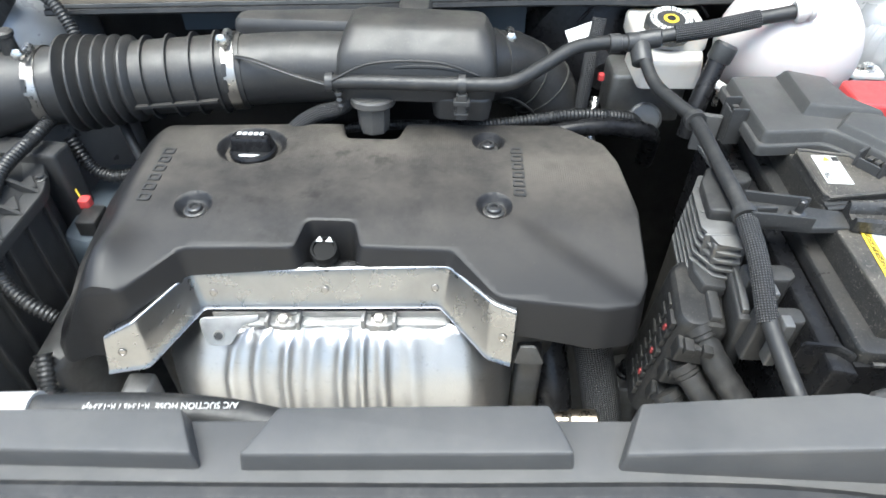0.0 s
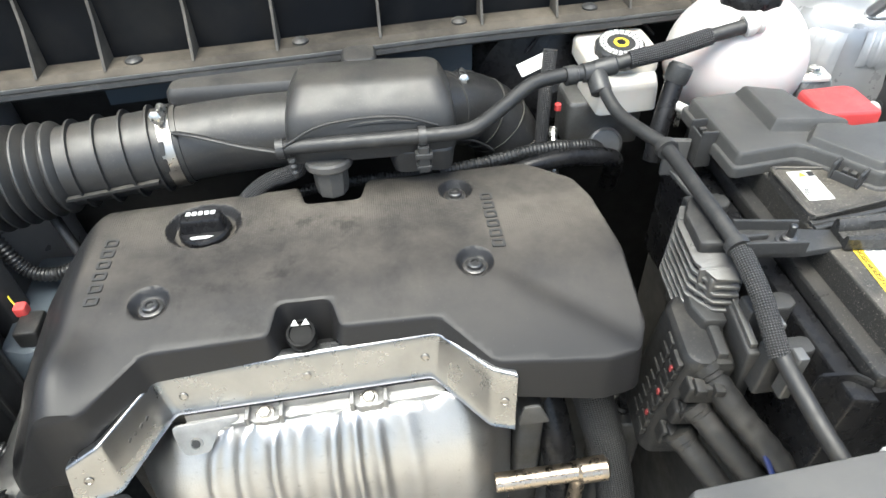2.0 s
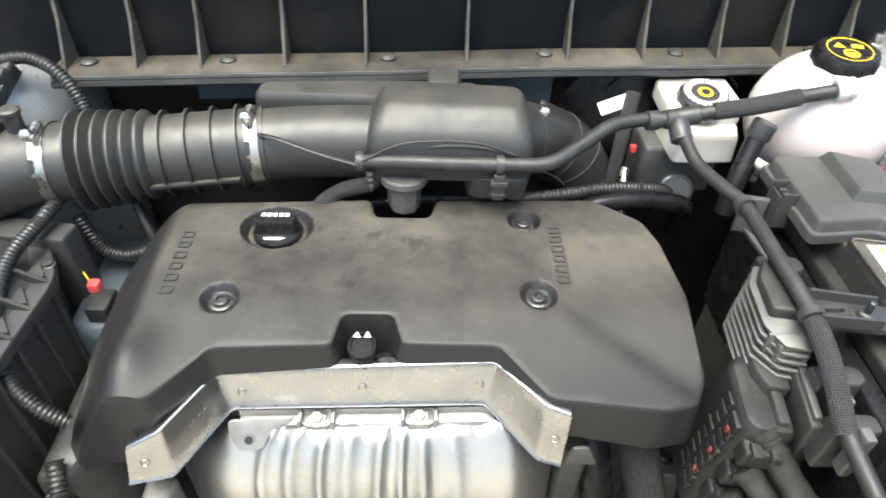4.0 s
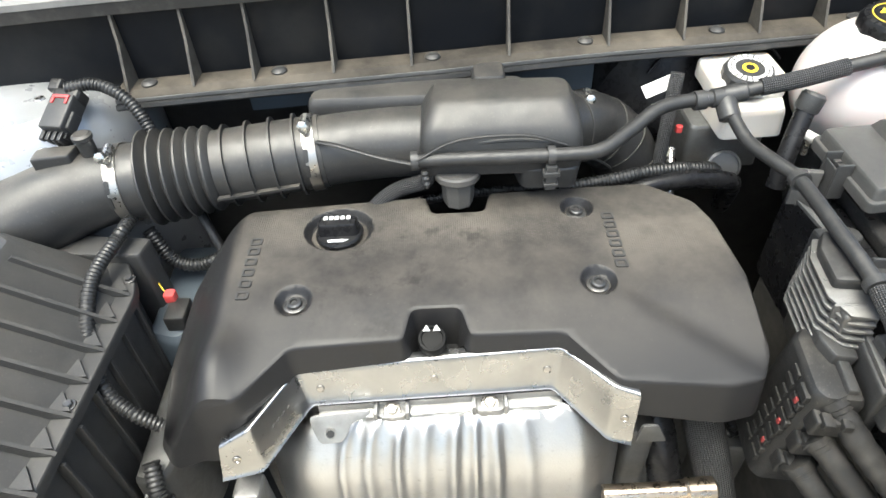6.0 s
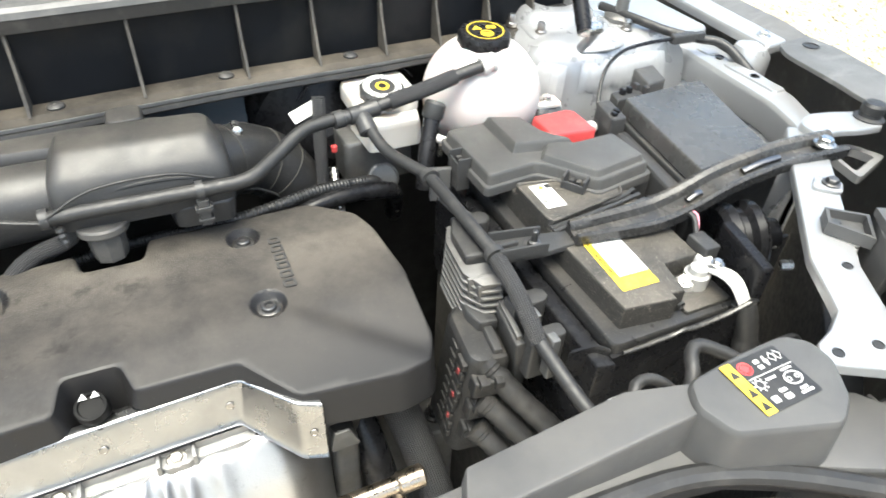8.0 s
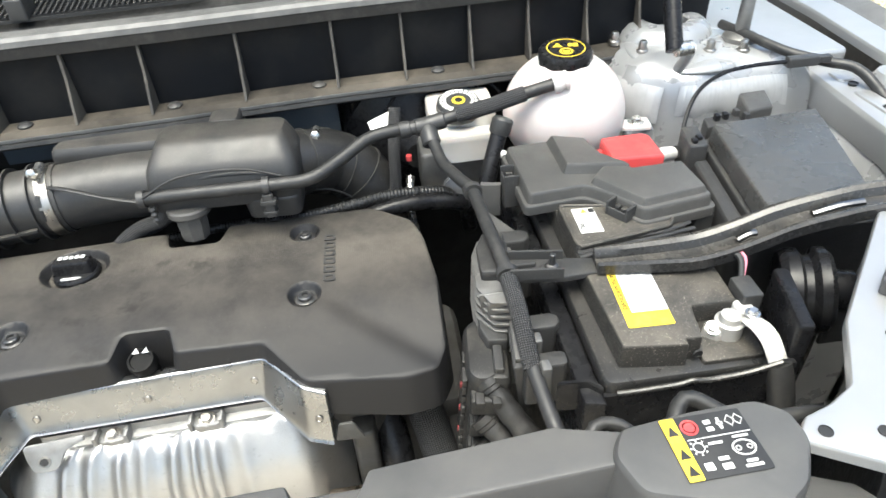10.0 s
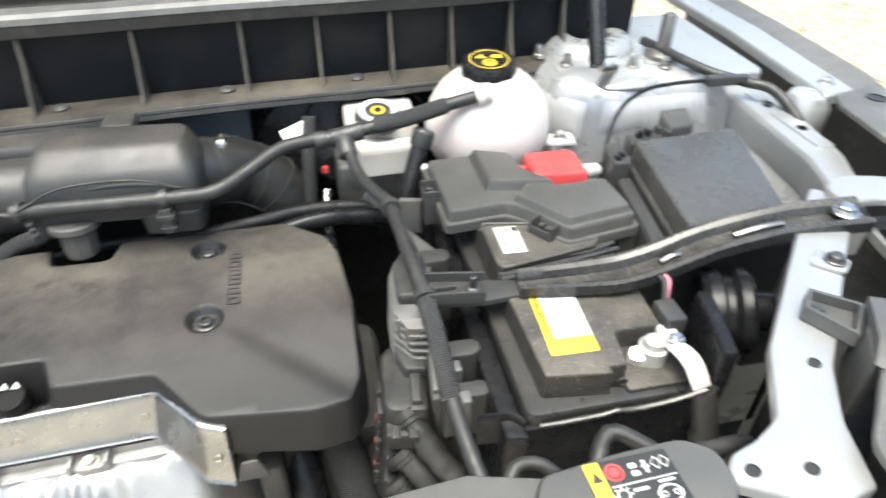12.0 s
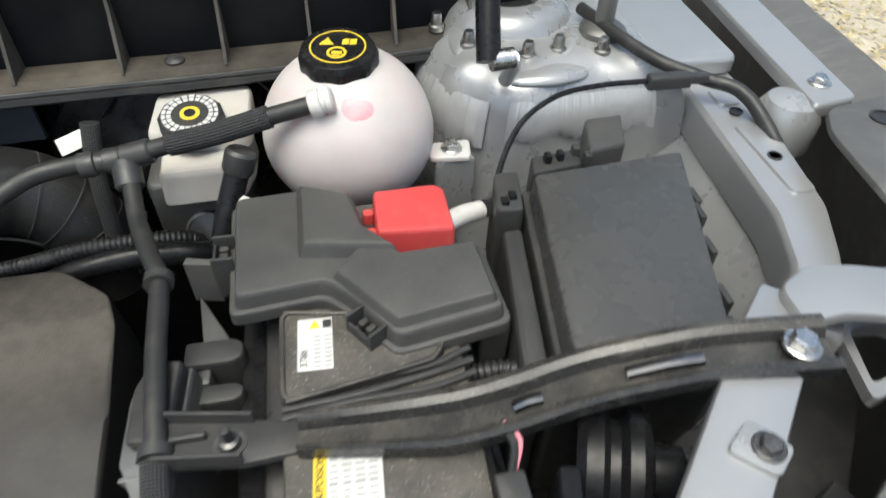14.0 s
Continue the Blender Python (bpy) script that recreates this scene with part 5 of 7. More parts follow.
def breather():
    e = thing("coolant_vent_hose", (0.15, 0.7, 1.15), "black coolant vent hose with braided sleeves and a branch tee", "hose")
    tee = Vector((0.214, 0.748, 1.212))
    bm = B()
    tube(bm, [(-0.130, 0.700, 1.180), (-0.09, 0.694, 1.184), (-0.03, 0.690, 1.186), (0.03, 0.688, 1.187), (0.070, 0.690, 1.189), (0.105, 0.712, 1.197), (0.14, 0.735, 1.208), (0.175, 0.744, 1.211), tee], 0.0078, 16, 0.006)
    part("main_hose", bm, RUBBER, e)
    bm = B()
    lathe(bm, [(0.0105, -0.016), (0.0105, -0.004), (0.0085, -0.003), (0.0085, 0.003), (0.0105, 0.004), (0.0105, 0.016)], 20, axis(tee - Vector((0.018, 0.003, 0.001)), (1, 0.1, 0.05)))
    lathe(bm, [(0.0105, 0), (0.0105, 0.022), (0.009, 0.024)], 20, axis(tee, (1, 0.0, 0.2)))
    lathe(bm, [(0.0105, 0.004), (0.0115, 0.006), (0.0115, 0.026), (0.009, 0.028)], 20, axis(tee, (0.12, -0.75, -0.55)))
    part("tee", bm, PLASTIC, e, "black branch tee")
    end = Vector((0.384, 0.744, 1.253))
    a = tee + (end - tee) * 0.14
    b = tee + (end - tee) * 0.72
    bm = B()
    tube(bm, [tee, a, b, end], 0.0076, 16, 0.01)
    part("branch_hose", bm, RUBBER, e)
    bm = B()
    tube(bm, [tee + (end - tee) * 0.22, tee + (end - tee) * 0.45 + Vector((0, -0.001, -0.001)), b], 0.0096, 18, 0.006)
    part("braided_sleeve", bm, BRAID, e, "woven black braided sleeve")
    bm = B()
    lathe(bm, [(0.0112, -0.014), (0.0118, -0.012), (0.0118, -0.005), (0.0098, -0.004), (0.0098, -0.001), (0.0118, 0.0), (0.0118, 0.004), (0.009, 0.006)], 24, axis(end, end - tee))
    part("quick_connector", bm, NYLON, e, "white nylon quick connector")
    k1, k2, k3 = Vector((0.250, 0.622, 1.190)), Vector((0.261, 0.489, 1.180)), Vector((0.266, 0.409, 1.144))
    run = [tee, (0.219, 0.725, 1.200), (0.226, 0.690, 1.190), (0.240, 0.650, 1.190), k1, (0.255, 0.555, 1.187), k2, (0.263, 0.447, 1.166), k3, (0.272, 0.355, 1.128), (0.285, 0.300, 1.105), (0.295, 0.26, 1.06)]
    bm = B()
    tube(bm, run, 0.0070, 16, 0.006)
    part("down_hose", bm, RUBBER, e)
    bm = B()
    tube(bm, [k2 + Vector((0, -0.004, 0)), (0.2635, 0.447, 1.1665), k3 + Vector((0, -0.006, -0.004))], 0.0086, 18, 0.006)
    part("braided_sleeve", bm, BRAID, e, "woven black braided sleeve")
    for p, w in ((k1, (0.05, -1, 0)), (k2, (0, -1, -0.1)), (Vector((0.018, 0.688, 1.187)), (1, 0, 0)), (Vector((-0.128, 0.7, 1.18)), (1, 0, 0))):
        bm = B()
        lathe(bm, [(0.0082, -0.004), (0.0105, -0.004), (0.0105, 0.004), (0.0082, 0.004)], 20, axis(p, w))
        part("hose_clip", bm, PLASTIC, e)
    bm = B()
    lathe(bm, [(0.004, 0), (0.0045, 0.003), (0.0028, 0.006), (0.0042, 0.009), (0.0026, 0.013), (0.0038, 0.016), (0.0015, 0.022)], 12, axis((-0.118, 0.692, 1.172), (0.1, -0.2, -1)))
    part("fir_tree_clip", bm, PLASTIC, e)
    bm = B()
    box(bm, 0.012, 0.676, 1.150, 0.024, 0.684, 1.180, 0.001, 0.002)
    box(bm, 0.009, 0.674, 1.168, 0.027, 0.686, 1.173, 0.001, 0.002)
    box(bm, 0.010, 0.675, 1.155, 0.026, 0.685, 1.158, 0.001, 0.002)
    part("fir_tree_clip", bm, PLASTIC, e)


def loose_lines():
    hose("brake_vacuum_hose", [(-0.20, 0.70, 1.09), (-0.175, 0.712, 1.115), (-0.15, 0.720, 1.128), (-0.118, 0.718, 1.14), (-0.105, 0.722, 1.17)], 0.009, BRAID, "braided black vacuum hose under the air duct", "hose", segs=18)
    hose("brake_vacuum_hose", [(-0.185, 0.725, 1.09), (-0.160, 0.732, 1.112), (-0.130, 0.735, 1.125), (-0.10, 0.735, 1.16)], 0.009, BRAID, "braided black vacuum hose under the air duct", "hose", segs=18)
    hose("wiring_conduit", [(-0.165, 0.735, 1.085), (-0.12, 0.735, 1.098), (-0.06, 0.742, 1.10), (0.03, 0.745, 1.10), (0.08, 0.742, 1.105)], 0.0055, CONDUIT, "thin corrugated black wiring conduit", "conduit", (0.0012, 0.004), 10)
    hose("wiring_conduit", [(0.04, 0.735, 1.105), (0.10, 0.738, 1.112), (0.15, 0.745, 1.117), (0.20, 0.754, 1.112), (0.235, 0.764, 1.10), (0.255, 0.79, 1.06)], 0.0068, CONDUIT, "corrugated black wiring conduit by the brake cylinder", "conduit", (0.0014, 0.0045), 10)
    hose("heater_hose", [(0.08, 0.728, 1.07), (0.13, 0.733, 1.098), (0.18, 0.740, 1.105), (0.215, 0.744, 1.102), (0.245, 0.746, 1.096), (0.262, 0.762, 1.075), (0.27, 0.79, 1.02)], 0.0115, GLOSSY, "black rubber heater hose", "hose")
    hose("wiring_conduit", [(0.178, 0.80, 1.215), (0.172, 0.785, 1.17), (0.168, 0.775, 1.11), (0.16, 0.77, 1.05)], 0.008, BRAID, "braided black wiring sleeve beside the brake booster", "conduit")
    # thin glossy line following the booster's upper edge
    hose("booster_arch_line", [(0.165, 0.865, 1.18), (0.19, 0.872, 1.205), (0.225, 0.878, 1.217), (0.27, 0.880, 1.218), (0.31, 0.876, 1.207), (0.33, 0.868, 1.19)], 0.0019, GLOSSY, "thin black line arched over the brake booster", "hose")
    hose("wiring_conduit", [(-0.455, 0.690, 1.13), (-0.462, 0.66, 1.125), (-0.470, 0.60, 1.12), (-0.462, 0.545, 1.10), (-0.442, 0.500, 1.07), (-0.415, 0.482, 1.05), (-0.39, 0.478, 1.03)], 0.0065, CONDUIT, "corrugated black conduit looping beside the air cleaner", "conduit", (0.0014, 0.0045), 10)
    hose("wiring_conduit", [(-0.405, 0.455, 1.00), (-0.395, 0.425, 0.97), (-0.372, 0.40, 0.945), (-0.345, 0.385, 0.93)], 0.0075, CONDUIT, "corrugated black conduit below the cover", "conduit", (0.0016, 0.005), 10)
    hose("wiring_conduit", [(-0.45, 0.70, 1.10), (-0.43, 0.69, 1.06), (-0.40, 0.69, 1.05), (-0.36, 0.70, 1.06)], 0.007, CONDUIT, "corrugated black conduit under the bellows", "conduit", (0.0014, 0.0045), 10)
    hose("drain_hose", [(-0.40, 0.735, 1.10), (-0.385, 0.715, 1.08), (-0.37, 0.70, 1.05)], 0.006, RUBBER, "thin grey black drain hose", "hose")
    e = thing("coolant_hose", (0.20, 0.44, 0.76), "wide braided coolant hose under the cover's edge", "hose")
    bm = B()
    tube(bm, [(0.160, 0.545, 1.01), (0.168, 0.520, 0.975), (0.177, 0.498, 0.94), (0.187, 0.474, 0.90), (0.198, 0.45, 0.84), (0.205, 0.44, 0.76)], 0.0215, 24, 0.008)
    part("sleeve", bm, WIDE_BRAID, e, "woven black sleeve")
    e = thing("radiator_hose", (0.14, 0.45, 0.78), "glossy black radiator hose with white print marks", "hose")
    bm = B()
    tube(bm, [(0.115, 0.56, 0.99), (0.124, 0.525, 0.955), (0.131, 0.498, 0.922), (0.137, 0.470, 0.875), (0.142, 0.45, 0.78)], 0.019, 24, 0.008)
    part("tube", bm, GLOSSY, e)
    for k in range(5):
        t = Vector((0.1275, 0.512, 0.938)).lerp(Vector((0.134, 0.484, 0.899)), k / 4)
        w = Vector((-0.1, -0.75, 0.6)).normalized()
        bm = B()
        box(bm, -0.0020, -0.0024, 0, 0.0022 + 0.001 * (k % 2), 0.0020, 0.0006, 0.0001, 0.0008, axis(t + w * 0.0192, w, 12))
        part("white_mark", bm, WHITE, e)
    hose("wiring_loom", [(0.330, 0.285, 1.13), (0.344, 0.300, 1.168), (0.357, 0.319, 1.176), (0.368, 0.322, 1.178), (0.388, 0.309, 1.172), (0.400, 0.300, 1.168), (0.430, 0.300, 1.170), (0.462, 0.303, 1.165), (0.485, 0.31, 1.14)], 0.0062, RUBBER, "taped black wiring loom looping behind the front cover", "wiring loom", step=0.005)
    hose("wiring_loom", [(0.274, 0.280, 1.15), (0.279, 0.294, 1.177), (0.286, 0.305, 1.184), (0.300, 0.306, 1.184), (0.311, 0.300, 1.180), (0.325, 0.290, 1.165)], 0.0048, RUBBER, "thin taped wiring loop behind the front cover", "wiring loom", step=0.005)
    hose("duct_strap", [(-0.236, 0.722, 1.196), (-0.215, 0.712, 1.198), (-0.165, 0.698, 1.188), (-0.13, 0.694, 1.180)], 0.0032, RUBBER, "thin black strap from the clamp to the vent hose", "strap", flat=0.5)
    hose("duct_strap", [(-0.128, 0.692, 1.184), (-0.08, 0.698, 1.204), (-0.01, 0.697, 1.207), (0.035, 0.695, 1.194)], 0.0014, RUBBER, "thin black cable arched over the resonator box", "cable")
    e = thing("air_flow_connector", (-0.43, 0.6, 1.05), "red and black wiring plug on a yellow wire", "connector")
    bm = B()
    box(bm, -0.429, 0.632, 1.045, -0.416, 0.645, 1.056, 0.002)
    part("latch", bm, RED, e, "red latch")
    bm = B()
    box(bm, -0.425, 0.606, 1.026, -0.400, 0.640, 1.046, 0.003)
    part("plug", bm, SOOT, e)
    bm = B()
    tube(bm, [(-0.428, 0.642, 1.050), (-0.436, 0.650, 1.056), (-0.445, 0.662, 1.058)], 0.0010, 8, 0.004)
    part("yellow_wire", bm, YELLOW, e)
    # a/c line with white print behind the front cover
    e = thing("suction_hose", (-0.2, 0.3, 1.17), "ribbed black suction hose with white print", "hose")
    bm = B()
    tube(bm, [(-0.42, 0.279, 1.155), (-0.30, 0.286, 1.162), (-0.20, 0.290, 1.168), (-0.12, 0.288, 1.165), (-0.06, 0.277, 1.150), (-0.02, 0.254, 1.12)], 0.0115, 18, 0.008)
    part("tube", bm, RUBBER, e)
    bm = B()
    lathe(bm, [(0.0145, -0.03), (0.0145, 0.03)], 20, axis((-0.285, 0.2865, 1.163), (1, 0.04, 0.05)))
    part("ferrule", bm, NYLON, e, "pale crimped ferrule")
    words("A/C SUCTION HOSE  R-134a / R-1234yf", 0.0058, pose(-0.170, 0.2865, 1.1796, -12, 0, 183), e, WHITE)


engine_cover(); oil_cap(); dipstick(); shield_bracket(); manifold_shield(); engine_block(); air_intake(); breather(); loose_lines()


# ---- reservoirs ----
def brake_reservoir():
    e = thing("brake_fluid_reservoir", (0.28, 0.80, 1.08), "cream plastic brake fluid reservoir with a ribbed black cap", "reservoir")
    bm = B()
    slab(bm, [(0.228, 0.757), (0.300, 0.760), (0.309, 0.79), (0.311, 0.835), (0.225, 0.835)], 1.148, 1.182, 0.007, 0.008, taper=0.002)
    slab(bm, [(0.221, 0.795), (0.300, 0.787), (0.312, 0.800), (0.312, 0.870), (0.222, 0.864)], 1.180, 1.202, 0.006, 0.010)
    part("tank", bm, CREAM_TANK, e)
    m = axis((0.262, 0.806, 1.196), (0.0, -0.18, 1))
    bm = B()
    lathe(bm, [(0.0275, 0), (0.0285, 0.003), (0.0285, 0.015), (0.026, 0.0185), (0.004, 0.019)], 48, m, lambda a, z: 1 + 0.035 * (1 if math.cos(12 * a) > 0.2 else 0))
    cap = part("cap", bm, PLASTIC, e, "ribbed black cap with white ring print")
    for k in range(22):
        a0 = 2 * math.pi * k / 22
        for r0, r1 in ((0.0165, 0.0205), (0.0215, 0.0248)):
            pts = [(r * math.cos(a), r * math.sin(a)) for r, a in ((r0, a0), (r1, a0), (r1, a0 + 0.22), (r0, a0 + 0.22))]
            part("white_mark", slab(B(), pts, 0.019, 0.0194, 0.0001, 0, m), WHITE, cap)
    bm = B()
    lathe(bm, [(0.0088, 0.019), (0.0088, 0.0196), (0.003, 0.0197)], 28, m)
    part("yellow_dot", bm, YELLOW, cap)
    bm = B()
    lathe(bm, [(0.0052, 0.0198), (0.0052, 0.0201), (0.0035, 0.0201), (0.0035, 0.0198)], 20, m)
    part("dot_ring", bm, INK, cap)
    e2 = thing("brake_master_cylinder", (0.256, 0.80, 1.05), "dull alloy brake master cylinder below the reservoir", "brake cylinder")
    bm = B()
    lathe(bm, [(0.019, -0.08), (0.021, -0.02), (0.021, 0.0), (0.018, 0.002), (0.0175, -0.001), (0.003, -0.001)], 32, axis((0.252, 0.775, 1.095), (-0.15, -0.9, 0.4)))
    part("bore", bm, ALU, e2)
    bm = B()
    box(bm, 0.205, 0.79, 1.085, 0.30, 0.85, 1.147, 0.006, 0.01)
    part("body", bm, ALU, e2)
    bm = B()
    tube(bm, [(0.19, 0.80, 1.11), (0.185, 0.77, 1.08), (0.19, 0.75, 1.04)], 0.006, 10, 0.006)
    part("pipe", bm, STEEL, e2)
    e3 = thing("brake_booster", (0.19, 0.93, 1.05), "round black brake booster against the firewall", "brake booster")
    bm = B()
    lathe(bm, [(0.02, -0.07), (0.05, -0.05), (0.105, -0.03), (0.115, -0.01), (0.118, 0.0), (0.112, 0.006), (0.11, 0.04)], 48, axis((0.205, 0.915, 1.115), (-0.05, 1, 0)))
    part("drum", bm, GLOSSY, e3)
    bm = B()
    lathe(bm, [(0.112, -0.004), (0.1205, -0.003), (0.1215, 0.002), (0.1205, 0.007), (0.112, 0.008)], 64, axis((0.205, 0.915, 1.115), (-0.05, 1, 0)))
    part("rolled_rim", bm, GLOSSY, e3, "rolled steel rim")
    e4 = thing("wiring_tag", (0.155, 0.80, 1.18), "small white paper tag on the wiring", "tag")
    part("paper", slab(B(), rect(-0.018, -0.008, 0.018, 0.008), 0, 0.0006, 0.0001, 0.001, axis((0.160, 0.805, 1.195), (-0.1, -0.7, 0.7), 25)), WHITE, e4)
    e5 = thing("sensor_plug", (0.19, 0.78, 1.14), "small red sensor plug by the brake cylinder", "connector")
    bm = B()
    box(bm, 0.186, 0.785, 1.142, 0.194, 0.793, 1.150, 0.001)
    part("shell", bm, RED, e5)


def coolant_tank():
    c = Vector((0.402, 0.797, 1.186))
    e = thing("coolant_tank", (c.x, c.y, 1.08), "cloudy white round coolant tank with a black pressure cap", "coolant tank")
    prof = []
    for i in range(25):
        a = math.pi * (i / 24) * 0.93
        prof.append((max(0.003, 0.0805 * math.sin(a)), -0.0805 * math.cos(a) * (1.0 if a > math.pi / 2 else 0.92)))
    prof += [(0.030, 0.078), (0.028, 0.082)]
    bm = B()
    lathe(bm, prof, 64, Matrix.Translation(c), lambda a, z: 1 + (0.006 if abs(z + 0.012) < 0.002 else 0))
    part("tank", bm, WHITE_TANK, e)
    m = axis((c.x - 0.003, c.y - 0.002, 1.252), (-0.02, -0.10, 1))
    bm = B()
    lathe(bm, [(0.033, 0), (0.034, 0.002), (0.034, 0.017), (0.0315, 0.0215), (0.029, 0.0225), (0.004, 0.0225)], 72, m, lambda a, z: 1 + 0.022 * math.cos(9 * a) if z < 0.021 else 1)
    cap = part("pressure_cap", bm, GLOSSY, e, "lobed black cap with yellow warning print")
    bm = B()
    rings(bm, [[m @ Vector((r * math.cos(2 * math.pi * i / 48), r * math.sin(2 * math.pi * i / 48), z)) for i in range(48)] for r, z in ((0.0242, 0.0226), (0.0242, 0.0231), (0.0228, 0.0231), (0.0228, 0.0226))], False, False)
    part("yellow_ring", bm, YELLOW, cap)
    part("yellow_triangle", slab(B(), [(-0.0165, 0.002), (-0.0035, 0.002), (-0.010, 0.013)], 0.0226, 0.0231, 0.0001, 0, m), YELLOW, cap)
    for x0, x1 in ((0.003, 0.0088), (0.0096, 0.0155)):
        part("yellow_book", slab(B(), [(x0, 0.003), (x1, 0.004), (x1, 0.012), (x0, 0.011)], 0.0226, 0.0231, 0.0001, 0, m), YELLOW, cap)
    bm = B()
    rings(bm, [[m @ Vector((r * math.cos(2 * math.pi * i / 32), -0.009 + r * math.sin(2 * math.pi * i / 32), z)) for i in range(32)] for r, z in ((0.0085, 0.0226), (0.0085, 0.0231), (0.0062, 0.0231), (0.0062, 0.0226))], False, False)
    part("yellow_ring", bm, YELLOW, cap)
    for x0, y0, x1, y1 in ((-0.0045, -0.011, 0.0045, -0.007), (-0.003, -0.014, 0.003, -0.012)):
        part("yellow_bar", slab(B(), rect(x0, y0, x1, y1), 0.0226, 0.0231, 0.0001, 0, m), YELLOW, cap)
    # inlet stub, pink from the coolant behind it
    bm = B()
    d = Vector((0.006, -0.055, 0.058))
    lathe(bm, [(0.0125, -0.004), (0.0118, 0.0006), (0.0075, 0.0016), (0.002, 0.0020)], 28, axis(c + d.normalized() * 0.0790, d), lambda a, z: 1 + 0.16 * math.cos(2 * a + 0.6) + 0.07 * math.cos(3 * a))
    part("coolant_spot", bm, COOLANT, e, "pink coolant showing through the inlet")
    # mounting ear
    bm = B()
    slab(bm, [(-0.02, -0.012), (0.02, -0.016), (0.024, 0.014), (-0.02, 0.012)], 0, 0.005, 0.002, 0.006, Matrix.Translation((0.495, 0.778, 1.163)))
    part("ear", bm, WHITE_TANK, e)
    bolt("ear_bolt", (0.498, 0.778, 1.168), (0, 0, 1), e, 0.007, STEEL)
    bm = B()
    box(bm, 0.480, 0.765, 1.10, 0.520, 0.775, 1.163, 0.004, 0.004)
    part("bracket", bm, PRIMER, e)


def clutch_elbow():
    e = thing("clutch_pipe_elbow", (0.29, 0.72, 1.1), "black capped bleed pipe with a white nipple", "pipe")
    bm = B()
    tube(bm, [(0.279, 0.700, 1.12), (0.283, 0.708, 1.15), (0.297, 0.728, 1.185), (0.305, 0.738, 1.203)], 0.0105, 16, 0.005)
    part("pipe", bm, GLOSSY, e)
    bm = B()
    lathe(bm, [(0.012, 0), (0.0135, 0.003), (0.0135, 0.018), (0.011, 0.021), (0.003, 0.0215)], 24, axis((0.302, 0.735, 1.196), (0.35, 0.25, 0.9)))
    part("cap", bm, PLASTIC, e)
    bm = B()
    tube(bm, [(0.298, 0.722, 1.178), (0.312, 0.716, 1.172), (0.325, 0.712, 1.166)], 0.0055, 12, 0.004)
    part("nipple", bm, NYLON, e, "white nipple")
    bm = B()
    lathe(bm, [(0.003, 0), (0.003, 0.016)], 10, axis((0.306, 0.716, 1.168), (0, 0, -1)))
    part("pin", bm, STEEL, e)


# ---- battery group ----
def battery_cover():
    e = thing("battery_junction_cover", (0.40, 0.61, 1.15), "charcoal stepped plastic cover over the battery's positive end", "cover")
    foot = [(0.300, 0.582), (0.366, 0.589), (0.381, 0.574), (0.411, 0.531), (0.496, 0.546), (0.491, 0.620), (0.424, 0.617), (0.409, 0.640), (0.400, 0.684), (0.352, 0.704), (0.297, 0.700)]
    bm = B()
    slab(bm, foot, 1.176, 1.187, 0.002, 0.008)
    slab(bm, inset(ccw(foot), 0.0035), 1.184, 1.200, 0.004, 0.008, taper=0.002)
    part("shell", bm, LID, e)
    bm = B()
    slab(bm, [(0.372, 0.596), (0.386, 0.578), (0.413, 0.541), (0.488, 0.554), (0.484, 0.614), (0.426, 0.611), (0.404, 0.634)], 1.198, 1.2075, 0.004, 0.006, taper=0.003)
    part("raised_end", bm, LID, e)
    bm = B()
    slab(bm, [(0.350, 0.618), (0.430, 0.606), (0.404, 0.640), (0.396, 0.680), (0.350, 0.698)], 1.198, 1.212, 0.006, 0.004, taper=0.004)
    part("raised_rib", bm, LID, e)
    for x, y, ang in ((0.299, 0.640, 90), (0.397, 0.556, 125)):
        m = pose(x, y, 1.160, 0, 0, ang)
        bm = B()
        for x0, x1 in ((-0.0135, -0.0105), (0.0105, 0.0135)):
            box(bm, x0, -0.004, 0.0, x1, 0.012, 0.040, 0.001, 0.001, m)
        box(bm, -0.0105, 0.0095, 0.0, 0.0105, 0.0118, 0.034, 0.001, 0.0008, m)
        box(bm, -0.0105, -0.003, 0.0, 0.0105, 0.0095, 0.003, 0.001, 0.0008, m)
        part("snap_latch", bm, PLASTIC, e)
        bm = B()
        for x0 in (-0.0065, 0.001):
            box(bm, x0, 0.000, 0.003, x0 + 0.005, 0.007, 0.035, 0.001, 0.001, m)
        part("latch_tongue", bm, DUCT, e)
    bm = B()
    box(bm, 0.474, 0.546, 1.140, 0.495, 0.566, 1.180, 0.002, 0.003)
    part("corner_leg", bm, PLASTIC, e)
    e = thing("positive_terminal_cover", (0.437, 0.65, 1.17), "bright red plastic positive terminal cover", "terminal cover")
    bm = B()
    slab(bm, [(0.408, 0.629), (0.472, 0.624), (0.472, 0.676), (0.463, 0.684), (0.410, 0.682)], 1.160, 1.2065, 0.004, 0.006, taper=0.002)
    part("lid", bm, RED, e)
    for y in (0.642, 0.664):
        bm = B()
        box(bm, 0.402, y - 0.004, 1.188, 0.411, y + 0.004, 1.198, 0.001)
        part("hinge_tab", bm, RED, e)
    bm = B()
    tube(bm, [(0.468, 0.655, 1.185), (0.485, 0.665, 1.183), (0.502, 0.675, 1.177)], 0.0085, 16, 0.005)
    part("cable_sleeve", bm, NYLON, e, "white cable sleeve")
    bm = B()
    tube(bm, [(0.508, 0.678, 1.176), (0.53, 0.695, 1.165), (0.55, 0.72, 1.14)], 0.008, 14, 0.006)
    part("cable", bm, RUBBER, e)


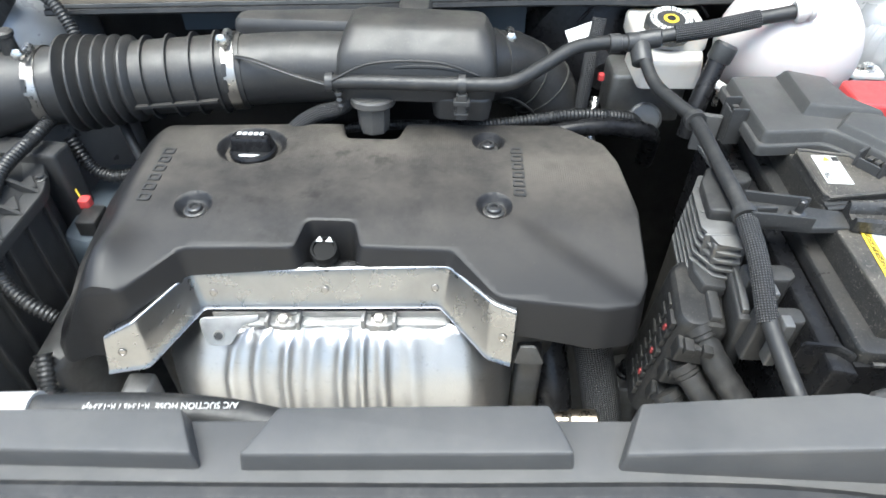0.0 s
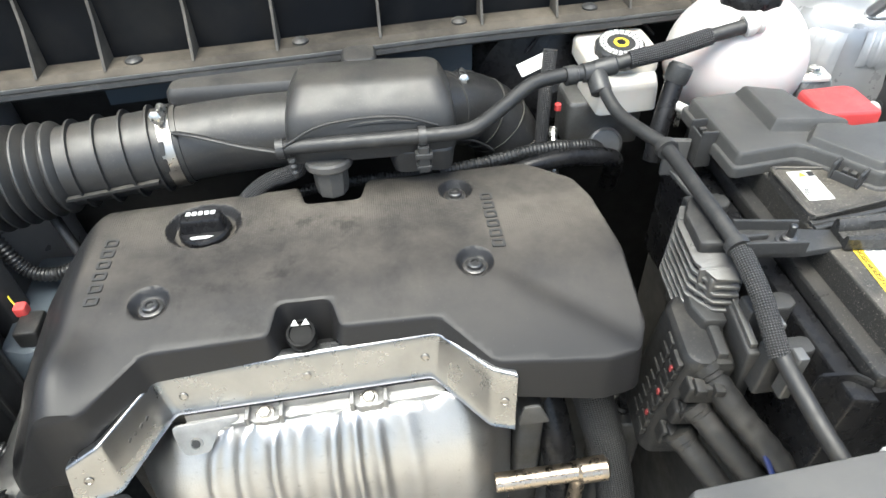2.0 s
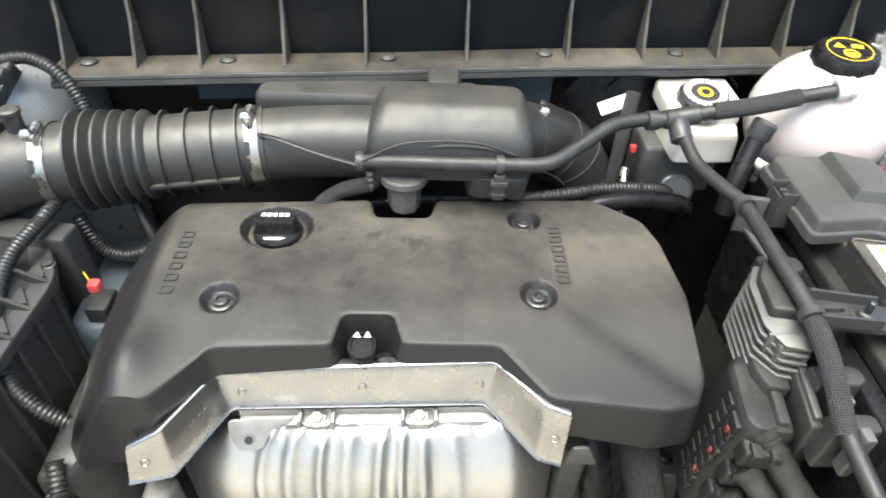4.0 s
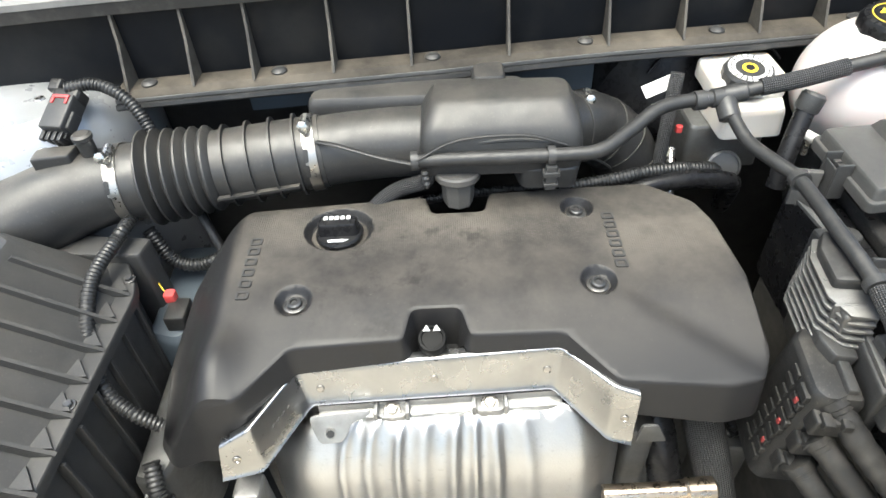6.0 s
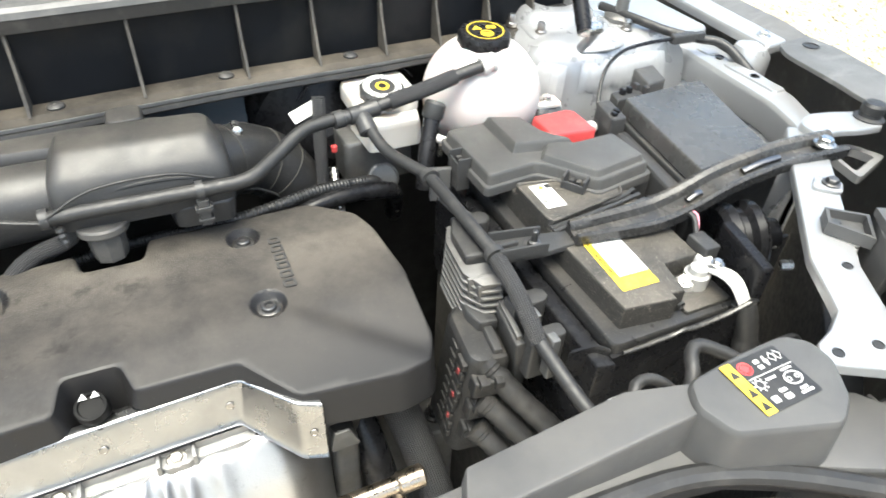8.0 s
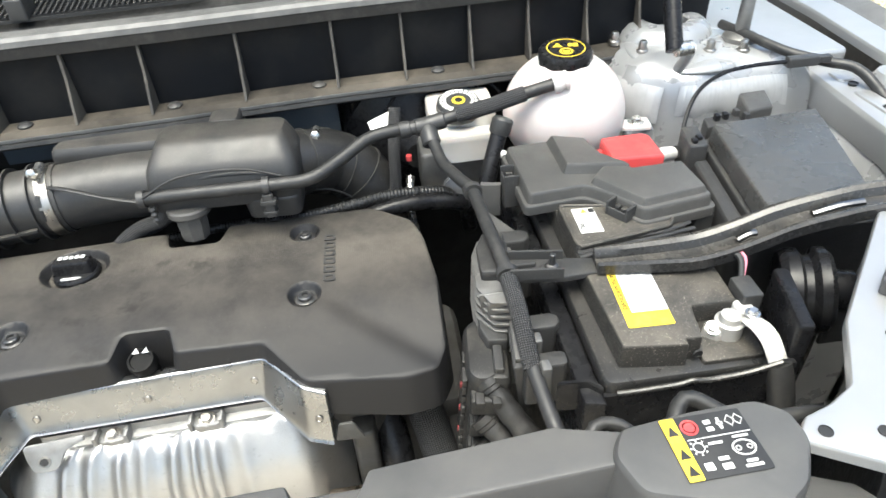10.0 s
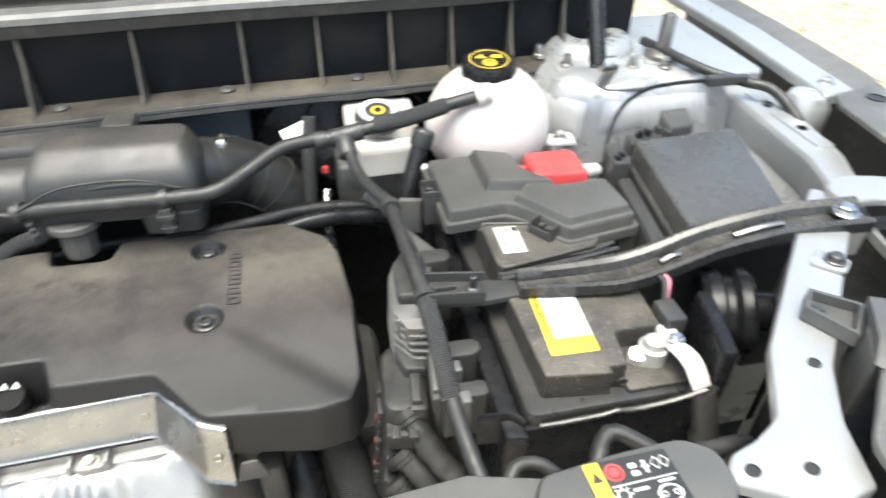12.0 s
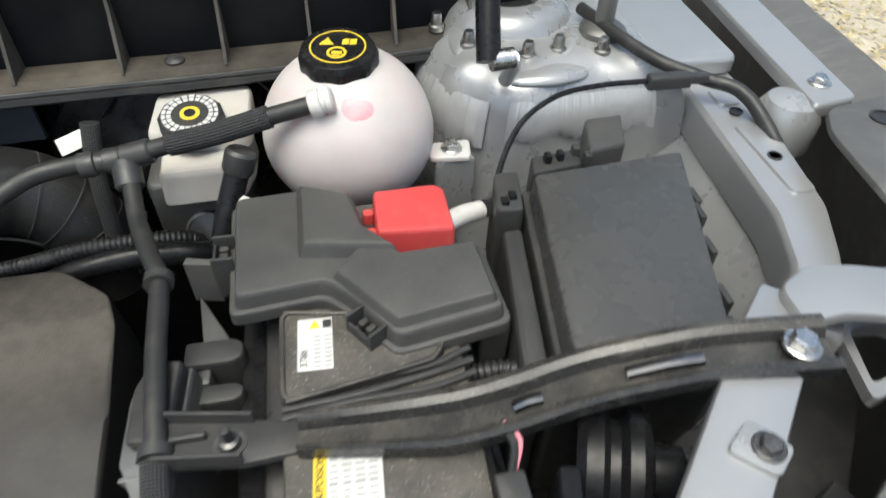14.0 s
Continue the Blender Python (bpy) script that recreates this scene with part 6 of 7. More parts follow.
def battery():
    e = thing("car_battery", (0.39, 0.5, 1.0), "dusty black car battery with paper labels", "battery")
    bm = B()
    box(bm, 0.322, 0.368, 1.0, 0.464, 0.70, 1.140, 0.003, 0.008)
    box(bm, 0.319, 0.365, 1.138, 0.466, 0.70, 1.152, 0.004, 0.010)
    part("case", bm, LEDGE, e, "black case with a moulded ledge")
    bm = B()
    slab(bm, [(0.335, 0.381), (0.392, 0.374), (0.392, 0.381), (0.406, 0.380), (0.413, 0.418), (0.455, 0.418), (0.458, 0.480), (0.458, 0.70), (0.333, 0.70), (0.333, 0.478)], 1.140, 1.177, 0.003, 0.003, taper=0.001)
    part("lid", bm, DUSTY, e)
    bm = B()
    box(bm, 0.406, 0.372, 1.14, 0.462, 0.42, 1.156, 0.002, 0.003)
    part("terminal_shelf", bm, DUSTY, e)
    bm = B()
    slab(bm, [(0.334, 0.506), (0.440, 0.524), (0.455, 0.56), (0.334, 0.585)], 1.176, 1.1845, 0.002, 0.010, taper=0.001)
    part("vent_plate", bm, DUSTY, e, "dusty raised vent plate")
    bm = B()
    rim = round_poly([(0.336, 0.508), (0.438, 0.526), (0.452, 0.56), (0.336, 0.582)], 0.010, 3)
    tube(bm, [(x, y, 1.1848) for x, y in rim] + [(*rim[0], 1.1848)], 0.0018, 8, 0.006)
    part("plate_rim", bm, DUSTY, e)
    bm = B()
    for k in range(4):
        tube(bm, [(0.335, 0.520 - 0.0065 * k, 1.1795), (0.38, 0.5245 - 0.0075 * k + 0.003 * (k % 2), 1.181), (0.43, 0.534 - 0.0085 * k - 0.002 * (k % 2), 1.181), (0.462, 0.545 - 0.010 * k, 1.179)], 0.0026, 8, 0.006, flat=0.6)
    part("carry_strap", bm, PLASTIC, e, "folded black carry strap")
    bm = B()
    lathe(bm, [(0.0045, 0), (0.0045, 0.002), (0.003, 0.0022), (0.0028, 0.001)], 16, axis((0.402, 0.3795, 1.160), (0.1, -1, 0)))
    part("vent_hole", bm, INK, e)
    # front label
    m = Matrix(((1.0, 0.06, 0, 0.371), (-0.03, 1.0, 0, 0.4385), (0, 0, 1, 1.1774), (0, 0, 0, 1)))
    lab = part("danger_label", slab(B(), rect(-0.0205, -0.038, 0.0205, 0.038), 0, 0.0004, 0.0001, 0.002, m), YELLOW, e, "yellow and white danger label")
    part("white_field", slab(B(), rect(-0.0125, -0.020, 0.0205, 0.0375), 0.0004, 0.0007, 0.0001, 0.001, m), WHITE, lab)
    words("DANGER/POISON", 0.0062, m @ pose(-0.0165, 0.009, 0.0008, 0, 0, 90), lab, INK)
    rnd = random.Random(2)
    for i in range(4):
        x = -0.0085 + i * 0.0078
        for j in range(14):
            y = -0.018 + j * 0.0039
            w = rnd.uniform(0.0035, 0.0065)
            part("print_line", slab(B(), rect(x - w / 2, y, x + w / 2, y + 0.0013 + 0.0008 * (j % 4 == 0)), 0.0007, 0.0009, 0.0001, 0, m), PRINT, lab)
    # small code label
    m = Matrix(((0.98, 0.03, 0, 0.358), (-0.03, 0.98, 0, 0.551), (0, 0, 1, 1.1848), (0, 0, 0, 1)))
    lab = part("code_label", slab(B(), rect(-0.012, -0.022, 0.012, 0.022), 0, 0.0004, 0.0001, 0.001, m), WHITE, e, "small white code label")
    words("3786", 0.0075, m @ pose(-0.0075, -0.012, 0.0005, 0, 0, 90), lab, INK)
    part("yellow_triangle", slab(B(), [(-0.004, 0.013), (0.004, 0.013), (0, 0.0205)], 0.0004, 0.0007, 0.0001, 0, m), YELLOW, lab)
    part("black_square", slab(B(), rect(0.0055, 0.013, 0.0115, 0.020), 0.0004, 0.0007, 0.0001, 0, m), INK, lab)
    for i in range(2):
        for j in range(8):
            x, y = -0.001 + i * 0.0072, -0.020 + j * 0.0036
            part("print_line", slab(B(), rect(x, y, x + 0.0048, y + 0.0014), 0.0004, 0.0006, 0.0001, 0, m), PRINT, lab)
    # tray and heat shield walls
    t = thing("battery_tray", (0.39, 0.5, 0.9), "black plastic battery tray with a wavy steel lip", "battery tray")
    bm = B()
    lip = [(0.318, 0.363, 1.139), (0.345, 0.361, 1.142), (0.380, 0.359, 1.146), (0.405, 0.357, 1.149), (0.435, 0.355, 1.154), (0.464, 0.353, 1.164), (0.474, 0.352, 1.164)]
    rings(bm, [[(x, y, 0.98), (x, y, z), (x, y + 0.005, z), (x, y + 0.005, 0.98)] for x, y, z in lip])
    bmesh.ops.recalc_face_normals(bm, faces=bm.faces)
    part("front_wall", bm, GLOSSY, t, "glossy black front wall")
    bm = B()
    slab(bm, [(0.300, 0.36), (0.319, 0.356), (0.318, 0.71), (0.300, 0.71)], 0.98, 1.138, 0.003, 0.002)
    part("side_wall", bm, GLOSSY, t)
    bm = B()
    box(bm, 0.468, 0.345, 0.98, 0.476, 0.70, 1.13, 0.002, 0.002)
    part("side_wall", bm, GLOSSY, t)
    bm = B()
    tube(bm, [(0.328, 0.362, 1.143), (0.345, 0.361, 1.144), (0.380, 0.359, 1.148), (0.390, 0.358, 1.152), (0.405, 0.357, 1.151), (0.435, 0.355, 1.156), (0.462, 0.353, 1.166)], 0.0024, 8, 0.005)
    part("wavy_lip", bm, BRACE, t, "shiny wavy upper lip")
    bm = B()
    slab(bm, [(0.281, 0.378), (0.308, 0.376), (0.318, 0.366), (0.320, 0.370), (0.310, 0.379), (0.282, 0.381)], 1.110, 1.146, 0.003, 0.003)
    part("side_flange", bm, GLOSSY, t)
    bm = B()
    box(bm, 0.30, 0.355, 0.5, 0.46, 0.70, 0.985, 0.01, 0.01)
    part("stand", bm, DIRT, t)
    # negative clamp, cable and sensor
    n = thing("negative_terminal_clamp", (0.44, 0.40, 1.15), "grey lead clamp with a white cable on the negative post", "terminal clamp")
    bm = B()
    lathe(bm, [(0.0125, 1.148), (0.0125, 1.170), (0.0095, 1.171), (0.0085, 1.177), (0.003, 1.178)], 28, Matrix.Translation((0.440, 0.402, 0)))
    part("post_ring", bm, LEAD, n)
    bm = B()
    slab(bm, [(0.416, 0.402), (0.428, 0.392), (0.436, 0.398), (0.436, 0.410), (0.424, 0.412)], 1.152, 1.164, 0.003, 0.003)
    part("clamp_jaw", bm, LEAD, n)
    bolt("clamp_bolt", (0.426, 0.401, 1.164), (-0.4, -0.4, 1), n, 0.0048, STEEL)
    bm = B()
    slab(bm, [(0.448, 0.405), (0.455, 0.400), (0.466, 0.410), (0.463, 0.423), (0.450, 0.420)], 1.160, 1.176, 0.003, 0.003)
    part("clamp_link", bm, NYLON, n, "pale clamp link")
    bm = B()
    tube(bm, [(0.456, 0.398, 1.172), (0.455, 0.386, 1.178), (0.458, 0.372, 1.176), (0.463, 0.358, 1.158), (0.467, 0.345, 1.13)], 0.0095, 14, 0.005, flat=0.42)
    part("cable_strap", bm, NYLON, n, "flat white cable strap")
    bolt("lug_bolt", (0.455, 0.396, 1.181), (0, 0, 1), n, 0.0045, STEEL)
    bm = B()
    tube(bm, [(0.4622, 0.3590, 1.160), (0.4655, 0.349, 1.138), (0.467, 0.341, 1.11), (0.46, 0.336, 1.08), (0.44, 0.332, 1.03)], lambda t: 0.0112 + 0.0016 * (0.30 < t < 0.36), 18, 0.003)
    part("cable_boot", bm, RUBBER, n)
    bm = B()
    box(bm, 0.455, 0.412, 1.165, 0.474, 0.440, 1.186, 0.002, 0.003)
    part("sensor", bm, PLASTIC, n)
    bm = B()
    tube(bm, [(0.466, 0.437, 1.18), (0.470, 0.452, 1.195), (0.463, 0.462, 1.196), (0.450, 0.468, 1.186)], 0.003, 8, 0.004)
    part("sensor_wire", bm, RUBBER, n)
    bm = B()
    tube(bm, [(0.468, 0.439, 1.183), (0.4735, 0.452, 1.197), (0.466, 0.464, 1.199)], 0.0016, 8, 0.004)
    part("pink_wire", bm, PINK, n)
    s = thing("battery_side_shield", (0.49, 0.39, 1.1), "upright glossy black plastic shield beside the battery", "shield")
    bm = B()
    m = pose(0.487, 0.395, 0, 0, 0, -14)
    box(bm, -0.006, -0.036, 0.98, 0.008, 0.040, 1.196, 0.004, 0.005, m)
    part("plate", bm, GLOSSY, s)


def brace():
    e = thing("battery_brace", (0.45, 0.47, 1.18), "dusty black steel brace bolted across the battery", "brace")
    line = [Vector(p) for p in ((0.345, 0.484, 1.187), (0.40, 0.479, 1.189), (0.440, 0.476, 1.192), (0.475, 0.475, 1.201), (0.515, 0.475, 1.215), (0.55, 0.473, 1.224), (0.595, 0.469, 1.233), (0.660, 0.460, 1.239))]
    pts = spline(line, 0.008)
    bm = B()
    prof = [(-0.019, -0.008), (-0.0195, 0.003), (-0.017, 0.0055), (-0.0135, 0.0045), (-0.010, -0.001), (0.004, -0.001), (0.0075, 0.006), (0.012, 0.0085), (0.0165, 0.0075), (0.0195, 0.003), (0.0195, -0.010)]
    loops = []
    for i, p in enumerate(pts):
        d = (pts[min(i + 1, len(pts) - 1)] - pts[max(i - 1, 0)]).normalized()
        side = Vector((-d.y, d.x, 0)).normalized()
        up = d.cross(side) if d.cross(side).z > 0 else -d.cross(side)
        t = i / (len(pts) - 1)
        w = 0.62 + 0.38 * min(1, t / 0.25) if t < 0.25 else 1.0
        loops.append([p + side * a * w + up * b for a, b in prof])
    rings(bm, loops)
    bmesh.ops.recalc_face_normals(bm, faces=bm.faces)
    part("channel", bm, BRACE, e)
    # pressed beads, paler than the channel to carry the highlight on them
    for s0, s1 in ((0.40, 0.455), (0.62, 0.74)):
        a, b = pts[int(s0 * len(pts))], pts[int(s1 * len(pts))]
        bm = B()
        tube(bm, [a + Vector((0, -0.004, 0.0005)), (a + b) / 2 + Vector((0, -0.004, 0.0025)), b + Vector((0, -0.004, 0.0005))], 0.0042, 10, 0.01)
        part("pressed_bead", bm, BEAD_GLINT, e, "pressed bead with its glint put in as bright metal")
    bolt("brace_bolt", (0.641, 0.460, 1.2405), (0, 0, 1), e, 0.0078, STEEL, label="bright steel brace bolt")
    bm = B()
    slab(bm, [(0.262, 0.480), (0.312, 0.474), (0.350, 0.476), (0.352, 0.496), (0.318, 0.503), (0.285, 0.510), (0.265, 0.512)], 1.174, 1.180, 0.002, 0.003)
    for p in ([(0.262, 0.480), (0.312, 0.474), (0.312, 0.477), (0.262, 0.483)], [(0.265, 0.509), (0.318, 0.500), (0.318, 0.503), (0.265, 0.512)]):
        slab(bm, p, 1.174, 1.190, 0.001)
    box(bm, 0.268, 0.493, 1.178, 0.290, 0.498, 1.185, 0.002, 0.002)
    part("end_bracket", bm, PLASTIC, e)
    bm = B()
    lathe(bm, [(0.010, 0), (0.010, 0.002), (0.007, 0.002), (0.006, 0.006), (0.0032, 0.007), (0.003, 0.018), (0.002, 0.019)], 16, Matrix.Translation((0.304, 0.488, 1.179)))
    part("stud", bm, BARE, e)


def fuse_box():
    e = thing("fuse_box", (0.6, 0.6, 1.0), "charcoal plastic fuse box with a broad smooth lid", "fuse box")
    def sheet(pts, t0, t1, ed, mat, name, rr=0.006, tp=0.001):
        bm = B()
        slab(bm, pts, t0, t1, ed, rr, taper=tp)
        for v in bm.verts:
            v.co.z += -0.012 * (0.675 - v.co.y)
        return part(name, bm, mat, e)
    sheet([(0.518, 0.498), (0.632, 0.498), (0.686, 0.689), (0.544, 0.676)], 1.190, 1.2115, 0.0035, SMOOTH_LID, "lid", 0.007, 0.002)
    sheet([(0.512, 0.492), (0.640, 0.492), (0.697, 0.697), (0.538, 0.682)], 1.03, 1.188, 0.003, PLASTIC, "base")
    sheet([(0.490, 0.503), (0.511, 0.499), (0.530, 0.640), (0.511, 0.640)], 1.05, 1.187, 0.005, PLASTIC, "side_pocket")
    sheet([(0.506, 0.645), (0.531, 0.642), (0.539, 0.694), (0.516, 0.694)], 1.12, 1.202, 0.003, PLASTIC, "front_plug")
    sheet([(0.603, 0.698), (0.641, 0.705), (0.655, 0.752), (0.616, 0.749)], 1.12, 1.210, 0.004, LID, "relay", 0.004)
    sheet([(0.550, 0.690), (0.600, 0.697), (0.602, 0.722), (0.556, 0.716)], 1.12, 1.198, 0.003, PLASTIC, "plug_strip", 0.003)
    for x0, y0 in ((0.612, 0.700), (0.605, 0.712)):
        sheet(rect(x0 - 0.012, y0 - 0.004, x0 - 0.004, y0 + 0.006), 1.16, 1.206, 0.001, PLASTIC, "relay_clip", 0.001)
    for x, y in ((0.5135, 0.650), (0.5215, 0.656), (0.566, 0.702), (0.578, 0.704)):
        bm = B()
        box(bm, x, y, 1.198, x + 0.006, y + 0.008, 1.206, 0.001, 0.001)
        part("plug_pin", bm, GLOSSY, e)
    for y in (0.655, 0.635, 0.595, 0.545, 0.515):
        bm = B()
        x = 0.640 + (y - 0.492) * 0.278
        box(bm, x, y - 0.010, 1.165, x + 0.006, y + 0.010, 1.188, 0.0015, 0.002)
        part("lid_clip", bm, PLASTIC, e)
    bm = B()
    box(bm, 0.52, 0.50, 0.5, 0.66, 0.68, 1.03, 0.01)
    part("stand", bm, DIRT, e)
    hose("fuse_conduit", [(0.46, 0.525, 1.16), (0.485, 0.52, 1.168), (0.51, 0.515, 1.165)], 0.006, CONDUIT, "short corrugated conduit beside the fuse box", "conduit", (0.0014, 0.0045), 10)


def engine_computer():
    e = thing("engine_control_module", (0.255, 0.48, 1.0), "dusty finned cast aluminium engine computer with black plugs", "control module")
    m = pose(0.257, 0.530, 1.116, 6, -7, -6)
    bm = B()
    box(bm, -0.008, -0.052, -0.09, 0.020, 0.036, 0.046, 0.004, 0.003, m)
    part("casting", bm, ALU, e)
    bm = B()
    box(bm, 0.008, -0.110, -0.05, 0.020, -0.0525, 0.020, 0.003, 0.003, m)
    part("carrier", bm, PLASTIC, e, "black plastic carrier")
    bm = B()
    box(bm, 0.011, -0.104, 0.018, 0.017, -0.056, 0.026, 0.001, 0.001, m)
    part("edge_strip", bm, ALU, e)
    # stepped fins, each a plate with a cut corner, growing downwards
    for i in range(8):
        z = 0.047 - i * 0.0088
        g = 0.0014 * i
        bm = B()
        slab(bm, [(-0.016 - g, -0.030 - 1.4 * g), (-0.004, -0.052 - 1.2 * g), (0.016, -0.056 - 1.2 * g), (0.016, 0.034), (-0.010 - 0.6 * g, 0.036), (-0.018 - g, 0.014)], z - 0.0016, z + 0.0016, 0.0008, 0.002, m)
        part("fin", bm, ALU, e, "dull grey cooling fin" if i == 0 else "")
    for y in (-0.040, -0.012, 0.020):
        bm = B()
        box(bm, -0.014, y - 0.0015, 0.0, 0.012, y + 0.0015, 0.0492, 0.0008, 0.0006, m)
        part("cross_rib", bm, ALU, e)
    bm = B()
    slab(bm, [(-0.010, -0.022), (0.018, -0.026), (0.018, 0.034), (-0.004, 0.036), (-0.012, 0.016)], 0.048, 0.060, 0.004, 0.004, m)
    part("rubber_pad", bm, RUBBER, e)
    # lever plug: rounded shoulder, stepped lid and latch, with a comb of terminals down its flank
    m2 = pose(0.242, 0.460, 1.078, 4, 4, -6)
    bm = B()
    slab(bm, [(-0.030, -0.024), (-0.022, -0.034), (0.014, -0.034), (0.014, 0.046), (-0.020, 0.046), (-0.031, 0.034)], -0.125, 0.030, 0.009, 0.008, m2)
    plug = part("plug_block", bm, SOOT, e, "black lever plug")
    bm = B()
    slab(bm, [(-0.008, 0.004), (0.012, 0.004), (0.012, 0.048), (-0.016, 0.048), (-0.016, 0.022)], 0.028, 0.042, 0.003, 0.003, m2)
    box(bm, -0.004, -0.026, 0.026, 0.006, 0.008, 0.036, 0.002, 0.002, m2)
    part("lever", bm, PLASTIC, plug)
    bm = B()
    for k in range(3):
        box(bm, -0.002 + 0.0042 * k, 0.024, 0.0415, 0.0002 + 0.0042 * k, 0.038, 0.0436, 0.0004, 0.0004, m2)
    part("lever_grip", bm, LID, plug)
    rnd = random.Random(3)
    for i in range(9):
        z = 0.016 - 0.0145 * i
        bm = B()
        box(bm, -0.0335, -0.026 + rnd.uniform(-0.002, 0.002), z - 0.005, -0.0285, -0.010, z + 0.004, 0.001, 0.001, m2)
        box(bm, -0.0325, -0.004, z - 0.004, -0.0285, 0.010 + rnd.uniform(-0.003, 0.003), z + 0.003, 0.001, 0.001, m2)
        part("plug_rib", bm, SOOT, plug)
    for z in (0.002, -0.036, -0.074):
        bm = B()
        box(bm, -0.0350, -0.022, z, -0.0325, -0.018, z + 0.006, 0.0008, 0.0008, m2)
        part("red_lock", bm, OXIDE, plug, "dull red locking tab")
        bm = B()
        box(bm, -0.026, -0.046, z - 0.010, 0.010, -0.030, z + 0.010, 0.003, 0.003, m2)
        for k in (-0.022, -0.006):
            box(bm, k, -0.050, z + 0.006, k + 0.009, -0.036, z + 0.014, 0.0015, 0.001, m2)
        part("plug_nose", bm, SOOT, plug)
    bm = B()
    tube(bm, [(0.256, 0.405, 1.070), (0.268, 0.385, 1.05), (0.280, 0.36, 1.02)], 0.0026, 8, 0.005)
    part("blue_wire", bm, BLUE, e)
    # rounded mounting lugs and the alloy rail between them
    for y, z, w in ((0.455, 1.146, 0.010), (0.416, 1.136, 0.009), (0.580, 1.154, 0.011), (0.548, 1.148, 0.008)):
        bm = B()
        slab(bm, [(0.262, y - w), (0.297, y - w), (0.304, y - 0.5 * w), (0.304, y + 0.5 * w), (0.297, y + w), (0.262, y + w)], z - 0.050, z, 0.003, 0.003)
        part("mounting_lug", bm, PLASTIC, e)
    for y in (0.432, 0.398, 0.562, 0.52):
        bm = B()
        box(bm, 0.272, y - 0.007, 1.10, 0.281, y + 0.006, 1.150, 0.002, 0.002)
        part("alloy_rail", bm, ALU, e)
    # grey flap beside the hose
    bm = B()
    slab(bm, [(0.268, 0.640), (0.292, 0.595), (0.297, 0.572), (0.276, 0.575)], 1.146, 1.150, 0.001, 0.002)
    slab(bm, [(0.262, 0.645), (0.285, 0.640), (0.288, 0.646), (0.264, 0.652)], 1.14, 1.182, 0.001, 0.001)
    part("grey_flap", bm, PANEL, e, "pale grey plastic flap")
    for run in ([(0.232, 0.436, 1.092), (0.240, 0.424, 1.082), (0.256, 0.405, 1.062), (0.285, 0.378, 1.030), (0.318, 0.352, 0.99)],
                [(0.226, 0.425, 1.052), (0.238, 0.412, 1.040), (0.260, 0.392, 1.015), (0.290, 0.370, 0.98)],
                [(0.220, 0.420, 1.014), (0.232, 0.406, 1.000), (0.252, 0.388, 0.975), (0.276, 0.370, 0.94)]):
        w = thing("wiring_loom", run[-1], "thick taped black wiring loom from the engine computer", "wiring loom", "looms of the engine computer")
        bm = B()
        tube(bm, run, lambda t: 0.0118 + 0.0005 * math.sin(60 * t), 16, 0.004)
        part("taped_run", bm, RUBBER, w)
        bm = B()
        d = Vector(run[1]) - Vector(run[0])
        lathe(bm, [(0.0125, -0.004), (0.0155, -0.003), (0.0155, 0.004), (0.0140, 0.005), (0.0140, 0.009), (0.0125, 0.010)], 18, axis(run[0], d))
        part("collar", bm, SOOT, w, "black plastic collar")


def horn():
    e = thing("horn", (0.55, 0.44, 1.1), "round black twin disc horn", "horn")
    w = Vector((0.9, -0.35, 0.15))
    bm = B()
    lathe(bm, [(0.036, -0.034), (0.040, -0.028), (0.040, -0.018), (0.034, -0.014), (0.034, -0.008), (0.041, -0.003), (0.041, 0.005), (0.036, 0.010), (0.020, 0.013), (0.018, 0.03), (0.010, 0.034)], 40, axis((0.548, 0.440, 1.155), w))
    part("body", bm, GLOSSY, e)
    bm = B()
    box(bm, 0.555, 0.42, 1.10, 0.59, 0.425, 1.16, 0.002, 0.002)
    part("bracket", bm, PLASTIC, e)
    bm = B()
    lathe(bm, [(0.006, 0), (0.006, 0.012), (0.004, 0.013)], 6, axis((0.572, 0.405, 1.135), (0.8, -0.5, 0.2)))
    part("stud", bm, STEEL, e)


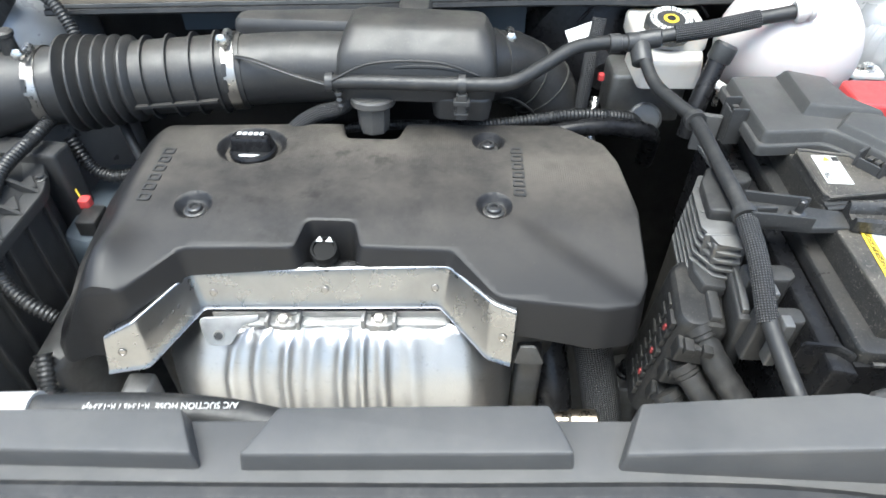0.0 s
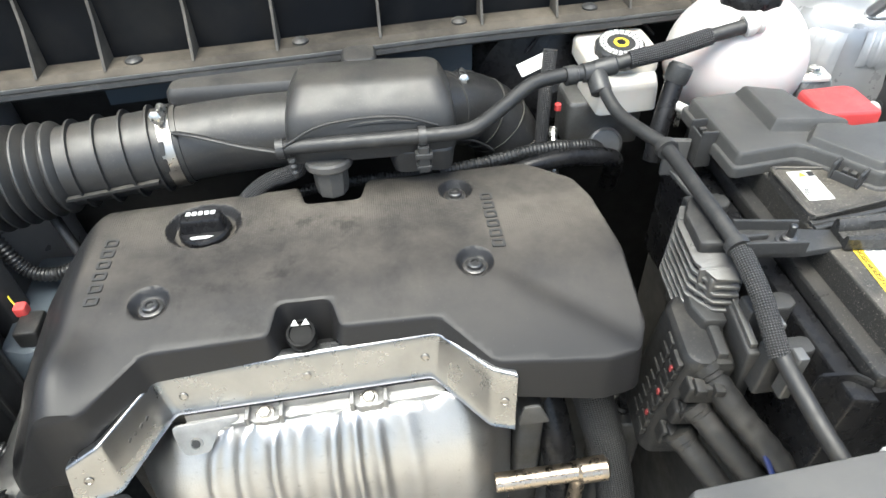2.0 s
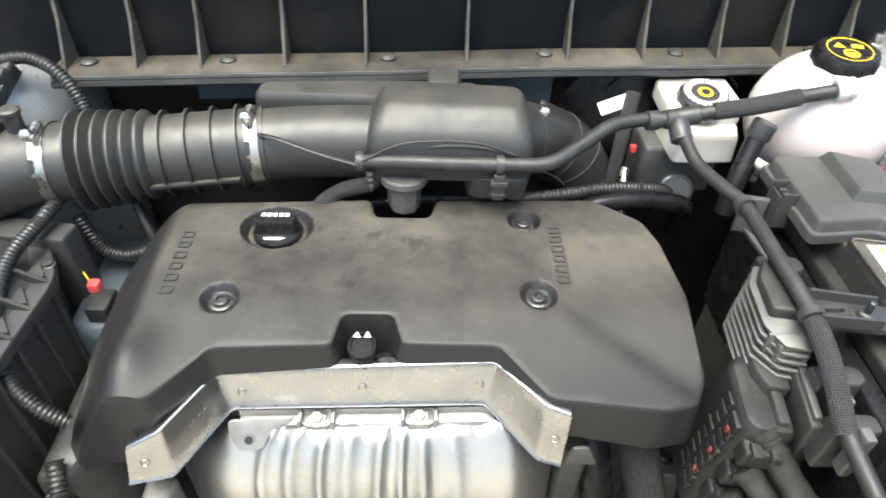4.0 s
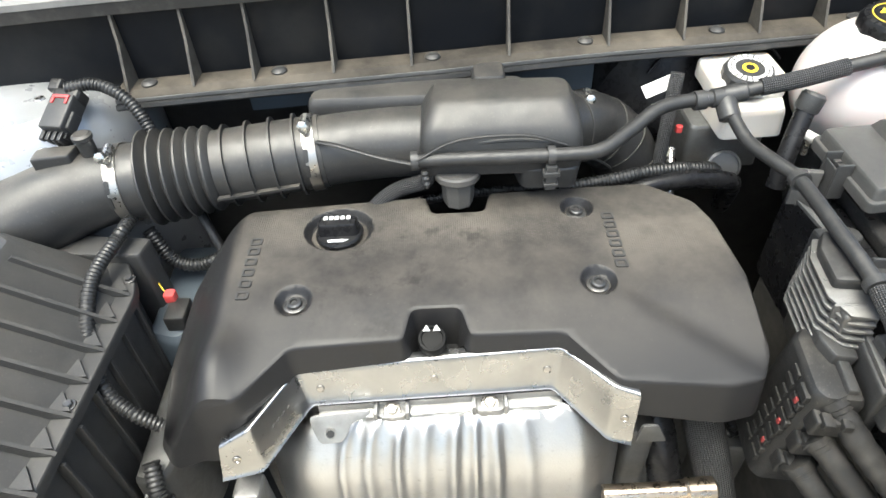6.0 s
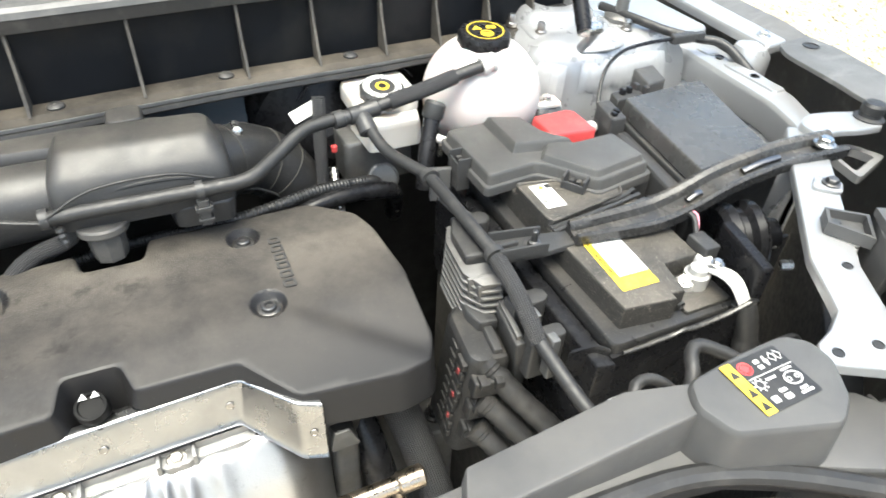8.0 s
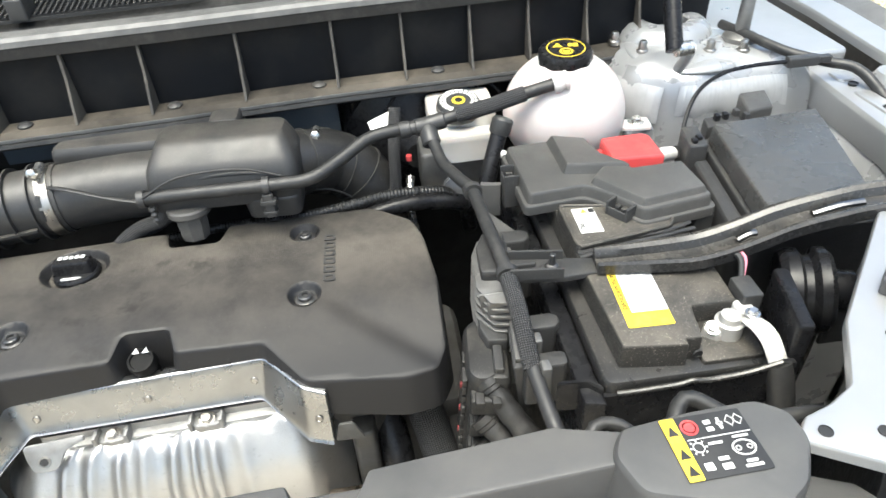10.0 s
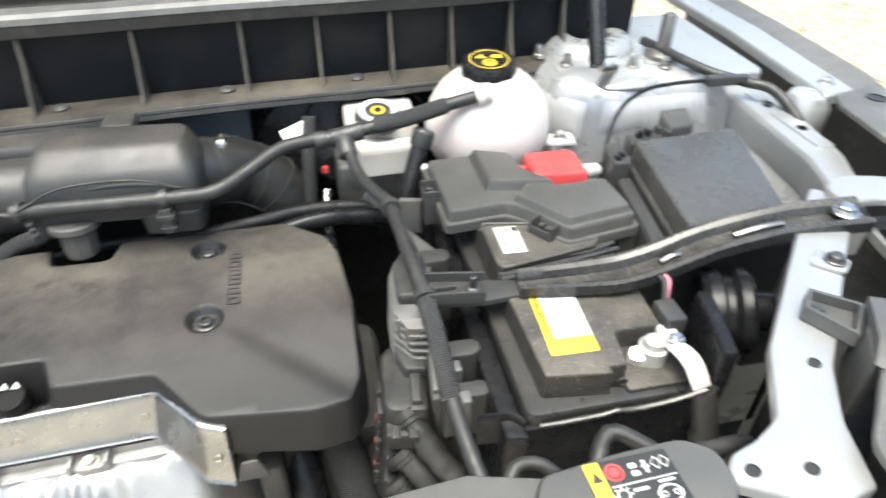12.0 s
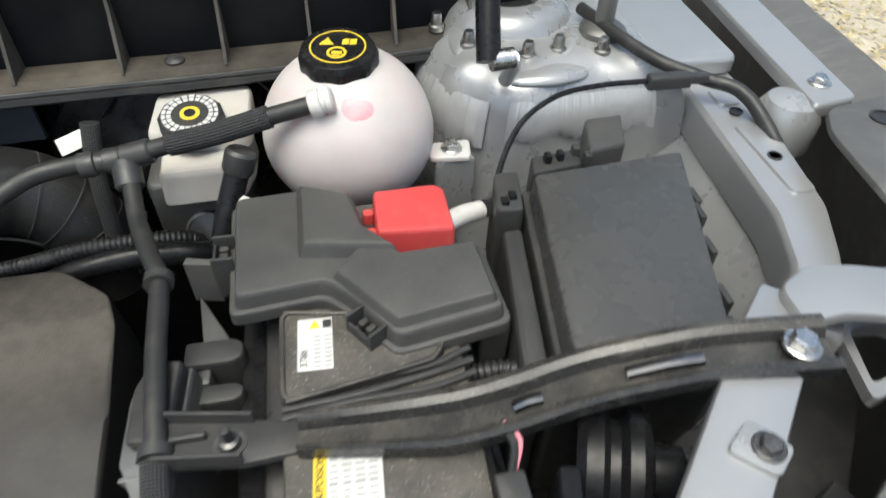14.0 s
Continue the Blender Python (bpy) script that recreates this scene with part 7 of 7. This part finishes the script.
def tower_parts():
    e = thing("bonnet_gas_strut", (0.52, 0.745, 1.27), "black gas strut rising from the tower", "gas strut")
    bm = B()
    tube(bm, [(0.520, 0.748, 1.275), (0.526, 0.80, 1.345), (0.545, 0.93, 1.52)], 0.0105, 16, 0.03)
    part("cylinder", bm, GLOSSY, e)
    bm = B()
    lathe(bm, [(0.009, 0), (0.009, 0.02), (0.006, 0.021)], 16, axis((0.522, 0.748, 1.276), (1, 0.1, 0)))
    part("ball_joint", bm, STEEL, e)
    bm = B()
    tube(bm, [(0.540, 0.750, 1.276), (0.547, 0.765, 1.26), (0.548, 0.785, 1.235)], 0.007, 12, 0.005)
    part("bracket", bm, PAINT, e)
    e = thing("ground_wire", (0.60, 0.74, 1.2), "thin black wire arched over the apron to a plug", "wire")
    bm = B()
    tube(bm, [(0.515, 0.672, 1.17), (0.522, 0.695, 1.20), (0.545, 0.722, 1.228), (0.58, 0.738, 1.243), (0.62, 0.742, 1.248), (0.665, 0.740, 1.250)], 0.0026, 8, 0.005)
    part("wire", bm, GLOSSY, e)
    bm = B()
    box(bm, 0.664, 0.733, 1.244, 0.705, 0.745, 1.256, 0.003, 0.003)
    box(bm, 0.705, 0.735, 1.246, 0.722, 0.744, 1.254, 0.002, 0.002)
    part("plug", bm, PLASTIC, e)
    hose("wiring_conduit", [(0.660, 0.90, 1.245), (0.675, 0.84, 1.245), (0.70, 0.79, 1.24), (0.735, 0.76, 1.235), (0.765, 0.73, 1.23), (0.785, 0.66, 1.19)], 0.0065, RUBBER, "black taped wiring along the inner wing", "wiring")
    # small wing clip
    bm = B()
    lathe(bm, [(0.007, 0), (0.007, 0.003), (0.004, 0.005), (0.004, 0.007)], 6, Matrix.Translation((0.672, 0.392, 1.135)))
    tagged(part("wing_clip", bm, LEAD), "small pale plastic nut beside the rail", "clip")
    bm = B()
    slab(bm, [(0.655, 0.375), (0.70, 0.40), (0.69, 0.42), (0.65, 0.395)], 1.05, 1.135, 0.003, 0.004)
    tagged(part("clip_bracket", bm, PLASTIC), "small black bracket carrying a plastic nut", "bracket")


# ---- air cleaner side ----
def air_cleaner():
    e = thing("air_cleaner", (-0.6, 0.5, 0.9), "dusty grey black ribbed air cleaner box", "air cleaner")
    bm = B()
    slab(bm, [(-0.80, 0.25), (-0.452, 0.27), (-0.440, 0.60), (-0.47, 0.655), (-0.80, 0.66)], 0.78, 1.085, 0.006, 0.02)
    part("lower_box", bm, CLEANER, e)
    bm = B()
    slab(bm, [(-0.80, 0.25), (-0.444, 0.26), (-0.432, 0.605), (-0.465, 0.662), (-0.80, 0.668)], 1.085, 1.098, 0.003, 0.02)
    part("flange", bm, CLEANER, e)
    bm = B()
    lid = ccw([(-0.80, 0.25), (-0.462, 0.27), (-0.452, 0.595), (-0.48, 0.645), (-0.80, 0.65)])
    top = ccw([(-0.80, 0.25), (-0.545, 0.27), (-0.540, 0.62), (-0.56, 0.635), (-0.80, 0.64)])
    loops = [[(x, y, 1.098) for x, y in lid], [(x, y, 1.160) for x, y in top], [(x, y, 1.164) for x, y in inset(top, 0.006)]]
    rings(bm, loops)
    part("lid", bm, CLEANER, e)
    for i in range(9):
        y = 0.30 + i * 0.037
        bm = B()
        pr = [(-0.436, 1.099), (-0.462, 1.099), (-0.538, 1.158), (-0.532, 1.162), (-0.458, 1.112)]
        rings(bm, [[(x, y + dy, z) for x, z in pr] for dy in (-0.002, 0.002)])
        bmesh.ops.recalc_face_normals(bm, faces=bm.faces)
        part("lid_rib", bm, CLEANER, e)
        bm = B()
        rings(bm, [[(x, yy, z) for x, yy in ((-0.462, y + 0.004), (-0.440, y + 0.004), (-0.456, y + 0.026))] for z in (1.097, 1.102)])
        bmesh.ops.recalc_face_normals(bm, faces=bm.faces)
        part("gusset", bm, CLEANER, e)
        bm = B()
        box(bm, -0.446, y - 0.002, 0.85, -0.436, y + 0.002, 1.082, 0.001, 0.0008)
        part("box_rib", bm, CLEANER, e)
    for y in (0.46, 0.62):
        bolt("lid_screw", (-0.446, y, 1.098), (0, 0, 1), e, 0.0045, BARE)
    for i in range(3):
        bm = B()
        box(bm, -0.62, 0.565 - i * 0.03, 1.163, -0.562, 0.583 - i * 0.03, 1.172, 0.003, 0.004)
        part("top_bar", bm, CLEANER, e)
    bm = B()
    slab(bm, [(-0.555, 0.655), (-0.44, 0.645), (-0.435, 0.675), (-0.55, 0.69)], 0.95, 1.11, 0.004, 0.006)
    part("outlet_neck", bm, CLEANER, e)


def left_tower():
    e = thing("suspension_tower", (-0.6, 0.85, 0.9), "silver painted suspension tower behind the air cleaner", "suspension tower", kind="structure")
    bm = B()
    lathe(bm, [(0.155, 0.9), (0.150, 1.16), (0.138, 1.205), (0.115, 1.228), (0.05, 1.235), (0.004, 1.236)], 56, Matrix.Translation((-0.615, 0.835, 0)), lambda a, z: 1 + 0.03 * math.sin(3 * a) + 0.015 * math.sin(7 * a + 1))
    part("dome", bm, PRIMER, e)
    bm = B()
    rings(bm, [[(-0.570 + r * 1.35 * math.cos(2 * math.pi * i / 40), 0.862 + r * math.sin(2 * math.pi * i / 40), z) for i in range(40)] for r, z in ((0.040, 1.215), (0.038, 1.240), (0.029, 1.240), (0.026, 1.226))], False, True)
    part("ring", bm, PRIMER, e)
    for x, y in ((-0.60, 0.775), (-0.555, 0.785), (-0.515, 0.83)):
        bolt("tower_nut", (x, y, 1.226), (0, 0, 1), e, 0.0065, STEEL)
    e = thing("air_flow_sensor", (-0.52, 0.745, 1.19), "black air flow sensor plug with a red lock", "sensor")
    m = pose(-0.520, 0.752, 1.228, 25, 0, -12)
    bm = B()
    box(bm, -0.014, -0.020, -0.014, 0.015, 0.024, 0.008, 0.003, 0.003, m)
    box(bm, -0.018, -0.016, -0.012, 0.018, 0.006, 0.002, 0.002, 0.002, m)
    part("plug", bm, PLASTIC, e)
    bm = B()
    box(bm, -0.016, 0.020, -0.012, 0.017, 0.034, 0.006, 0.005, 0.004, m)
    box(bm, -0.026, 0.030, -0.012, -0.010, 0.046, 0.006, 0.004, 0.003, m)
    part("plug_hood", bm, SOOT, e)
    bm = B()
    for x0, y0, x1, y1 in ((-0.009, 0.0175, 0.011, 0.0215), (-0.009, 0.0105, -0.006, 0.0175), (0.008, 0.0105, 0.011, 0.0175)):
        box(bm, x0, y0, 0.008, x1, y1, 0.0098, 0.0006, 0.0006, m)
    part("red_lock", bm, RED, e, "red U-shaped lock")
    bm = B()
    for k in range(4):
        box(bm, -0.0135 + 0.0072 * k, -0.031, -0.016, -0.0085 + 0.0072 * k, -0.018, 0.0, 0.001, 0.001, m)
    box(bm, -0.014, -0.026, -0.018, 0.015, -0.018, -0.004, 0.001, 0.001, m)
    part("terminal_skirt", bm, SOOT, e)
    bm = B()
    slab(bm, [(-0.542, 0.700), (-0.502, 0.706), (-0.500, 0.728), (-0.544, 0.724)], 1.160, 1.2055, 0.003, 0.003)
    part("sensor_base", bm, DUCT, e)
    bm = B()
    lathe(bm, [(0.009, 1.17), (0.009, 1.214), (0.011, 1.216), (0.011, 1.220), (0.008, 1.222)], 18, Matrix.Translation((-0.487, 0.722, 0)))
    part("spigot", bm, DUCT, e)
    hose("wiring_conduit", [(-0.515, 0.778, 1.246), (-0.485, 0.785, 1.246), (-0.455, 0.778, 1.232), (-0.435, 0.765, 1.205), (-0.425, 0.75, 1.18), (-0.42, 0.735, 1.15)], 0.0062, CONDUIT, "corrugated black conduit curving to the bellows", "conduit", (0.0013, 0.0042), 10)


brake_reservoir(); coolant_tank(); clutch_elbow(); battery_cover(); battery(); brace(); fuse_box(); engine_computer(); horn(); tower_parts(); air_cleaner(); left_tower()
